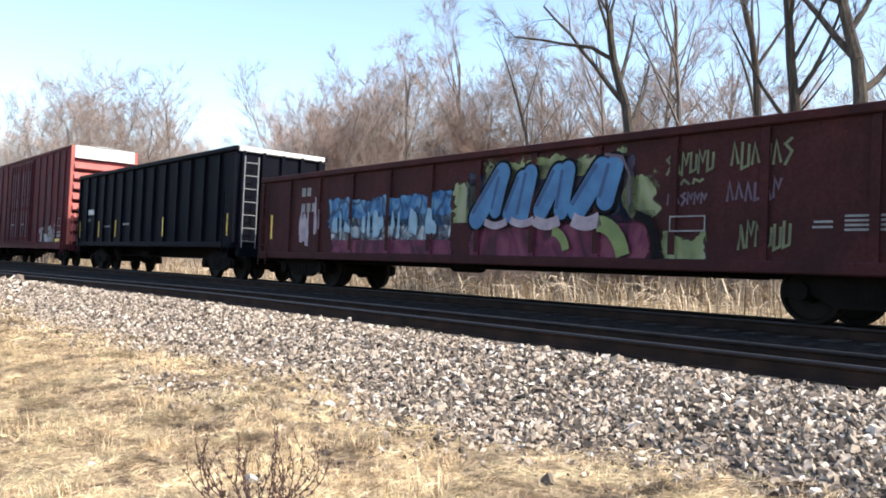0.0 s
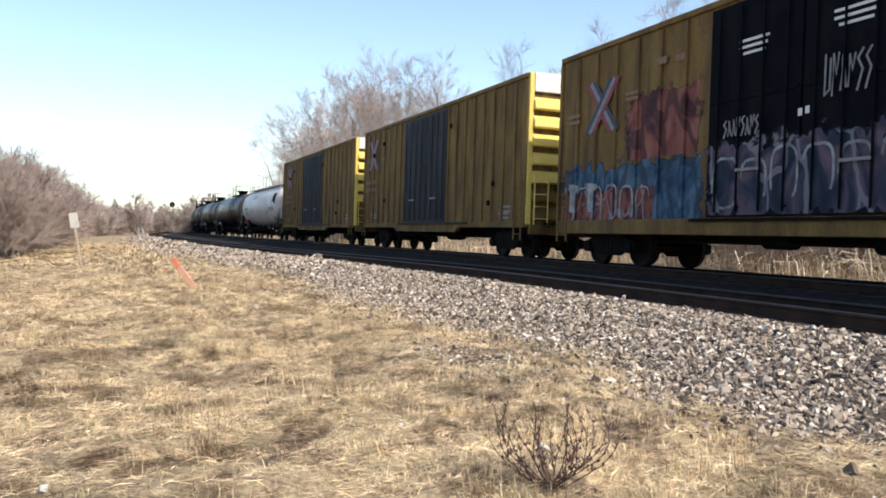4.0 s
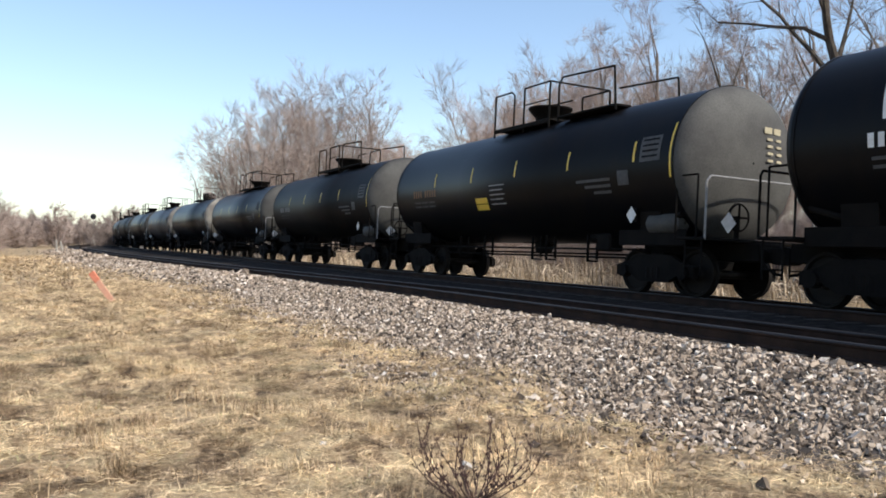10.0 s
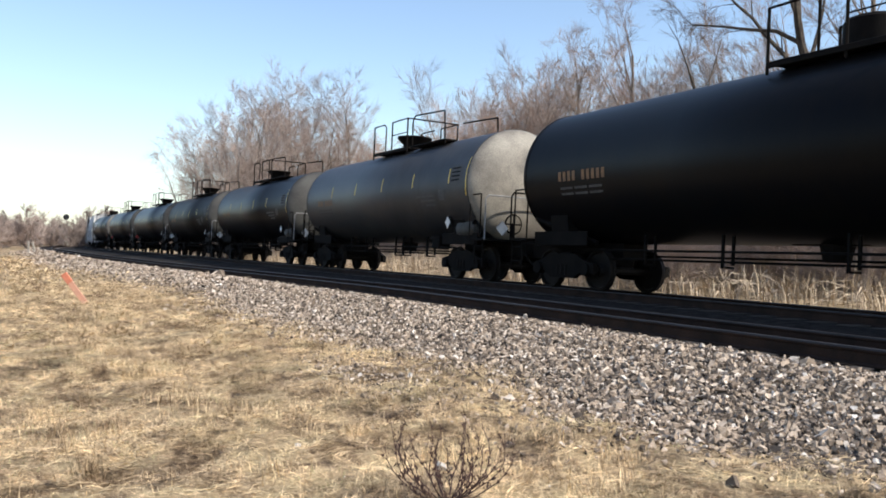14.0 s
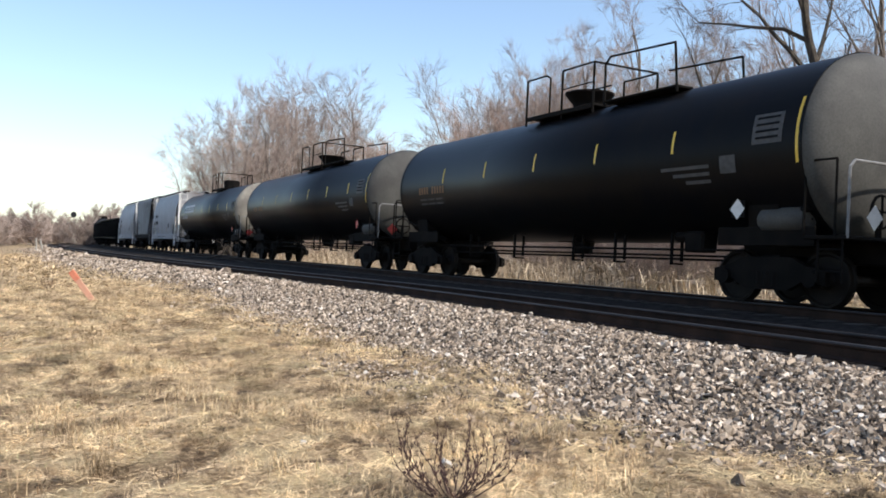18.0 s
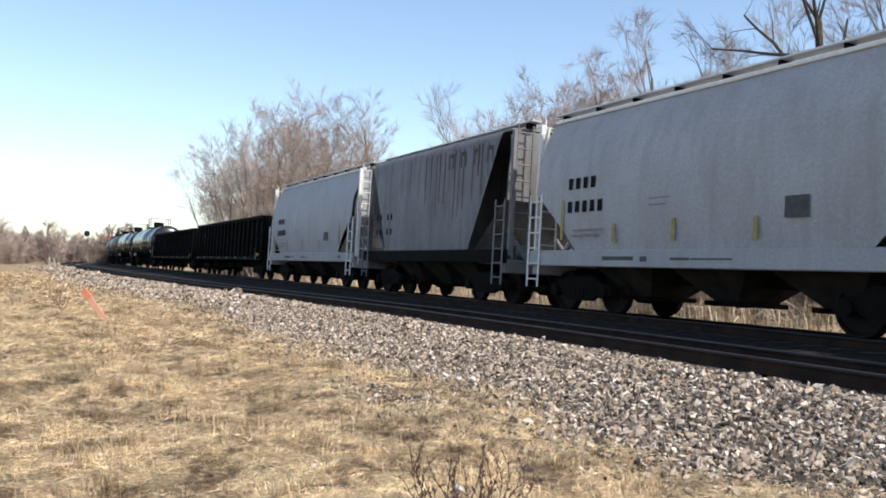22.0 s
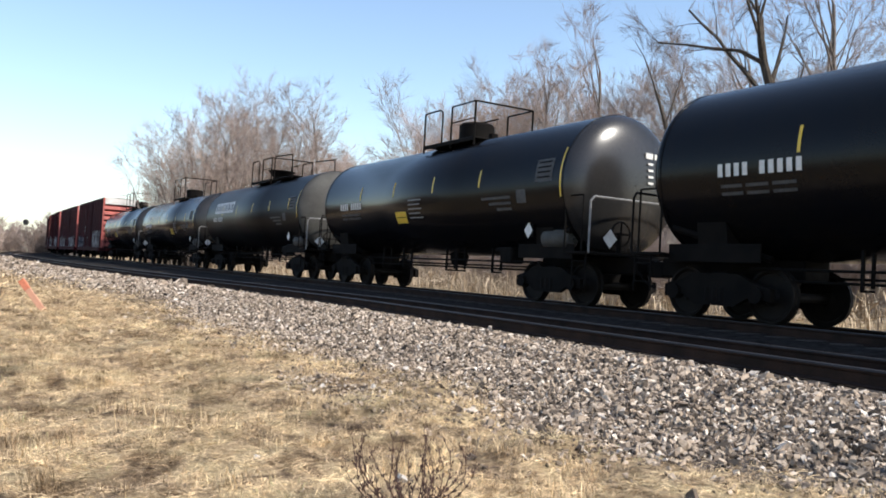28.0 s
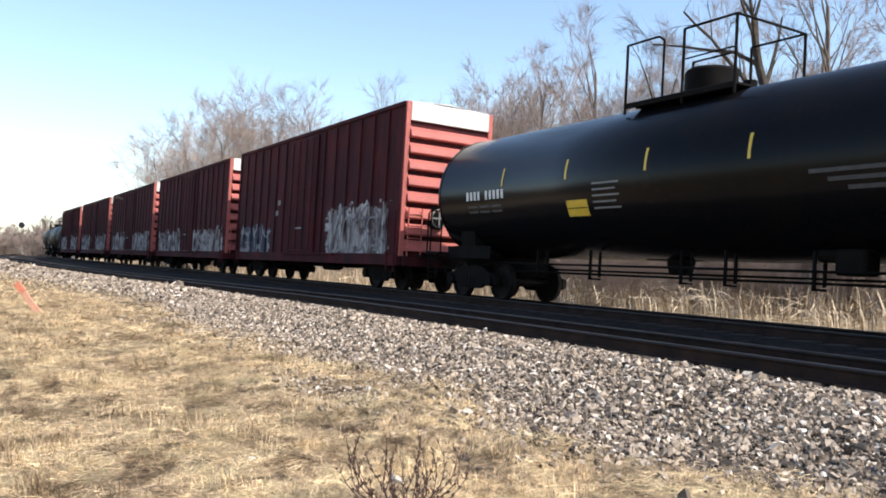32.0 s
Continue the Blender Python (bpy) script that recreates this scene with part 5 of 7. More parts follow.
    part("vent_valve", Shape().rod((-1.0, 0.1, zt - 0.05), (-1.0, 0.1, zt + 0.16), 0.13), "steel", car)
    if not hat and walkway != "long":
        for ob in [q for q in car.children if q not in below]:
            ob.matrix_basis = Matrix.Translation((-0.55, 0, 0)) @ ob.matrix_basis
    # marks on the side
    for k in range(strips and 9):
        x = a - 2.85 - 2.3 * k
        if x < -a + 1.0:
            break
        part("reflector", wrap(Shape(), R, zc, x - 0.03, x + 0.03, zc + 0.02, zc + 0.44), "reflector", car)
    part("reflector", wrap(Shape(), R, zc, -a + 0.02, -a + 0.09, zc - 0.35, zc + 0.70), "reflector", car)
    fx = a - 0.75      # far end of the side, where the car's marks stand
    if brand:
        for k in range(6):
            x1 = fx - 0.80 - k * 0.51 * brand
            q, lo, hi = Shape(), zc + 0.14, zc + 0.66
            wrap(q, R, zc, x1 - 0.43 * brand, x1 - 0.43 * brand + 0.12, lo, hi, slant=-0.12)
            wrap(q, R, zc, x1 - 0.12, x1, lo, hi, slant=-0.12)
            wrap(q, R, zc, x1 - 0.43 * brand + 0.1, x1 - 0.10, hi - 0.12, hi, slant=-0.12)
            low = lo
            wrap(q, R, zc, x1 - 0.43 * brand + 0.1, x1 - 0.10, low, low + 0.11, slant=-0.12)
            part("brand_block", q, "white", car, "white company emblem shape")
    zb = zc - 0.18
    for k in range(10):
        if k == 4:
            continue
        part("number_bar", wrap(Shape(), R, zc, fx - 0.675 - k * 0.165, fx - 0.575 - k * 0.165, zb - 0.07, zb + 0.14), marks, car)
    for r_ in range(2):
        q = Shape()
        for k in range(3):
            wrap(q, R, zc, fx - 1.05 - k * 0.5, fx - 0.62 - k * 0.5, zb - 0.25 - r_ * 0.12, zb - 0.20 - r_ * 0.12)
        part("text_bar", q, "mark_dim", car)
    if panel:
        part("data_panel", wrap(Shape(), R, zc, -a + 0.35, -a + 0.95, zc + 0.0, zc + 0.5), "mark_dim", car, "grey stencilled data panel")
        q = Shape()
        for k in range(4):
            wrap(q, R, zc, -a + 0.42, -a + 0.88, zc + 0.08 + k * 0.11, zc + 0.12 + k * 0.11, 0.010)
        part("text_bar", q, "mark_black", car)
        part("data_panel", wrap(Shape(), R, zc, -a + 1.3, -a + 1.65, zc - 0.42, zc - 0.12), "mark_dim", car)
        q = Shape()
        for k in range(3):
            wrap(q, R, zc, -a + 1.9, -a + 3.1 - 0.3 * k, zc - 0.30 - k * 0.13, zc - 0.24 - k * 0.13)
        part("text_bar", q, "mark_dim", car)
    if patch:
        part("colour_patch", wrap(Shape(), R, zc, patch_x, patch_x + 0.65, zc - 0.74, zc - 0.42), patch, car, "square painted patch")
        part("patch_line", wrap(Shape(), R, zc, patch_x + 0.02, patch_x + 0.63, zc - 0.59, zc - 0.57, 0.010), "mark_black", car)
        for k in range(5):
            part("text_bar", wrap(Shape(), R, zc, patch_x - 0.95 + 0.1 * (k % 2), patch_x - 0.18, zc - 0.62 + 0.12 * k, zc - 0.585 + 0.12 * k), "mark_grey", car)
    # hazard placard by the near truck, and one on the end
    for k, (x, y) in enumerate(((-tc + 0.45, 1.34),)):
        part("placard", Shape().add([(x - 0.16, y, 1.60), (x, y, 1.42), (x + 0.16, y, 1.60), (x, y, 1.78)], [(0, 1, 2, 3)]), placard, car, "diamond hazard placard")
        part("placard_holder", Shape().box(x - 0.15, x + 0.15, y - 0.04, y - 0.015, 1.45, 1.75, 0.005), "steel", car)
    ex = -(L / 2 - 0.52)
    part("placard", Shape().add([(ex, 0.76, 1.42), (ex, 0.95, 1.22), (ex, 1.14, 1.42), (ex, 0.95, 1.62)], [(0, 1, 2, 3)]), placard, car, "diamond hazard placard")
    if art:
        rnd = random.Random(77)
        for k in range(44):
            q = Shape()
            x, z = -a + 1.2 + (2 * a - 2.6) * (k + rnd.random()) / 44, zc - rnd.uniform(0.35, 0.72)
            for _ in range(4):
                dx, dz = rnd.uniform(0.05, 0.2), rnd.uniform(0.03, 0.2)
                wrap(q, R, zc, x, x + (0.026 if dz > 0.1 else dx), z, z + (dz if dz > 0.1 else 0.026), 0.012 + 0.0005 * k)
                x, z = x + rnd.uniform(-0.1, 0.12), z + rnd.uniform(-0.08, 0.08)
            part("sprayed_tag", q, "mark_grey" if k % 3 else "spray_grey", car)
        part("stain", wrap(Shape(), R, zc, 1.2, 2.9, zc + 0.62, zc + 0.95), "rust_white", car, "brown spill stain")
        part("data_panel", wrap(Shape(), R, zc, -a + 0.4, -a + 1.6, zc + 0.15, zc + 0.8, 0.014), "mark_black", car, "black data panel")
    # lettering on the near head
    q = Shape()
    for k in range(5):
        w = 0.36 if k else 0.5
        z = zc + 0.62 - k * 0.14
        for y0 in (-0.78, -0.5):
            y1 = y0 + w * 0.45
            xs = [-(a + 0.535 * math.sqrt(max(0.0, 1 - ((yy * yy + (z - zc) ** 2) / R ** 2)) ** 1.0)) - 0.03 for yy in (y0, y1)]
            q.add([(xs[0], y0, z), (xs[1], y1, z), (xs[1], y1, z + (0.12 if k == 0 else 0.05)), (xs[0], y0, z + (0.12 if k == 0 else 0.05))], [(0, 1, 2, 3)])
    part("text_bar", q, end_marks, car)
    return car


def bars_on_side(car, y, rows, material, tilt=0.0):
    """Flat bars of writing on a flat side: rows of (x0, x1, z0, z1)."""
    for x0, x1, z0, z1 in rows:
        part("text_bar", Shape().box(x0, x1, y, y + 0.004, z0, z1), material, car)


def mural(car, key, xr, zr, wall, stops, line=None, posts=(), proud=0.055, half=0.055, scale=1.6, line_w=0.05, soft=0.22):
    """Sprayed paint that lies on the wall sheets and on the posts between them."""
    M[key] = mural_mat(key, (*xr, *zr), stops, line, scale, line_w, soft, len(key) * 1.7)
    plan = [(xr[0], wall)]
    for p in sorted(q for q in posts if xr[0] + half < q < xr[1] - half):
        plan += [(p - half - 0.002, wall), (p - half - 0.002, wall + proud), (p + half + 0.002, wall + proud), (p + half + 0.002, wall)]
    plan.append((xr[1], wall))
    sh = Shape().add([(x, y + 0.001, z) for x, y in plan for z in zr], [(2 * k, 2 * k + 1, 2 * k + 3, 2 * k + 2) for k in range(len(plan) - 1)])
    part("sprayed_mural", sh, key, car, "sprayed paint with ragged edges")


def ribbon_2d(sh, pts, t, y, dy=0.002):
    """A bent painted line on a side, one strip: points (x, z)."""
    p = [Vector(q) for q in pts]
    n = len(p)
    closed = n > 2 and (p[0] - p[-1]).length < 1e-6
    vs = []
    for k in range(n):
        a, b = p[k - 1] if k else (p[-2] if closed else p[0]), p[k + 1] if k < n - 1 else (p[1] if closed else p[-1])
        d0, d1 = (p[k] - a), (b - p[k])
        d0 = d0.normalized() if d0.length > 1e-6 else d1.normalized()
        d1 = d1.normalized() if d1.length > 1e-6 else d0
        m = (d0 + d1)
        m = m.normalized() if m.length > 0.3 else d1
        v = Vector((-m.y, m.x)) * t / 2 / max(0.5, m.dot(d1))
        for yy in (y, y + dy):
            vs += [(p[k].x - v.x, yy, p[k].y - v.y), (p[k].x + v.x, yy, p[k].y + v.y)]
    fs = []
    for k in range(n - 1):
        a, b = 4 * k, 4 * k + 4
        fs += [(a + 2, a + 3, b + 3, b + 2), (a, b, b + 1, a + 1), (a, a + 2, b + 2, b), (a + 1, b + 1, b + 3, a + 3)]
    fs += [(0, 1, 3, 2), (4 * n - 4, 4 * n - 2, 4 * n - 1, 4 * n - 3)]
    return sh.add(vs, fs)


def loops(car, y, x0, x1, z0, z1, n, material, seed, t=0.04):
    """Rounded letter outlines, drawn as thin crooked arches."""
    rnd = random.Random(seed)
    for k in range(n):
        cx, w = x0 + (x1 - x0) * (k + 0.5) / n, (x1 - x0) / n * rnd.uniform(0.36, 0.5)
        a0, a1 = rnd.uniform(-0.6, 0.6), rnd.uniform(2.6, 5.6)
        hz, cz = (z1 - z0) / 2 * rnd.uniform(0.75, 1.0), (z0 + z1) / 2 + rnd.uniform(-0.05, 0.1) * (z1 - z0)
        pts = []
        for j in range(11):
            a = a0 + (a1 - a0) * j / 10
            c, q = math.cos(a), math.sin(a)
            pts.append((cx + w * math.copysign(abs(c) ** 0.55, c), cz + hz * math.copysign(abs(q) ** 0.7, q)))
        part("sprayed_outline", ribbon_2d(Shape(), pts, t * rnd.uniform(0.7, 1.3), y + 0.0006 * k), material, car)


def bubble(car, y, xb, zb, xt, zt, t, fill, rim, k=0):
    """One thick rounded stroke of a sprayed letter, with a dark rim and a shaded side."""
    d = Vector((xt - xb, zt - zb)).normalized()
    v = Vector((-d.y, d.x))
    for r, name, mt, yy in ((t / 2 + 0.055, "sprayed_outline", rim, y + 0.0005 * k), (t / 2, "sprayed_letter", fill, y + 0.004 + 0.0005 * k)):
        pts = []
        for j in range(9):
            a = math.pi * j / 8
            pts.append((xt + v.x * r * math.cos(a) + d.x * r * math.sin(a), zt + v.y * r * math.cos(a) + d.y * r * math.sin(a)))
        for j in range(9):
            a = math.pi + math.pi * j / 8
            pts.append((xb + v.x * r * math.cos(a) + d.x * r * math.sin(a), zb + v.y * r * math.cos(a) + d.y * r * math.sin(a)))
        part(name, Shape().extrude(pts, yy, yy + 0.002), mt, car)
    s0 = -v * t * 0.36
    part("sprayed_shade", ribbon_2d(Shape(), [(xb + s0.x, zb + s0.y), (xt + s0.x, zt + s0.y)], t * 0.2, y + 0.007 + 0.0005 * k), "spray_deep", car)


def cross_emblem(car, y, cx, cz, hx, hz):
    """A crossed emblem of navy, white and red bands."""
    lay = 0
    for sg in (1, -1):
        for off, mt in ((-0.16, "spray_navy"), (0.0, "mark_grey"), (0.16, "spray_crimson")):
            sh = ribbon_2d(Shape(), [(cx - hx * sg + off * sg, cz - hz), (cx + hx * sg + off * sg, cz + hz)], 0.12, y + 0.0012 * lay)
            part("emblem_arm", sh, mt, car)
            lay += 1


def spray_letters(car, y, x0, x1, z0, z1, n, colours, seed, outline=None, lean=0.2, halo=None):
    """Sprayed letter-like shapes: n groups of thick crooked strokes between x0 and x1, with an outline and a ragged halo."""
    rnd = random.Random(seed)
    w, h = (x1 - x0) / n, z1 - z0

    def stroke(sh, ax, az, bx, bz, t, y0, y1):
        d = Vector((bx - ax, bz - az))
        if d.length < 1e-3:
            return
        u = d.normalized()
        v = Vector((-u.y, u.x)) * t / 2
        p, q = Vector((ax, az)) - u * t * 0.3, Vector((bx, bz)) + u * t * 0.3
        sh.extrude([tuple(p - v * 0.8), tuple(p + v), tuple((p + q) / 2 + v * 1.15), tuple(q + v * 0.85), tuple(q - v), tuple((p + q) / 2 - v * 0.95)], y0, y1)

    if halo:
        m = 8 * n
        up = [(x1 - (x1 - x0) * k / m + rnd.uniform(-0.1, 0.1), z1 + h * rnd.uniform(-0.02, 0.22)) for k in range(m + 1)]
        dn = [(x0 + (x1 - x0) * k / m + rnd.uniform(-0.1, 0.1), z0 - h * rnd.uniform(-0.05, 0.06)) for k in range(m + 1)]
        part("sprayed_halo", Shape().extrude(dn + up, y + 0.001, y + 0.0025), halo, car)
    for k in range(n):
        left, right = x0 + w * (k + 0.12), x0 + w * (k + 0.88)
        lo, hi, mid = z0 + rnd.uniform(0, 0.12) * h, z1 - rnd.uniform(0, 0.12) * h, (z0 + z1) / 2 + rnd.uniform(-0.1, 0.1) * h
        sk = lean * h * 0.5
        pts = {"a": (right + sk * -1, lo), "b": (right - sk, mid), "c": (right + sk * 0.2, hi), "d": (left - sk, lo), "e": (left, mid), "f": (left + sk * 0.2, hi)}
        use = rnd.sample(["ac", "df", "cf", "be", "ad", "ae", "cd", "bf", "ec"], 4) + [rnd.choice(["ac", "df"])]
        t = w * rnd.uniform(0.30, 0.40)
        fill, line = Shape(), Shape()
        for a, b in use:
            jx, jz = rnd.uniform(-0.05, 0.05) * w, rnd.uniform(-0.05, 0.05) * h
            (ax, az), (bx, bz) = pts[a], pts[b]
            stroke(fill, ax + jx, az + jz, bx - jx, bz - jz, t, y + 0.006, y + 0.008 + 0.0003 * k)
            if outline:
                stroke(line, ax + jx, az + jz, bx - jx, bz - jz, t + 0.10, y + 0.003, y + 0.004 + 0.0002 * k)
        if outline:
            part("sprayed_outline", line, outline, car)
        part("sprayed_letter", fill, colours[k % len(colours)], car)


def streaks(car, y, x0, x1, z0, z1, n, material, seed):
    """Ragged vertical brush strokes of paint."""
    rnd = random.Random(seed)
    for k in range(n):
        x = rnd.uniform(x0, x1)
        w = rnd.uniform(0.05, 0.2)
        a, b = z0 + rnd.random() * (z1 - z0) * 0.3, z1 - rnd.random() * (z1 - z0) * 0.5
        part("sprayed_stroke", Shape().extrude([(x, a), (x + w, a + 0.03), (x + w * 1.1, (a + b) / 2), (x + w * 0.8, b), (x + w * 0.2, b - 0.05), (x - w * 0.1, (a + b) / 2)], y + 0.030 + 0.0004 * k, y + 0.032 + 0.0004 * k), material, car)


def scrawl(car, y, x, z, w, h, material, seed, n=5):
    """A thin sprayed tag: n crooked strokes."""
    rnd = random.Random(seed)
    for k in range(n):
        cx, ww = x + w * (k + 0.5) / n, w / n
        lo, hi = z + h * rnd.uniform(0, 0.15), z + h * rnd.uniform(0.85, 1.0)
        form = rnd.randrange(4)
        pts = ([(cx + 0.4 * ww, lo), (cx + 0.3 * ww, hi), (cx - 0.1 * ww, (lo + hi) / 2), (cx - 0.4 * ww, hi)],
               [(cx + 0.3 * ww, hi), (cx + 0.35 * ww, lo), (cx - 0.3 * ww, lo + 0.1 * h), (cx - 0.35 * ww, hi - 0.1 * h)],
               [(cx - 0.35 * ww, hi), (cx + 0.3 * ww, hi - 0.2 * h), (cx - 0.3 * ww, (lo + hi) / 2), (cx + 0.3 * ww, lo)],
               [(cx + 0.35 * ww, lo), (cx + 0.1 * ww, hi), (cx - 0.35 * ww, lo + 0.05 * h)])[form]
        part("sprayed_tag", ribbon_2d(Shape(), pts, 0.04, y + 0.006 + 0.0006 * k), material, car)


def post_lines(b, n):
    """Places of the side posts of a car."""
    return [-b + 0.04 + (2 * b - 0.08) * k / (n - 1) for k in range(n)]


def box_car(L, top, sill, half, paint, sunlit_end_paint, posts, doors, door_paint, label, end_ribs=8, white_top=True, fish=False, gap=2.0, roof_mat="roof"):
    """A boxcar. doors: (x0, x1) in fractions of the body's half length."""
    car = start_car("boxcar", label, "boxcar")
    add_trucks(car, L / 2 - 2.9)
    add_couplers(car, L)
    b = (L - gap) / 2
    w = half
    part("side_wall", Shape().box(-b, b, w - 0.09, w - 0.03, sill + 0.25, top - 0.06), paint, car)
    part("side_wall", Shape().box(-b, b, -w + 0.03, -w + 0.09, sill + 0.25, top - 0.06), paint, car)
    part("floor", Shape().box(-b + 0.05, b - 0.05, -w + 0.1, w - 0.1, 1.0, 1.14), "steel", car)
    for sgn in (-1, 1):
        # Sunlight painted in: the sun-facing end is brighter than sides and far end.
        ep = sunlit_end_paint if sgn < 0 else paint
        e = sgn * b
        # Darker side paint between the ribs stands for the shadow below each rib.
        part("end_wall", Shape().box(min(e, e - sgn * 0.06), max(e, e - sgn * 0.06), -w + 0.03, w - 0.03, 1.0, top - 0.03), paint, car)
        zz = np.linspace(1.32, top - 0.88, end_ribs)
        step = zz[1] - zz[0]
        for z in zz:
            pr = [(e, z - step * 0.36), (e + sgn * 0.15, z - step * 0.33), (e + sgn * 0.17, z - step * 0.26), (e + sgn * 0.13, z + step * 0.10), (e + sgn * 0.02, z + step * 0.34), (e, z + step * 0.35)]
            # Low ribs of yellow cars take the darker side paint.
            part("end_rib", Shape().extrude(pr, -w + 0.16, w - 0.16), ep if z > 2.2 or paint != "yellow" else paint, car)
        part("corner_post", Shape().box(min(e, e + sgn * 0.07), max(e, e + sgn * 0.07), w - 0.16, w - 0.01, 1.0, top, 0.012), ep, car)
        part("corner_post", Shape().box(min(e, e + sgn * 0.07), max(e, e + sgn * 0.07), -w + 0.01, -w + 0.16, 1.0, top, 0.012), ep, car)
        if white_top and sgn < 0:
            part("end_top_panel", Shape().box(e - 0.09, e - 0.005, -w + 0.165, w - 0.165, top - 0.55, top - 0.0, 0.015), "dusty_white", car, "white-painted top panel of the end")
        part("end_sill", Shape().box(min(e, e + sgn * 0.16), max(e, e + sgn * 0.16), -w + 0.1, w - 0.1, 0.72, 1.0, 0.02), paint, car)
        for y, lo, hi, nr in ((w - 0.42, 1.0, 2.4, 4), (-w + 0.42, 1.0, 2.4, 4)):
            part("end_ladder", ladder(0.44, lo, hi, nr), ep, car, at=Matrix.Translation((e + sgn * 0.19, y, 0)) @ Matrix.Rotation(radians(90), 4, "Z"))
        part("corner_ladder", ladder(0.45, 0.55, 2.3, 5), paint, car, at=Matrix.Translation((e - sgn * 0.35, w + 0.06, 0)))
        part("sill_step", ladder(0.45, 0.4, 1.0, 2), "steel", car, at=Matrix.Translation((e - sgn * 0.35, w - 0.02, 0)))
        part("end_crossover", Shape().box(min(e + sgn * 0.17, e + sgn * 0.5), max(e + sgn * 0.17, e + sgn * 0.5), -1.0, 1.0, 1.02, 1.06, 0.006), "steel", car)
    bx = -b - 0.3
    part("brake_wheel", Shape().lathe([(-0.015, 0.26), (0.015, 0.28), (0.015, 0.24), (-0.015, 0.24), (-0.015, 0.26)], 20, 0).box(-0.01, 0.01, -0.25, 0.25, -0.02, 0.02).box(-0.01, 0.01, -0.02, 0.02, -0.25, 0.25), "mark_grey", car, at=Matrix.Translation((bx, 0.35, 2.15)))
    part("brake_housing", Shape().box(-0.1, 0.14, -0.18, 0.18, -0.25, 0.25, 0.03), "steel", car, at=Matrix.Translation((bx + 0.14, 0.35, 2.1)))
    # side posts
    lines = post_lines(b, posts) if isinstance(posts, int) else posts
    for sgn in (1, -1):
        for x in lines:
            if any(d0 * b - 0.04 < x < d1 * b + 0.04 for d0, d1 in doors):
                continue
            sh = Shape().extrude_x([(sgn * (w - 0.032), sill + 0.32), (sgn * (w + 0.025), sill + 0.36), (sgn * (w + 0.025), top - 0.20), (sgn * (w - 0.032), top - 0.14)], x - 0.055, x + 0.055)
            part("side_post", sh, paint, car)
        y0, y1 = (w - 0.10, w + 0.03) if sgn > 0 else (-w - 0.03, -w + 0.10)
        part("top_rail", Shape().box(-b, b, y0, y1, top - 0.13, top, 0.012), paint, car)
        if fish:
            pts = [(-b, sill + 0.34), (b, sill + 0.34), (b, sill + 0.16), (b * 0.42, sill + 0.16), (b * 0.38, sill), (-b * 0.38, sill), (-b * 0.42, sill + 0.16), (-b, sill + 0.16)]
            part("side_sill", Shape().extrude(pts[::-1], y0, y1 + 0.01), paint, car)
        else:
            part("side_sill", Shape().box(-b, b, y0, y1 + 0.01, sill, sill + 0.34, 0.015), paint, car)
        for d0, d1 in doors:
            x0, x1 = d0 * b, d1 * b
            yy = (w - 0.02, w + 0.05) if sgn > 0 else (-w - 0.05, -w + 0.02)
            dr = part("door", Shape().box(x0, x1, *yy, sill + 0.36, top - 0.2, 0.015), door_paint, car, "sliding plug door")
            if sgn > 0:
                for k in range(4):
                    x = x0 + (x1 - x0) * (k + 0.5) / 4
                    part("lock_rod", Shape().rod((x, w + 0.085, sill + 0.45), (x, w + 0.085, top - 0.3), 0.022, n=6), door_paint, dr)
                part("door_rib", Shape().box(x0 + 0.05, x1 - 0.05, w + 0.052, w + 0.075, (sill + top) / 2 + 0.25, (sill + top) / 2 + 0.33, 0.006), door_paint, dr)
                part("door_handle", Shape().box((x0 + x1) / 2 - 0.3, (x0 + x1) / 2 + 0.3, w + 0.10, w + 0.125, sill + 1.2, sill + 1.26, 0.006), "mark_grey", dr)
        if sgn > 0 and doors:
            d0, d1 = min(d[0] for d in doors), max(d[1] for d in doors)
            part("door_track", Shape().box((d0 - 0.25) * b, (d1 + 0.05) * b, w + 0.035, w + 0.12, sill + 0.27, sill + 0.33, 0.008), door_paint, car)
    # low pitched roof of ribbed sheets
    sheets = 14
    for k in range(sheets):
        x0, x1 = -b + 2 * b * k / sheets, -b + 2 * b * (k + 1) / sheets
        pr = [(-w - 0.02, top), (0, top + 0.10), (w + 0.02, top), (w + 0.02, top - 0.02), (0, top + 0.07), (-w - 0.02, top - 0.02)]
        part("roof_sheet", Shape().extrude_x(pr, x0 + 0.02, x1 - 0.02), roof_mat, car)
    part("roof_seam", Shape().extrude_x([(-w - 0.015, top - 0.015), (0, top + 0.085), (w + 0.015, top - 0.015), (0, top + 0.06)], -b, b), roof_mat, car)
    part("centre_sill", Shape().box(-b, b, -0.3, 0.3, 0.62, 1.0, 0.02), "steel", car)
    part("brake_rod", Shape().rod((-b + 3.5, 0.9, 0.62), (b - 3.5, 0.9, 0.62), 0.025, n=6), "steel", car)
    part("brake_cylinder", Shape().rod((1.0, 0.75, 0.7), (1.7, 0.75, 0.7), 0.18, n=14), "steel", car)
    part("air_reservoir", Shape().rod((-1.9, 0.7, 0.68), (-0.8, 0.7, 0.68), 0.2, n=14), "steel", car)
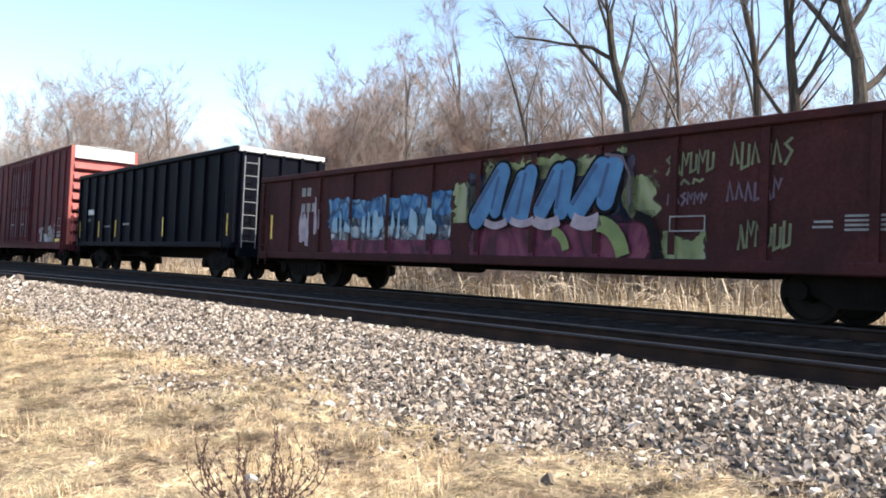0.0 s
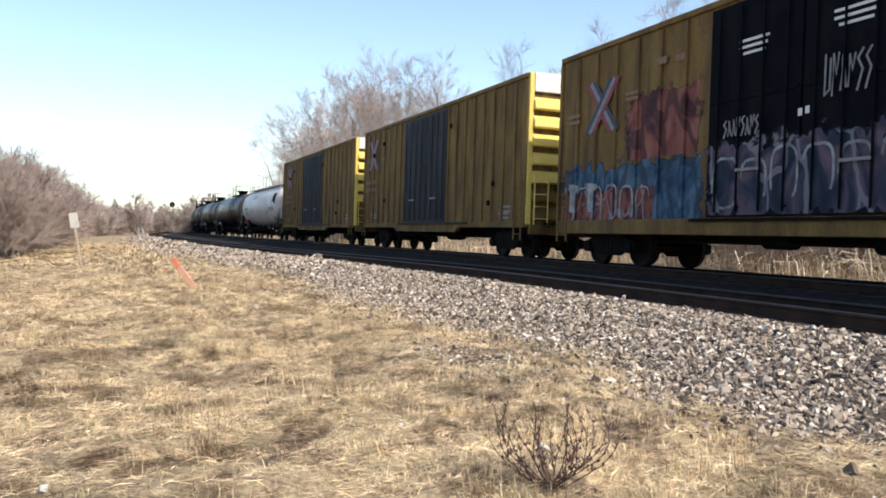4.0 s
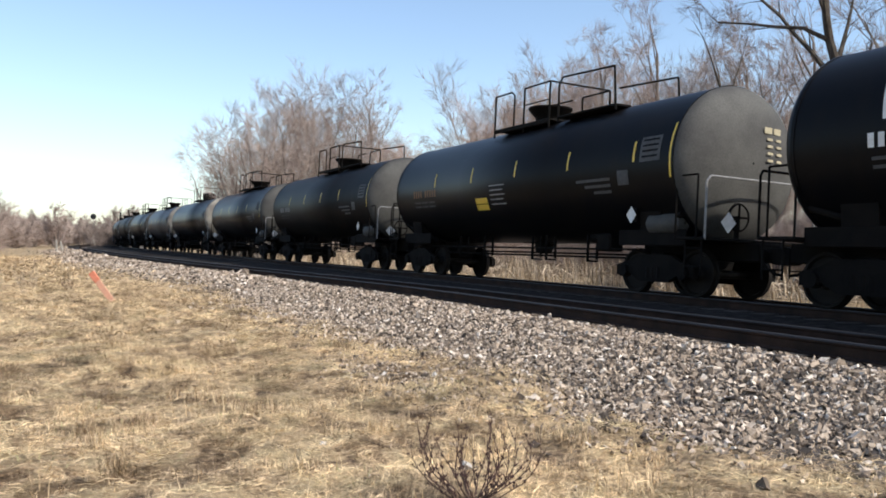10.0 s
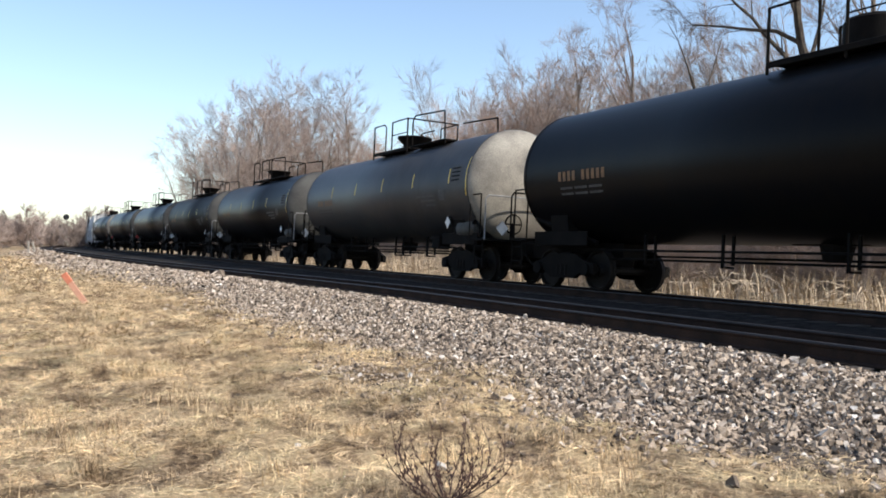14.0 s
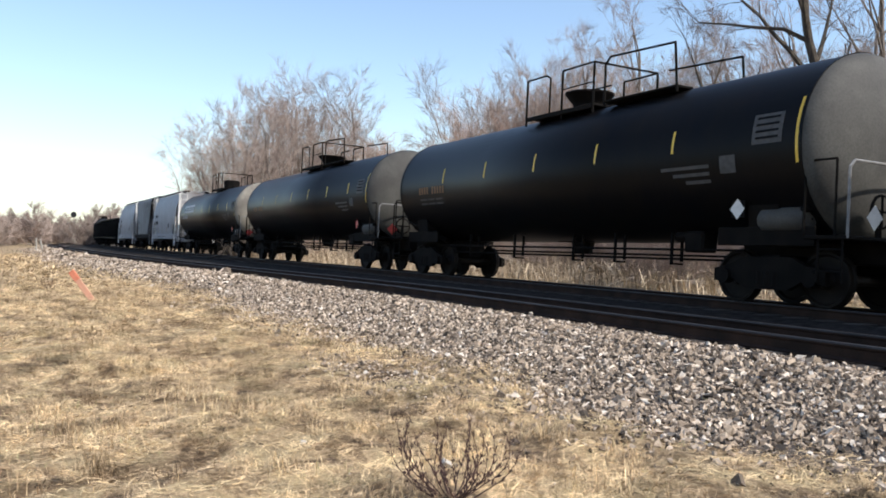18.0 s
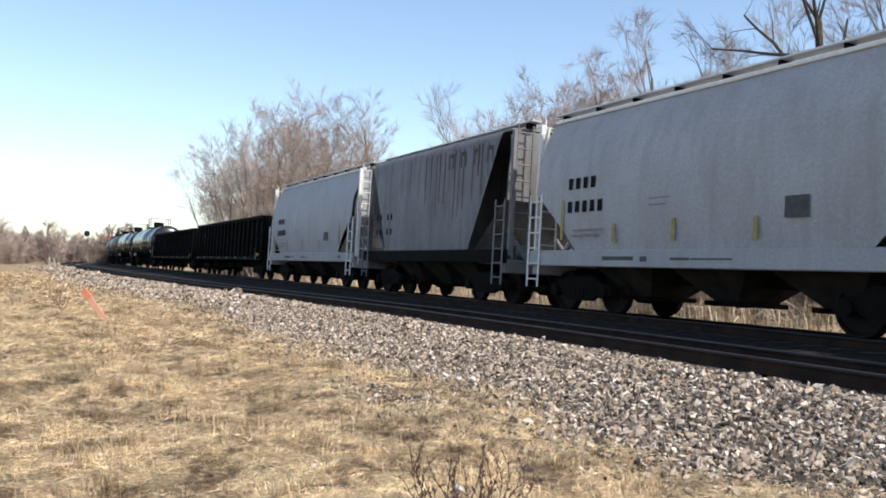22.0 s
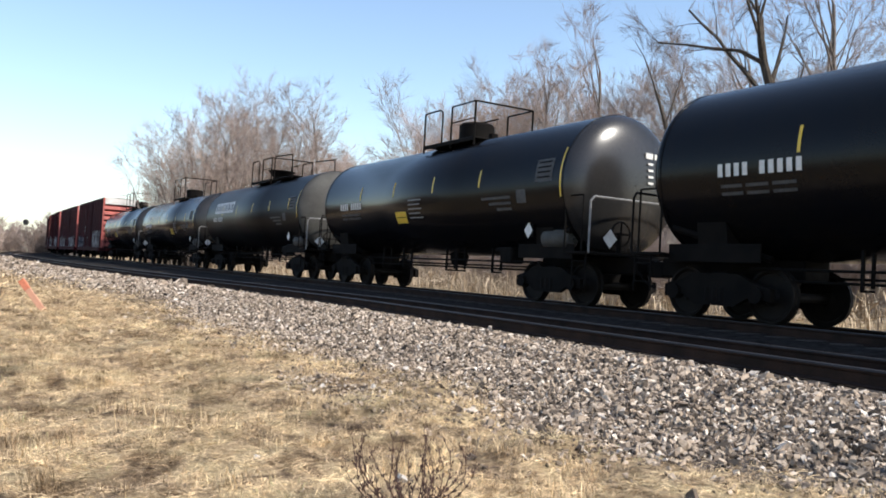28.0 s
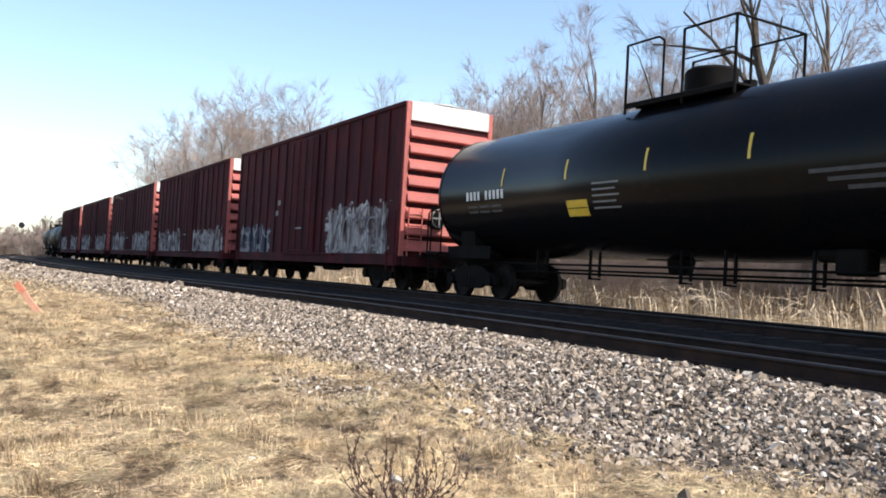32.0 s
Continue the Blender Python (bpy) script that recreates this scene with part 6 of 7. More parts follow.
    # small stencils
    for x0, z0, wd in ((-b + 1.0, sill + 0.75, 0.6), (-b + 1.1, sill + 0.55, 0.7), (b - 2.1, sill + 0.7, 0.9)):
        bars_on_side(car, w - 0.028, [(x0, x0 + wd, z0, z0 + 0.07), (x0, x0 + wd * 0.8, z0 - 0.13, z0 - 0.07)], "mark_grey")
    return car


def gondola(L, top, sill, paint, posts, label, name="gondola", post_w=0.07, gap=1.7, bulge=0.09, ends="steel", half=1.42):
    car = start_car(name, label, "gondola")
    add_trucks(car, L / 2 - 2.6)
    add_couplers(car, L)
    b, w = (L - gap) / 2, half
    for sgn in (1, -1):
        y0, y1 = (w - 0.05, w) if sgn > 0 else (-w, -w + 0.05)
        part("side_wall", Shape().box(-b, b, y0, y1, sill + 0.1, top - 0.05), paint, car)
        for k in range(posts):
            x = -b + 0.06 + (2 * b - 0.12) * k / (posts - 1)
            sh = Shape().extrude_x([(sgn * w, sill + 0.05), (sgn * (w + bulge * 0.8), sill + 0.12), (sgn * (w + bulge), sill + 0.3), (sgn * (w + bulge), top - 0.22), (sgn * w, top - 0.1)], x - post_w, x + post_w)
            part("side_post", sh, paint, car)
        t0, t1 = (w - 0.08, w + bulge + 0.03) if sgn > 0 else (-w - bulge - 0.03, -w + 0.08)
        part("top_chord", Shape().box(-b - 0.02, b + 0.02, t0, t1, top - 0.14, top, 0.02), paint, car)
        s0, s1 = (w - 0.06, w + bulge + 0.02) if sgn > 0 else (-w - bulge - 0.02, -w + 0.06)
        part("side_sill", Shape().box(-b, b, s0, s1, sill - 0.06, sill + 0.12, 0.02), paint, car)
        e = sgn * b
        part("end_wall", Shape().box(min(e, e - sgn * 0.06), max(e, e - sgn * 0.06), -w + 0.05, w - 0.05, 1.0, top - 0.05), paint, car)
        for y in np.linspace(-w + 0.15, w - 0.15, 5):
            part("end_post", Shape().box(min(e, e + sgn * 0.1), max(e, e + sgn * 0.1), y - 0.06, y + 0.06, 0.95, top - 0.1, 0.01), paint, car)
        part("end_chord", Shape().box(min(e - sgn * 0.07, e + sgn * 0.1), max(e - sgn * 0.07, e + sgn * 0.1), -w, w, top - 0.16, top - 0.01, 0.02), ends if sgn < 0 else paint, car)
        part("end_sill", Shape().box(min(e, e + sgn * 0.2), max(e, e + sgn * 0.2), -w + 0.05, w - 0.05, 0.7, 1.0, 0.02), paint, car)
        part("end_ladder", ladder(0.44, 0.95, top - 0.3, 7), "mark_grey" if ends == "dusty_white" else paint, car, at=Matrix.Translation((e + sgn * 0.2, w - 0.35, 0)) @ Matrix.Rotation(radians(90), 4, "Z"))
        part("side_ladder", ladder(0.42, 0.5, min(top - 0.2, 2.6), 6), paint, car, at=Matrix.Translation((e - sgn * 0.3, w + bulge + 0.06, 0)))
    part("floor", Shape().box(-b + 0.06, b - 0.06, -w + 0.06, w - 0.06, 1.0, 1.1), "steel", car)
    part("centre_sill", Shape().box(-b, b, -0.3, 0.3, 0.62, 1.0, 0.02), "steel", car)
    part("brake_rod", Shape().rod((-b + 3.2, 0.9, 0.62), (b - 3.2, 0.9, 0.62), 0.025, n=6), "steel", car)
    part("brake_cylinder", Shape().rod((0.6, 0.75, 0.72), (1.4, 0.75, 0.72), 0.2, n=14), "steel", car)
    return car


def covered_hopper(L, top, sill, paint, label, curved=True, posts=0, bays=3, gap=1.7):
    car = start_car("covered_hopper", label, "hopper car")
    add_trucks(car, L / 2 - 2.15)
    add_couplers(car, L)
    b, w = (L - gap) / 2, 1.52
    nb = b - (1.55 if curved else 1.75)          # where the slope sheets meet the sill
    if curved:
        prof = [(w - 0.10, sill + 0.34), (w - 0.02, 2.0), (w, 2.7), (w - 0.05, 3.4), (w - 0.22, 3.95), (w - 0.48, top - 0.06)]
    else:
        prof = [(w - 0.04, sill + 0.3), (w - 0.04, top - 0.3), (w - 0.12, top - 0.12), (w - 0.3, top - 0.02)]
    for sgn in (1, -1):
        # side sheet, its lower corners cut away by the slope of the end
        vs, fs = [], []
        m = 24
        for y, z in prof:
            cut = nb + (b - nb) * min(1.0, max(0.0, (z - 1.55) / 1.05)) if curved else nb + (b - 0.25 - nb) * min(1.0, max(0.0, (z - 1.75) / 1.3))
            for k in range(m + 1):
                vs.append((-cut + 2 * cut * k / m, sgn * y, z))
        for r_ in range(len(prof) - 1):
            for k in range(m):
                fs.append((r_ * (m + 1) + k, r_ * (m + 1) + k + 1, (r_ + 1) * (m + 1) + k + 1, (r_ + 1) * (m + 1) + k))
        part("side_sheet", Shape().add(vs, fs), paint, car, smooth=True)
        y0, y1 = (w - 0.12, w - 0.02) if sgn > 0 else (-w + 0.02, -w + 0.12)
        part("side_sill", Shape().box(-b - 0.3, b + 0.3, y0, y1, sill, sill + 0.36, 0.02), paint if curved else "steel", car)
        for k in range(posts):
            x = -nb + 0.05 + (2 * nb - 0.1) * k / (posts - 1)
            part("side_post", Shape().box(x - 0.05, x + 0.05, sgn * (w - 0.04), sgn * (w + 0.05), sill + 0.34, top - 0.3) if sgn > 0 else Shape().box(x - 0.05, x + 0.05, -w - 0.05, -w + 0.04, sill + 0.34, top - 0.3), paint, car)
        part("roof_edge", Shape().box(-b, b, sgn * (prof[-1][0] - 0.04) if sgn > 0 else -prof[-1][0] - 0.06, prof[-1][0] + 0.06 if sgn > 0 else -prof[-1][0] + 0.04, top - 0.1, top - 0.02, 0.01), "white" if curved else paint, car)
        e = sgn * b
        # slope sheet and end frame
        part("slope_sheet", Shape().add([(sgn * nb, -w + 0.12, 1.2), (sgn * nb, w - 0.12, 1.2), (e, w - 0.16, 2.75), (e, -w + 0.16, 2.75)], [(0, 1, 2, 3)]), paint, car)
        ew = w - 0.2 if not curved else w - 0.14
        end_poly = [(-ew, 2.7), (-ew, 3.3), (-prof[-1][0], top - 0.06), (prof[-1][0], top - 0.06), (ew, 3.3), (ew, 2.7)]
        part("end_sheet", Shape().extrude_x(end_poly, min(e, e - sgn * 0.04), max(e, e - sgn * 0.04)), paint, car)
        ef = sgn * (b + 0.22)
        for y in (-w + 0.2, w - 0.2):
            part("end_post", Shape().box(ef - 0.05, ef + 0.05, y - 0.05, y + 0.05, sill + 0.2, top - 0.1, 0.01), "white" if curved else paint, car)
            part("end_strut", Shape().rod((ef, y * 0.55, 1.1), (e - sgn * 0.9, y * 0.55, 2.0), 0.06), paint, car)
        part("end_ladder", ladder(0.46, 0.9, top + 0.05, 9, 0.02), "white" if curved else paint, car, at=Matrix.Translation((ef, w - 0.52, 0)) @ Matrix.Rotation(radians(90), 4, "Z"))
        part("side_ladder", ladder(0.46, 0.5, 2.7, 6, 0.02), "white" if curved else paint, car, at=Matrix.Translation((sgn * (b + 0.0), w + 0.01, 0)))
        part("end_sill", Shape().box(min(e, ef), max(e, ef), -w + 0.12, w - 0.12, 0.8, 1.15, 0.02), paint, car)
        part("end_deck", Shape().box(min(sgn * nb, ef), max(sgn * nb, ef), -1.1, 1.1, 1.05, 1.12, 0.01), paint, car)
        part("air_reservoir", Shape().rod((e - sgn * 1.1, 0.1, 1.4), (e - sgn * 0.3, 0.1, 1.4), 0.2, n=14), "mark_grey", car)
        part("end_brace", Shape().rod((ef, w - 0.2, 2.9), (e, w - 0.25, top - 0.2), 0.04), "white" if curved else paint, car)
    n = 12
    rp = prof[-1]
    for k in range(n):
        x0, x1 = -b + 2 * b * k / n, -b + 2 * b * (k + 1) / n
        part("roof_sheet", Shape().extrude_x([(-rp[0], rp[1]), (-rp[0] * 0.5, top + 0.06), (rp[0] * 0.5, top + 0.06), (rp[0], rp[1]), (rp[0], rp[1] - 0.03), (0, top), (-rp[0], rp[1] - 0.03)], x0 + 0.01, x1 - 0.01), paint, car)
    for y in (0.72, -0.72):
        part("roof_walkway", Shape().box(-b - 0.3, b + 0.3, y - 0.16, y + 0.16, top + 0.16, top + 0.20, 0.006), "roof", car)
        for k in range(9):
            x = -b + 2 * b * k / 8
            part("walkway_bracket", Shape().box(x - 0.03, x + 0.03, y - 0.14, y + 0.14, top + 0.02, top + 0.16, 0.005), "steel", car)
    part("hatch_trough", Shape().box(-b * 0.9, b * 0.9, -0.3, 0.3, top + 0.05, top + 0.19, 0.03), paint, car)
    for k in range(bays):
        x = -nb + 2 * nb * (k + 0.5) / bays
        h = nb / bays
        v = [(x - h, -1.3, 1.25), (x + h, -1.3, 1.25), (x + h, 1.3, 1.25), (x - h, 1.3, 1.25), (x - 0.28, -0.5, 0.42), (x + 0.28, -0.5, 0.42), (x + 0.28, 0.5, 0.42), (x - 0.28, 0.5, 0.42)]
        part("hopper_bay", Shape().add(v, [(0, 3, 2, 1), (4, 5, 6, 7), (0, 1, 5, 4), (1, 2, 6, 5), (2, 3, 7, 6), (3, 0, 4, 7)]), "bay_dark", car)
        part("outlet_gate", Shape().box(x - 0.4, x + 0.4, -0.7, 0.7, 0.34, 0.44, 0.02).rod((x, 0.6, 0.4), (x, 1.05, 0.4), 0.04), "steel", car)
    part("centre_sill", Shape().box(-b, b, -0.28, 0.28, 0.7, 1.0, 0.02), "steel", car)
    return car


# ---- the train, from its first visible car back: (coupling behind the car in metres along the line at 0 s, builder) ----
BLUES = ((0.35, (0.02, 0.06, 0.14)), (0.48, (0.05, 0.15, 0.30)), (0.62, (0.12, 0.24, 0.36)))
PALES = ((0.36, (0.10, 0.13, 0.16)), (0.5, (0.30, 0.34, 0.37)), (0.64, (0.50, 0.52, 0.53)))
WINES = ((0.36, (0.05, 0.016, 0.026)), (0.5, (0.12, 0.025, 0.055)), (0.64, (0.17, 0.05, 0.075)))
LIMES = ((0.36, (0.12, 0.135, 0.075)), (0.5, (0.19, 0.22, 0.10)), (0.64, (0.26, 0.27, 0.17)))
NIGHT = ((0.34, (0.008, 0.012, 0.026)), (0.47, (0.02, 0.028, 0.05)), (0.58, (0.085, 0.06, 0.085)), (0.68, (0.12, 0.085, 0.11)))
CLAYS = ((0.36, (0.05, 0.018, 0.02)), (0.5, (0.19, 0.06, 0.045)), (0.64, (0.26, 0.10, 0.075)))
TEALS = ((0.35, (0.016, 0.032, 0.06)), (0.48, (0.03, 0.075, 0.13)), (0.62, (0.075, 0.13, 0.185)))
CHALK = ((0.38, (0.08, 0.055, 0.055)), (0.5, (0.24, 0.22, 0.215)), (0.64, (0.42, 0.41, 0.40)))


def brown_gondola(L):
    c = gondola(L, 2.88, 0.74, "brown", 13, "rust-brown gondola covered with blue and green sprayed lettering", post_w=0.06, bulge=0.06)
    b = (L - 1.7) / 2
    w, y = 1.421, 1.476
    posts = [-b + 0.06 + (2 * b - 0.12) * k / 12 for k in range(13)]

    def on(key, xr, zr, stops, **kw):
        mural(c, key, xr, zr, w, stops, posts=posts, proud=0.05, half=0.06, **kw)
    # the large blue letters on a dark field, their lime edge and the wine-red field below
    on("mural_wine", (-4.1, 0.3), (0.82, 1.62), WINES, soft=0.10)
    on("mural_night", (-3.75, 0.38), (1.42, 2.55), NIGHT, soft=0.10)
    for key, xr, zr in (("mural_lime_far", (-0.05, 0.85), (1.5, 2.35)), ("mural_lime_near", (-4.2, -3.4), (1.5, 2.3)), ("mural_lime_top", (-3.5, 0.0), (2.25, 2.74)), ("mural_lime_low", (-5.1, -4.15), (0.76, 1.36))):
        on(key, xr, zr, LIMES, soft=0.15)
    on("mural_wine_small", (0.7, 5.4), (0.82, 1.32), WINES, soft=0.10)
    on("mural_pale", (0.75, 5.4), (1.16, 1.72), PALES, line=(0.03, 0.03, 0.05), scale=3.0, soft=0.08)
    on("mural_blue", (0.8, 5.5), (1.46, 2.2), BLUES, line=(0.02, 0.03, 0.06), scale=2.4, soft=0.09)
    for k, (xb, zb, xt, zt, t) in enumerate(((-0.00, 1.57, -0.67, 2.40, 0.42), (-0.52, 1.71, -0.69, 2.32, 0.30), (-0.89, 1.63, -1.21, 2.27, 0.32), (-1.22, 1.58, -1.41, 2.35, 0.34), (-1.70, 1.68, -2.09, 2.31, 0.36), (-2.18, 1.67, -2.30, 2.35, 0.34), (-2.54, 1.66, -3.05, 2.33, 0.40), (-3.14, 1.81, -3.31, 2.37, 0.36))):
        bubble(c, y, xb, zb, xt, zt, t, "spray_blue", "mark_black", k)
    # pale lower tips, lime arcs and a black sweep
    for x, z, t in ((-0.55, 1.5, 0.14), (-1.25, 1.52, 0.14), (-1.85, 1.5, 0.2), (-2.75, 1.5, 0.24)):
        pts = [(x + 0.3 - 0.6 * q / 6, z - 0.08 * math.sin(math.pi * q / 6)) for q in range(7)]
        part("sprayed_cap", ribbon_2d(Shape(), pts, t, y + 0.014), "spray_lilac", c)
    for x, z, r in ((-2.0, 1.30, 0.34), (-3.0, 1.42, 0.56)):
        part("sprayed_arc", ribbon_2d(Shape(), [(x - r * math.sin(q * 0.22), z - r * 1.25 * (1 - math.cos(q * 0.22))) for q in range(7)], 0.22 * r / 0.45, y + 0.014), "spray_green", c)
    part("sprayed_arc", ribbon_2d(Shape(), [(-3.75, 1.55), (-4.0, 1.45), (-4.14, 1.2), (-4.18, 0.85)], 0.16, y + 0.014), "mark_black", c)
    part("sprayed_arc", ribbon_2d(Shape(), [(-3.1, 2.56), (-3.45, 2.5), (-3.62, 2.2), (-3.62, 1.7)], 0.05, y + 0.015), "spray_mauve", c)
    for seed, x in enumerate((5.9, 4.9, 4.4, 3.7, 3.2, 2.6, 1.9, 1.3)):
        streaks(c, y - 0.028, x - 0.12, x + 0.12, 1.2, 1.85 if x < 5.5 else 2.3, 3, "spray_pale" if seed else "spray_lilac", 90 + seed)
    streaks(c, w - 0.028, 6.1, 6.9, 0.95, 2.1, 7, "spray_lilac", 99)
    part("reflector", Shape().box(8.32, 8.42, w + 0.001, w + 0.007, 1.2, 1.85), "reflector", c)
    part("painted_square", ribbon_2d(Shape(), [(-4.4, 1.28), (-4.4, 1.5), (-5.0, 1.5), (-5.0, 1.28), (-4.4, 1.28)], 0.022, y + 0.003), "mark_grey", c, "thin grey square outline")
    for k, (x, z, ww, h) in enumerate(((-5.1, 2.12, 0.85, 0.38), (-6.3, 2.16, 0.95, 0.40), (-5.0, 1.66, 0.7, 0.2), (-6.15, 1.68, 0.85, 0.32), (-6.3, 1.0, 0.8, 0.42), (-4.95, 1.98, 0.45, 0.08))):
        scrawl(c, w + 0.002, x, z, ww, h, "spray_moss" if k in (0, 1, 4, 5) else "spray_mauve", 20 + k, 6 if k < 5 else 2)
    bars_on_side(c, 1.425, [(6.62 - 0.26 * q, 6.80 - 0.26 * q, 2.28, 2.5) for q in range(2)] + [(6.62 - 0.26 * q, 6.80 - 0.26 * q, 1.88, 2.1) for q in range(4)] + [(-7.6, -7.0, 1.26 + 0.06 * q, 1.29 + 0.06 * q) for q in range(4)] + [(-6.85, -6.58, 1.30, 1.33), (-6.85, -6.6, 1.37, 1.40)], "mark_grey")
    return c


def black_hopper(L):
    c = gondola(L, 3.95, 1.0, "coal", 15, "tall black high-sided hopper with a white top edge on its end", "high_sided_hopper", 0.05, 1.6, 0.09, "dusty_white", 1.45)
    bars_on_side(c, 1.46, [(6.26, 6.42, 2.24, 2.46), (6.04, 6.20, 2.24, 2.46), (5.82, 5.98, 2.24, 2.46), (5.60, 5.76, 2.24, 2.46)], "white")
    bars_on_side(c, 1.46, [(6.0, 6.38, 2.04, 2.08), (6.0, 6.36, 1.97, 2.01), (3.2, 4.2, 1.7, 1.76), (1.2, 2.2, 1.75, 1.83)], "mark_grey")
    for x in (7.1, 4.6, 2.6, -2.2, -7.2):
        part("reflector", Shape().box(x - 0.04, x + 0.04, 1.545, 1.552, 1.3, 1.95), "reflector", c)
    return c


def red_box_long(L):
    posts = [8.62, 7.2, 5.45, 4.3, 3.05, 1.9, -2.45, -3.6, -4.75, -5.85, -6.9, -7.9, -8.62]
    c = box_car(L, 5.48, 0.78, 1.5, "red", "red_end", posts, ((-0.267, -0.028), (-0.022, 0.206)), "red", "dull red high boxcar with two plug doors and chalky stains", 8, True, False, 1.9)
    # chalky panels on the doors
    for x0, x1 in ((-2.2, -1.35), (-1.2, -0.35), (-0.1, 0.7), (0.85, 1.68)):
        for z0, z1 in ((1.35, 2.75), (2.9, 4.75)):
            part("door_panel", Shape().box(x0, x1, 1.551, 1.562, z0, z1, 0.006), "door_grey", c)
    for x in (-2.31, -0.2, 1.79):
        part("door_post", Shape().box(x - 0.05, x + 0.05, 1.53, 1.60, 1.15, 5.1, 0.01), "red_inset", c)
    # narrow recesses near the ends
    for x0, x1 in ((4.4, 5.35), (-5.75, -4.85)):
        part("recess", Shape().box(x0 + 0.12, x1 - 0.12, 1.471, 1.476, 1.5, 4.4), "red_inset", c, "tall darker recess")
        for x in (x0 + 0.1, x1 - 0.1):
            part("recess_edge", Shape().box(x - 0.025, x + 0.025, 1.471, 1.505, 1.5, 4.42, 0.006), "red", c)
    for z, xs in ((2.34, (7.62, 7.34, 6.62, 6.34)), (1.92, (7.66, 7.38, 7.1, 6.62, 6.34, 6.06))):
        bars_on_side(c, 1.475, [(x - 0.17, x, z, z + 0.26) for x in xs], "white")
    bars_on_side(c, 1.475, [(6.6, 7.3, 1.28, 1.32), (6.6, 7.3, 1.20, 1.24), (-7.75, -7.05, 1.42, 1.47), (-7.75, -7.05, 1.33, 1.38)], "mark_grey")
    part("painted_square", ribbon_2d(Shape(), [(-7.1, 1.85), (-7.1, 2.2), (-7.5, 2.2), (-7.5, 1.85), (-7.1, 1.85)], 0.03, 1.474), "mark_grey", c, "thin grey square outline")
    part("yellow_tag", Shape().box(-7.75, -7.05, 1.535, 1.545, 1.12, 1.26), "reflector", c)
    mural(c, "mural_chalk_low", (-6.9, -3.9), (0.85, 2.0), 1.4715, CHALK, posts=posts, soft=0.22)
    return c


def yellow_box(L, kind):
    lab = {0: "yellow boxcar with black doors, sprayed over with blue and red", 1: "plain yellow boxcar with dark double plug doors", 2: "weathered yellow boxcar with dark double doors"}[kind]
    if kind == 0:
        c = box_car(L, 5.38, 0.76, 1.5, "yellow", "yellow_end", 21, ((-0.255, 0.02), (0.025, 0.30)), "blackdoor", lab, 7, True, False, 2.05)
        posts = post_lines((L - 2.05) / 2, 21)
        y = 1.53
        # sprayed lower half
        mural(c, "mural_blue_end", (2.6, 8.52), (0.85, 2.6), 1.4715, TEALS, line=(0.02, 0.03, 0.05), posts=posts, scale=1.5, line_w=0.06)
        mural(c, "mural_clay_low", (4.3, 8.4), (0.85, 1.95), 1.475, CLAYS, line=(0.25, 0.22, 0.22), posts=posts, scale=1.7, line_w=0.03, soft=0.14)
        mural(c, "mural_doors", (-2.25, 2.7), (1.15, 2.75), 1.552, NIGHT, line=(0.20, 0.19, 0.21), scale=1.3, line_w=0.035, soft=0.3)
        mural(c, "mural_blue_far", (-6.9, -2.2), (0.85, 2.35), 1.4715, TEALS, line=(0.30, 0.36, 0.42), posts=posts, scale=1.5, line_w=0.05)
        mural(c, "mural_clay_tag", (2.8, 5.6), (2.45, 4.05), 1.472, CLAYS, line=(0.035, 0.015, 0.02), posts=posts, scale=1.4, line_w=0.07, soft=0.16)
        loops(c, 1.556, -2.1, 2.4, 1.25, 2.35, 6, "spray_grey", 43, 0.045)
        loops(c, y, 4.4, 8.2, 0.95, 1.95, 6, "spray_grey", 45, 0.05)
        spray_letters(c, y, -6.6, -2.4, 0.95, 2.25, 5, ("spray_blue", "spray_pale", "spray_deep"), 41, "mark_black", 0.3)
        loops(c, y + 0.012, -6.6, -2.4, 1.0, 2.2, 6, "spray_pale", 44, 0.05)
        for x in (7.75, 6.9):
            part("sprayed_letter", ribbon_2d(ribbon_2d(Shape(), [(x, 1.3), (x - 0.05, 2.0)], 0.26, y + 0.006), [(x + 0.25, 1.95), (x - 0.3, 1.9)], 0.16, y + 0.009), "spray_grey", c)
        cross_emblem(c, y, 6.5, 3.85, 0.52, 0.62)
        bars_on_side(c, 1.532, [(7.5, 8.15, 3.72, 3.80), (7.5, 8.15, 3.56, 3.64), (5.0, 5.5, 3.95, 4.03), (5.0, 5.5, 3.82, 3.9), (4.0, 4.4, 4.45, 4.6), (3.4, 3.7, 4.4, 4.55)], "mark_brown")
        # company panel and slogan
        part("company_panel", Shape().box(-7.1, -4.9, y, y + 0.006, 3.9, 4.7), "mark_black", c, "black panel with white emblem shapes")
        for k in range(3):
            part("brand_block", Shape().extrude([(-5.15 - k * 0.62, 4.08), (-5.5 - k * 0.62, 4.08), (-5.62 - k * 0.62, 4.54), (-5.22 - k * 0.62, 4.54)], y + 0.008, y + 0.012), "white", c)
        for k, word in enumerate(("Railcar Pooling", "Experts")):
            cu = bpy.data.curves.new("slogan", "FONT")
            cu.body, cu.size, cu.extrude, cu.align_x, cu.shear, cu.offset = word, 0.47, 0.002, "CENTER", 0.15, 0.012
            cu.materials.append(M["mark_black"])
            o = new("slogan", cu)
            o.parent = c
            o.matrix_basis = Matrix.Translation((-5.95, y + 0.006, 3.39 - k * 0.42)) @ Matrix.Rotation(math.pi, 4, "Z") @ Matrix.Rotation(math.pi / 2, 4, "X")
        bars_on_side(c, y, [(-6.5, -5.4, 2.56, 2.76)], "mark_black")
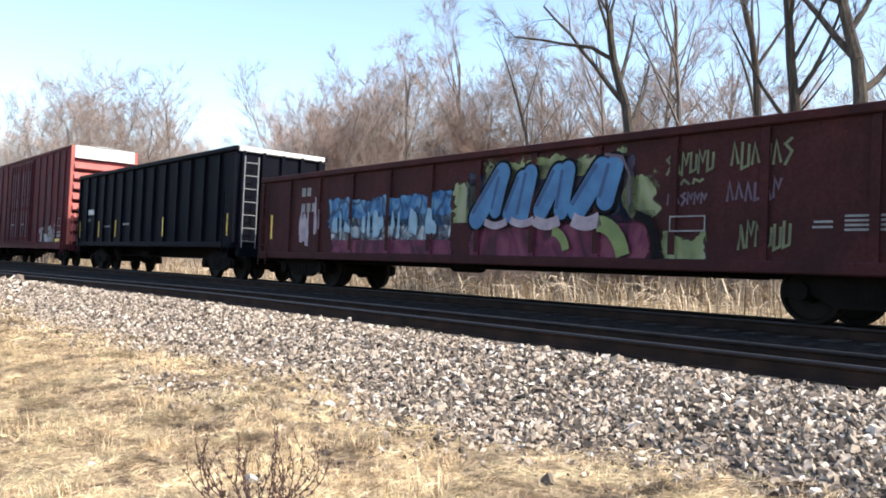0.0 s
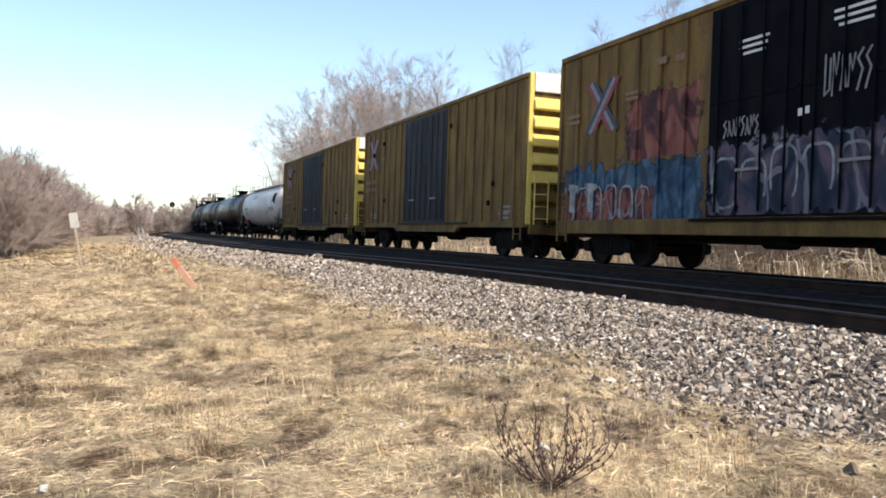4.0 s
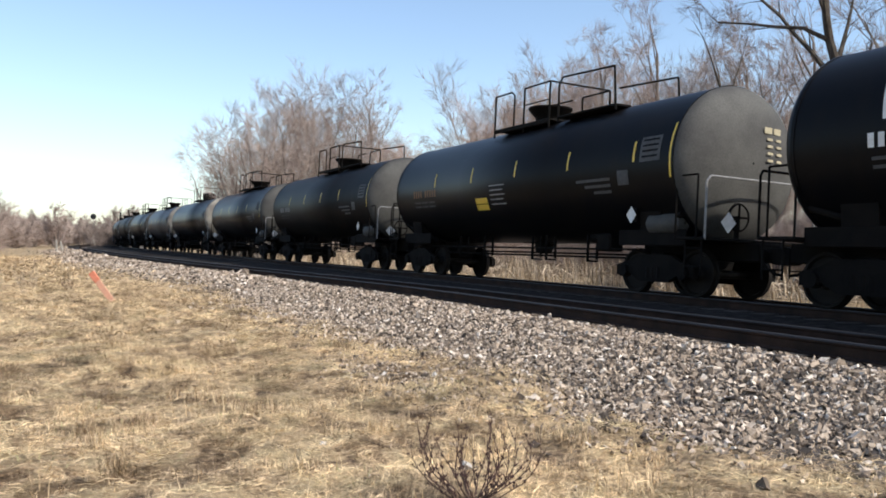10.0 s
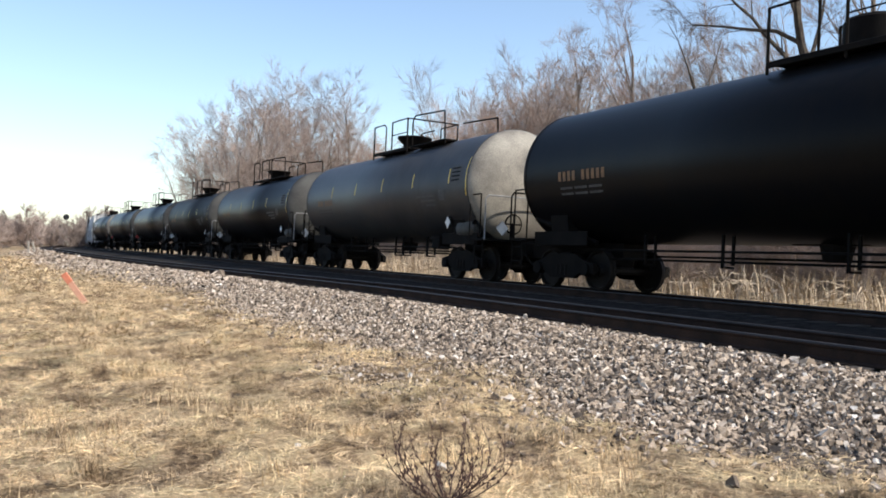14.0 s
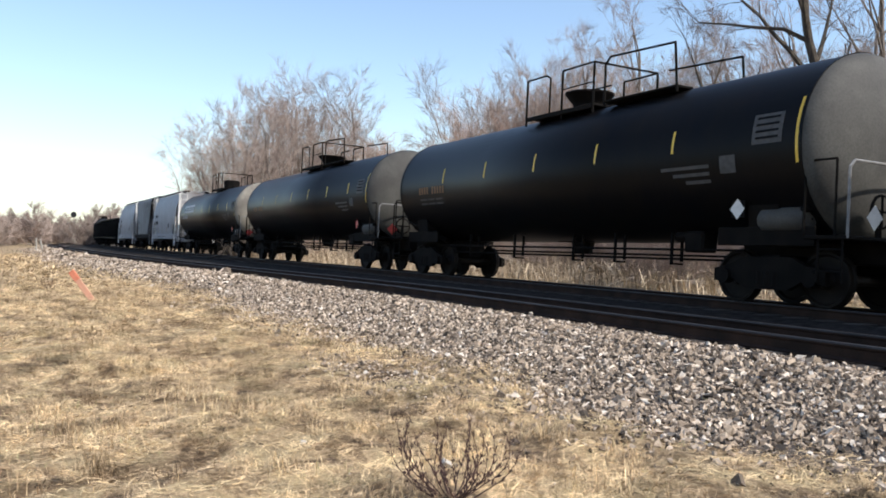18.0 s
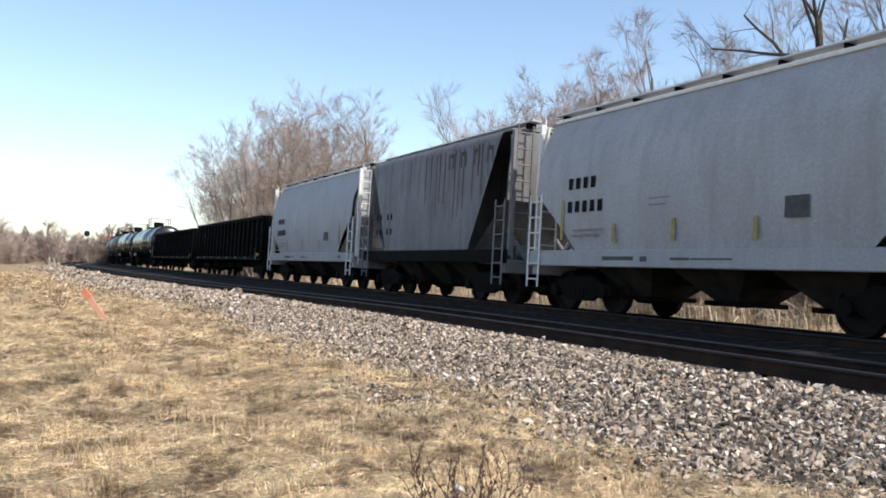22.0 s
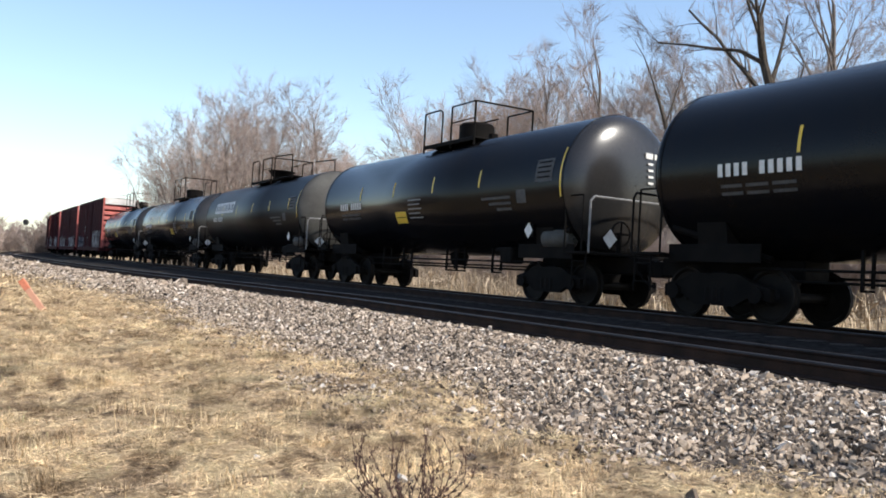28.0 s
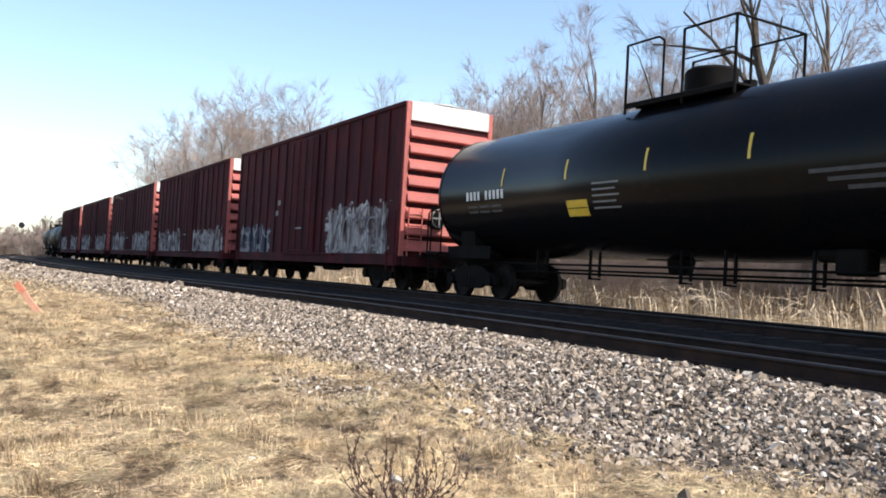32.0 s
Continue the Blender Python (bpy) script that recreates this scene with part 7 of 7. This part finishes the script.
        for x0, x1, z in ((0.98, 1.75, 4.38), (-1.32, -0.45, 4.42)):
            bars_on_side(c, 1.556, [(x0, x1, z, z + 0.05), (x0 + 0.05, x1, z - 0.12, z - 0.07), (x0 + 0.1, x1 - 0.1, z - 0.24, z - 0.19)], "white")
        bars_on_side(c, 1.556, [(0.0, 0.09, 2.85, 2.98), (0.16, 0.25, 2.83, 2.96)], "white")
        scrawl(c, 1.57, -1.25, 3.05, 0.95, 0.75, "mark_grey", 60, 6)
        scrawl(c, 1.57, 1.15, 2.6, 0.95, 0.4, "mark_grey", 61, 8)
        return c
    c = box_car(L, 5.38, 0.76, 1.5, "yellow", "yellow_end", 23, ((-0.265, 0.0), (0.005, 0.285)), "worndoor", lab, 7, True, True, 1.75)
    bars_on_side(c, 1.532, [(7.0, 7.5, 4.0, 4.05), (7.0, 7.5, 3.87, 3.92), (5.0, 5.5, 3.9, 3.96), (5.0, 5.5, 3.78, 3.83)] + [(7.7 - 0.2 * k, 7.82 - 0.2 * k, z, z + 0.16) for k in range(8) if k != 4 for z in (2.9, 2.55)], "mark_brown")
    cross_emblem(c, 1.53, 6.75, 4.2, 0.5, 0.66)
    for x, z in ((6.6, 4.1), (5.2, 4.5), (-2.6, 4.4), (-6.2, 2.2), (2.1 - 8, 1.6), (4.9, 2.0)):
        part("side_bracket", Shape().box(x - 0.06, x + 0.06, 1.53, 1.6, z, z + 0.16, 0.01), "steel", c)
    return c


def red_box(L, k):
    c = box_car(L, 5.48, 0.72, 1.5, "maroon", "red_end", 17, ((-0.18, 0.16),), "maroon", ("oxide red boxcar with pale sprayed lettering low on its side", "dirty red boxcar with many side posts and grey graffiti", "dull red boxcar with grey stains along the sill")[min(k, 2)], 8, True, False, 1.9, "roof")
    y = 1.535
    posts = post_lines((L - 1.9) / 2, 17)
    if k == 0:
        mural(c, "mural_chalk", (-7.3, -2.2), (0.85, 2.75), 1.4715, CHALK, line=(0.09, 0.08, 0.09), posts=posts, scale=1.7, line_w=0.04, soft=0.26)
        mural(c, "mural_soot", (3.3, 7.5), (0.85, 2.3), 1.4715, NIGHT, line=(0.3, 0.3, 0.3), posts=posts, scale=1.8, line_w=0.06, soft=0.2)
        loops(c, y, -6.6, -3.0, 1.05, 2.2, 4, "mark_grey", 73, 0.06)
        bars_on_side(c, y, [(0.2, 0.8, 4.35, 4.5), (0.15, 0.6, 4.15, 4.25), (2.2, 2.5, 2.9, 3.1), (0.3, 0.6, 3.05, 3.3), (0.7, 1.0, 2.6, 2.8), (2.4, 2.7, 2.5, 2.7)], "mark_grey")
    else:
        mural(c, "mural_chalk_%d" % k, (-7.4, 7.4), (0.85, 2.3 + 0.1 * k), 1.4715, CHALK, line=(0.06, 0.05, 0.06), posts=posts, scale=1.1 + 0.2 * k, line_w=0.05, soft=0.34)
        loops(c, y, -6.2, -2.6, 1.0, 1.9, 4, "spray_grey", 80 + k)
    return c


def pale_hopper(L, top, label, seed):
    c = covered_hopper(L, top, 1.0, "hopper_grey", label)
    f = (L - 1.7) / 2
    for row, n, z in ((0, 4, 2.72), (1, 5, 2.2)):
        for k in range(n):
            x = f - 1.45 - 0.27 * k
            q = Shape().box(x, x + 0.15, 1.525, 1.529, z, z + 0.25)
            part("number_bar", q, "mark_black", c)
    bars_on_side(c, 1.515, [(f - 2.6, f - 1.5, 1.78, 1.82), (f - 2.4, f - 1.5, 1.66, 1.70), (f - 4.6, f - 4.0, 2.35, 2.38), (f - 4.5, f - 4.0, 2.22, 2.25)], "mark_grey")
    part("data_panel", Shape().box(-f + 2.6, -f + 3.05, 1.53, 1.536, 1.85, 2.2), "mark_dim", c, "dark grey stencilled data box")
    for x, z0, z1 in ((f - 1.15, 1.6, 2.5), (f - 3.0, 1.5, 1.9), (0.4, 1.5, 1.95), (-f + 3.6, 1.5, 1.9), (-f + 1.2, 1.6, 2.6)):
        part("reflector", Shape().box(x, x + 0.09, 1.522, 1.526, z0, z1), "strip_dull", c)
    bars_on_side(c, 1.503, [(f - 3.6, f - 2.6, 1.14, 1.22), (f - 4.0, f - 3.8, 1.12, 1.22), (0.0, 0.5, 1.15, 1.2), (-f + 1.0, -f + 1.25, 1.14, 1.24), (f - 6.2, f - 5.2, 1.16, 1.19)], "mark_dim")
    return c


def dim_hopper(L):
    c = covered_hopper(L, 4.62, 1.05, "hopper_dim", "weathered grey hopper with rust streaks and dark letter shapes", False, 0)
    f = (L - 1.7) / 2
    for k in range(4):
        x = -f + 0.55 + k * 0.75
        q = Shape()
        q.extrude([(x, 3.75), (x + 0.10, 3.75), (x + 0.10, 4.2), (x, 4.2)], 1.485, 1.488)
        q.extrude([(x + 0.26, 3.75), (x + 0.36, 3.75), (x + 0.36, 4.2), (x + 0.26, 4.2)], 1.485, 1.488)
        q.extrude([(x + 0.08, 4.08), (x + 0.28, 4.08), (x + 0.28, 4.2), (x + 0.08, 4.2)], 1.489, 1.491)
        part("brand_block", q, "mark_dim", c, "dark grey company emblem shape")
    bars_on_side(c, 1.485, [(f - 0.95 - d, f - 0.82 - d, z, z + 0.2) for d in (0, 0.3, 0.9, 1.2) for z in (1.95, 2.45)], "mark_black")
    rnd = random.Random(8)
    for k in range(16):
        x = rnd.uniform(-4, 4)
        h = rnd.uniform(0.5, 2.0)
        part("rust_streak", Shape().extrude([(x, 4.3), (x + 0.05, 4.3), (x + 0.035, 4.3 - h), (x + 0.01, 4.3 - h)], 1.485 + 0.0004 * k, 1.487 + 0.0004 * k), "rust_dim", c)
    return c


def dark_gondola(L, k):
    c = gondola(L, 3.35 - 0.1 * k, 1.05, "gondola_black", 19, "long black mill gondola with close side posts and yellow reflectors", post_w=0.07, bulge=0.12)
    f = (L - 1.7) / 2
    for j in range(8):
        x = -f + 1 + (2 * f - 2) * j / 7
        part("reflector", Shape().box(x - 0.10, x + 0.10, 1.563, 1.567, 1.08, 1.16), "strip_dull", c)
    part("reflector", Shape().box(-f + 0.4, -f + 0.9, 1.563, 1.567, 1.22, 1.36), "reflector", c)
    part("painted_square", ribbon_2d(Shape(), [(-f + 1.6, 1.25), (-f + 1.6, 1.6), (-f + 1.95, 1.6), (-f + 1.95, 1.25), (-f + 1.6, 1.25)], 0.03, 1.424), "mark_dim", c)
    bars_on_side(c, 1.425, [(f - 1.5 - 0.32 * q, f - 1.34 - 0.32 * q, 2.5, 2.66) for q in range(4)] + [(f - 1.6 - 0.3 * q, f - 1.46 - 0.3 * q, 2.1, 2.24) for q in range(4)], "mark_dim")
    return c


def tank(**kw):
    return lambda L: tank_car(L, **kw)


FRONT = -5.2
CONSIST = [
    (14.34, brown_gondola),
    (30.97, black_hopper),
    (50.20, red_box_long),
    (69.35, lambda L: yellow_box(L, 0)),
    (87.70, lambda L: yellow_box(L, 1)),
    (107.8, lambda L: yellow_box(L, 2)),
    (126.56, tank(shell="white_tank", head_near="white_tank", R=1.60, zc=2.66, marks="mark_grey", strips=0, walkway="long", hat=False, placard="placard_red", art=True, label="stained white tank car with a railed walkway along its top")),
    (146.07, tank(R=1.60, zc=2.66, brand=1, patch=None, strips=8, placard="placard_red", label="long glossy black tank car with white emblem shapes")),
    (162.04, tank(patch="reflector", marks="mark_brown", strips=6, end_marks="mark_pale", label="black tank car with a square yellow patch")),
    (177.76, tank(shell="sooty", marks="mark_grey", strips=6, label="sooty black tank car with a flared manway")),
    (193.41, tank(shell="black", marks="mark_brown", strips=5, end_marks="mark_pale", label="dull black tank car with faded orange numbers")),
    (210.56, tank(head_near="head_pale", marks="mark_brown", strips=0, hat=False, label="black tank car with a pale domed end, sunlight in its colour")),
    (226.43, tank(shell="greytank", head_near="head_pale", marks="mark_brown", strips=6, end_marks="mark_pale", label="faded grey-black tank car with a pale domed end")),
    (242.18, tank(marks="mark_brown", strips=5, end_marks="mark_pale", label="black tank car with faded orange marks")),
    (257.83, tank(shell="sooty", marks="mark_brown", end_marks="mark_pale", label="dusty black tank car with faded marks")),
    (275.47, tank(marks="mark_brown", end_marks="mark_pale", label="black tank car with short yellow reflectors")),
    (294.42, tank(R=1.60, zc=2.66, marks="mark_brown", end_marks="mark_pale", strips=7, placard="placard_red", label="long black tank car with a flared manway and red placard")),
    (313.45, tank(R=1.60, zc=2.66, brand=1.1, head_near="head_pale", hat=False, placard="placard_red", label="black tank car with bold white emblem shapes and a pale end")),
    (325.48, lambda L: pale_hopper(L, 4.55, "light grey covered hopper with rounded sides and white ladders", 1)),
    (336.45, dim_hopper),
    (349.38, lambda L: pale_hopper(L, 4.66, "light grey covered hopper with a white end frame", 2)),
    (368.83, lambda L: dark_gondola(L, 0)),
    (389.76, lambda L: dark_gondola(L, 1)),
    (406.53, tank(hat=False, patch="reflector", shell="gloss", head_near="head_gloss", label="glossy black tank car with clean white numbers")),
    (422.29, tank(hat=False, patch="reflector", shell="gloss", head_near="head_gloss", label="glossy black tank car with a yellow patch and white placard")),
    (438.15, tank(brand=1.02, label="black tank car with white emblem shapes on its far end")),
    (455.05, tank(hat=False, patch="reflector", patch_x=-1.95, tall_rail=True, shell="gloss", head_near="head_gloss", label="shiny black tank car with a square yellow patch")),
    (471.75, tank(hat=False, patch="reflector", patch_x=1.15, tall_rail=True, shell="gloss", head_near="head_gloss", label="shiny black tank car next to the red boxcars")),
    (489.38, lambda L: red_box(L, 0)),
    (506.40, lambda L: red_box(L, 1)),
    (523.90, lambda L: red_box(L, 2)),
    (541.50, lambda L: red_box(L, 3)),
    (558.23, lambda L: red_box(L, 4)),
    (573.50, tank(shell="sooty", label="black tank car far back in the train")),
    (589.50, tank(shell="sooty", label="black tank car at the bend of the line")),
]


def build_train():
    cars, front = [], FRONT
    for back, build in CONSIST:
        L = back - front
        cars.append((build(L), (front + back) / 2, L / 2 - 2.5))
        front = back
    return cars


def car_pose(s, reach):
    """A car's pose from the places of its two trucks."""
    x0, y0, _ = on_track(s - reach)
    x1, y1, _ = on_track(s + reach)
    a = math.atan2(y1 - y0, x1 - x0)
    return Matrix.Translation(((x0 + x1) / 2, (y0 + y1) / 2, -0.0296)) @ Matrix.Rotation(a, 4, "Z") @ Matrix.Rotation(LEAN, 4, "X")


def motions():
    """Every car rolls along the line at one speed."""
    for car, s, reach in train:
        rows = []
        for k in range(33):
            rows.append((float(k), car_pose(s - SPEED * k - 1.1 * max(0.0, 1 - k / 2), reach)))
        walk(car, rows)


build_ground()
bed = build_track()
build_reeds()
build_trees()
build_small()
build_grass()
train = build_train()
build_stones(bed)
motions()
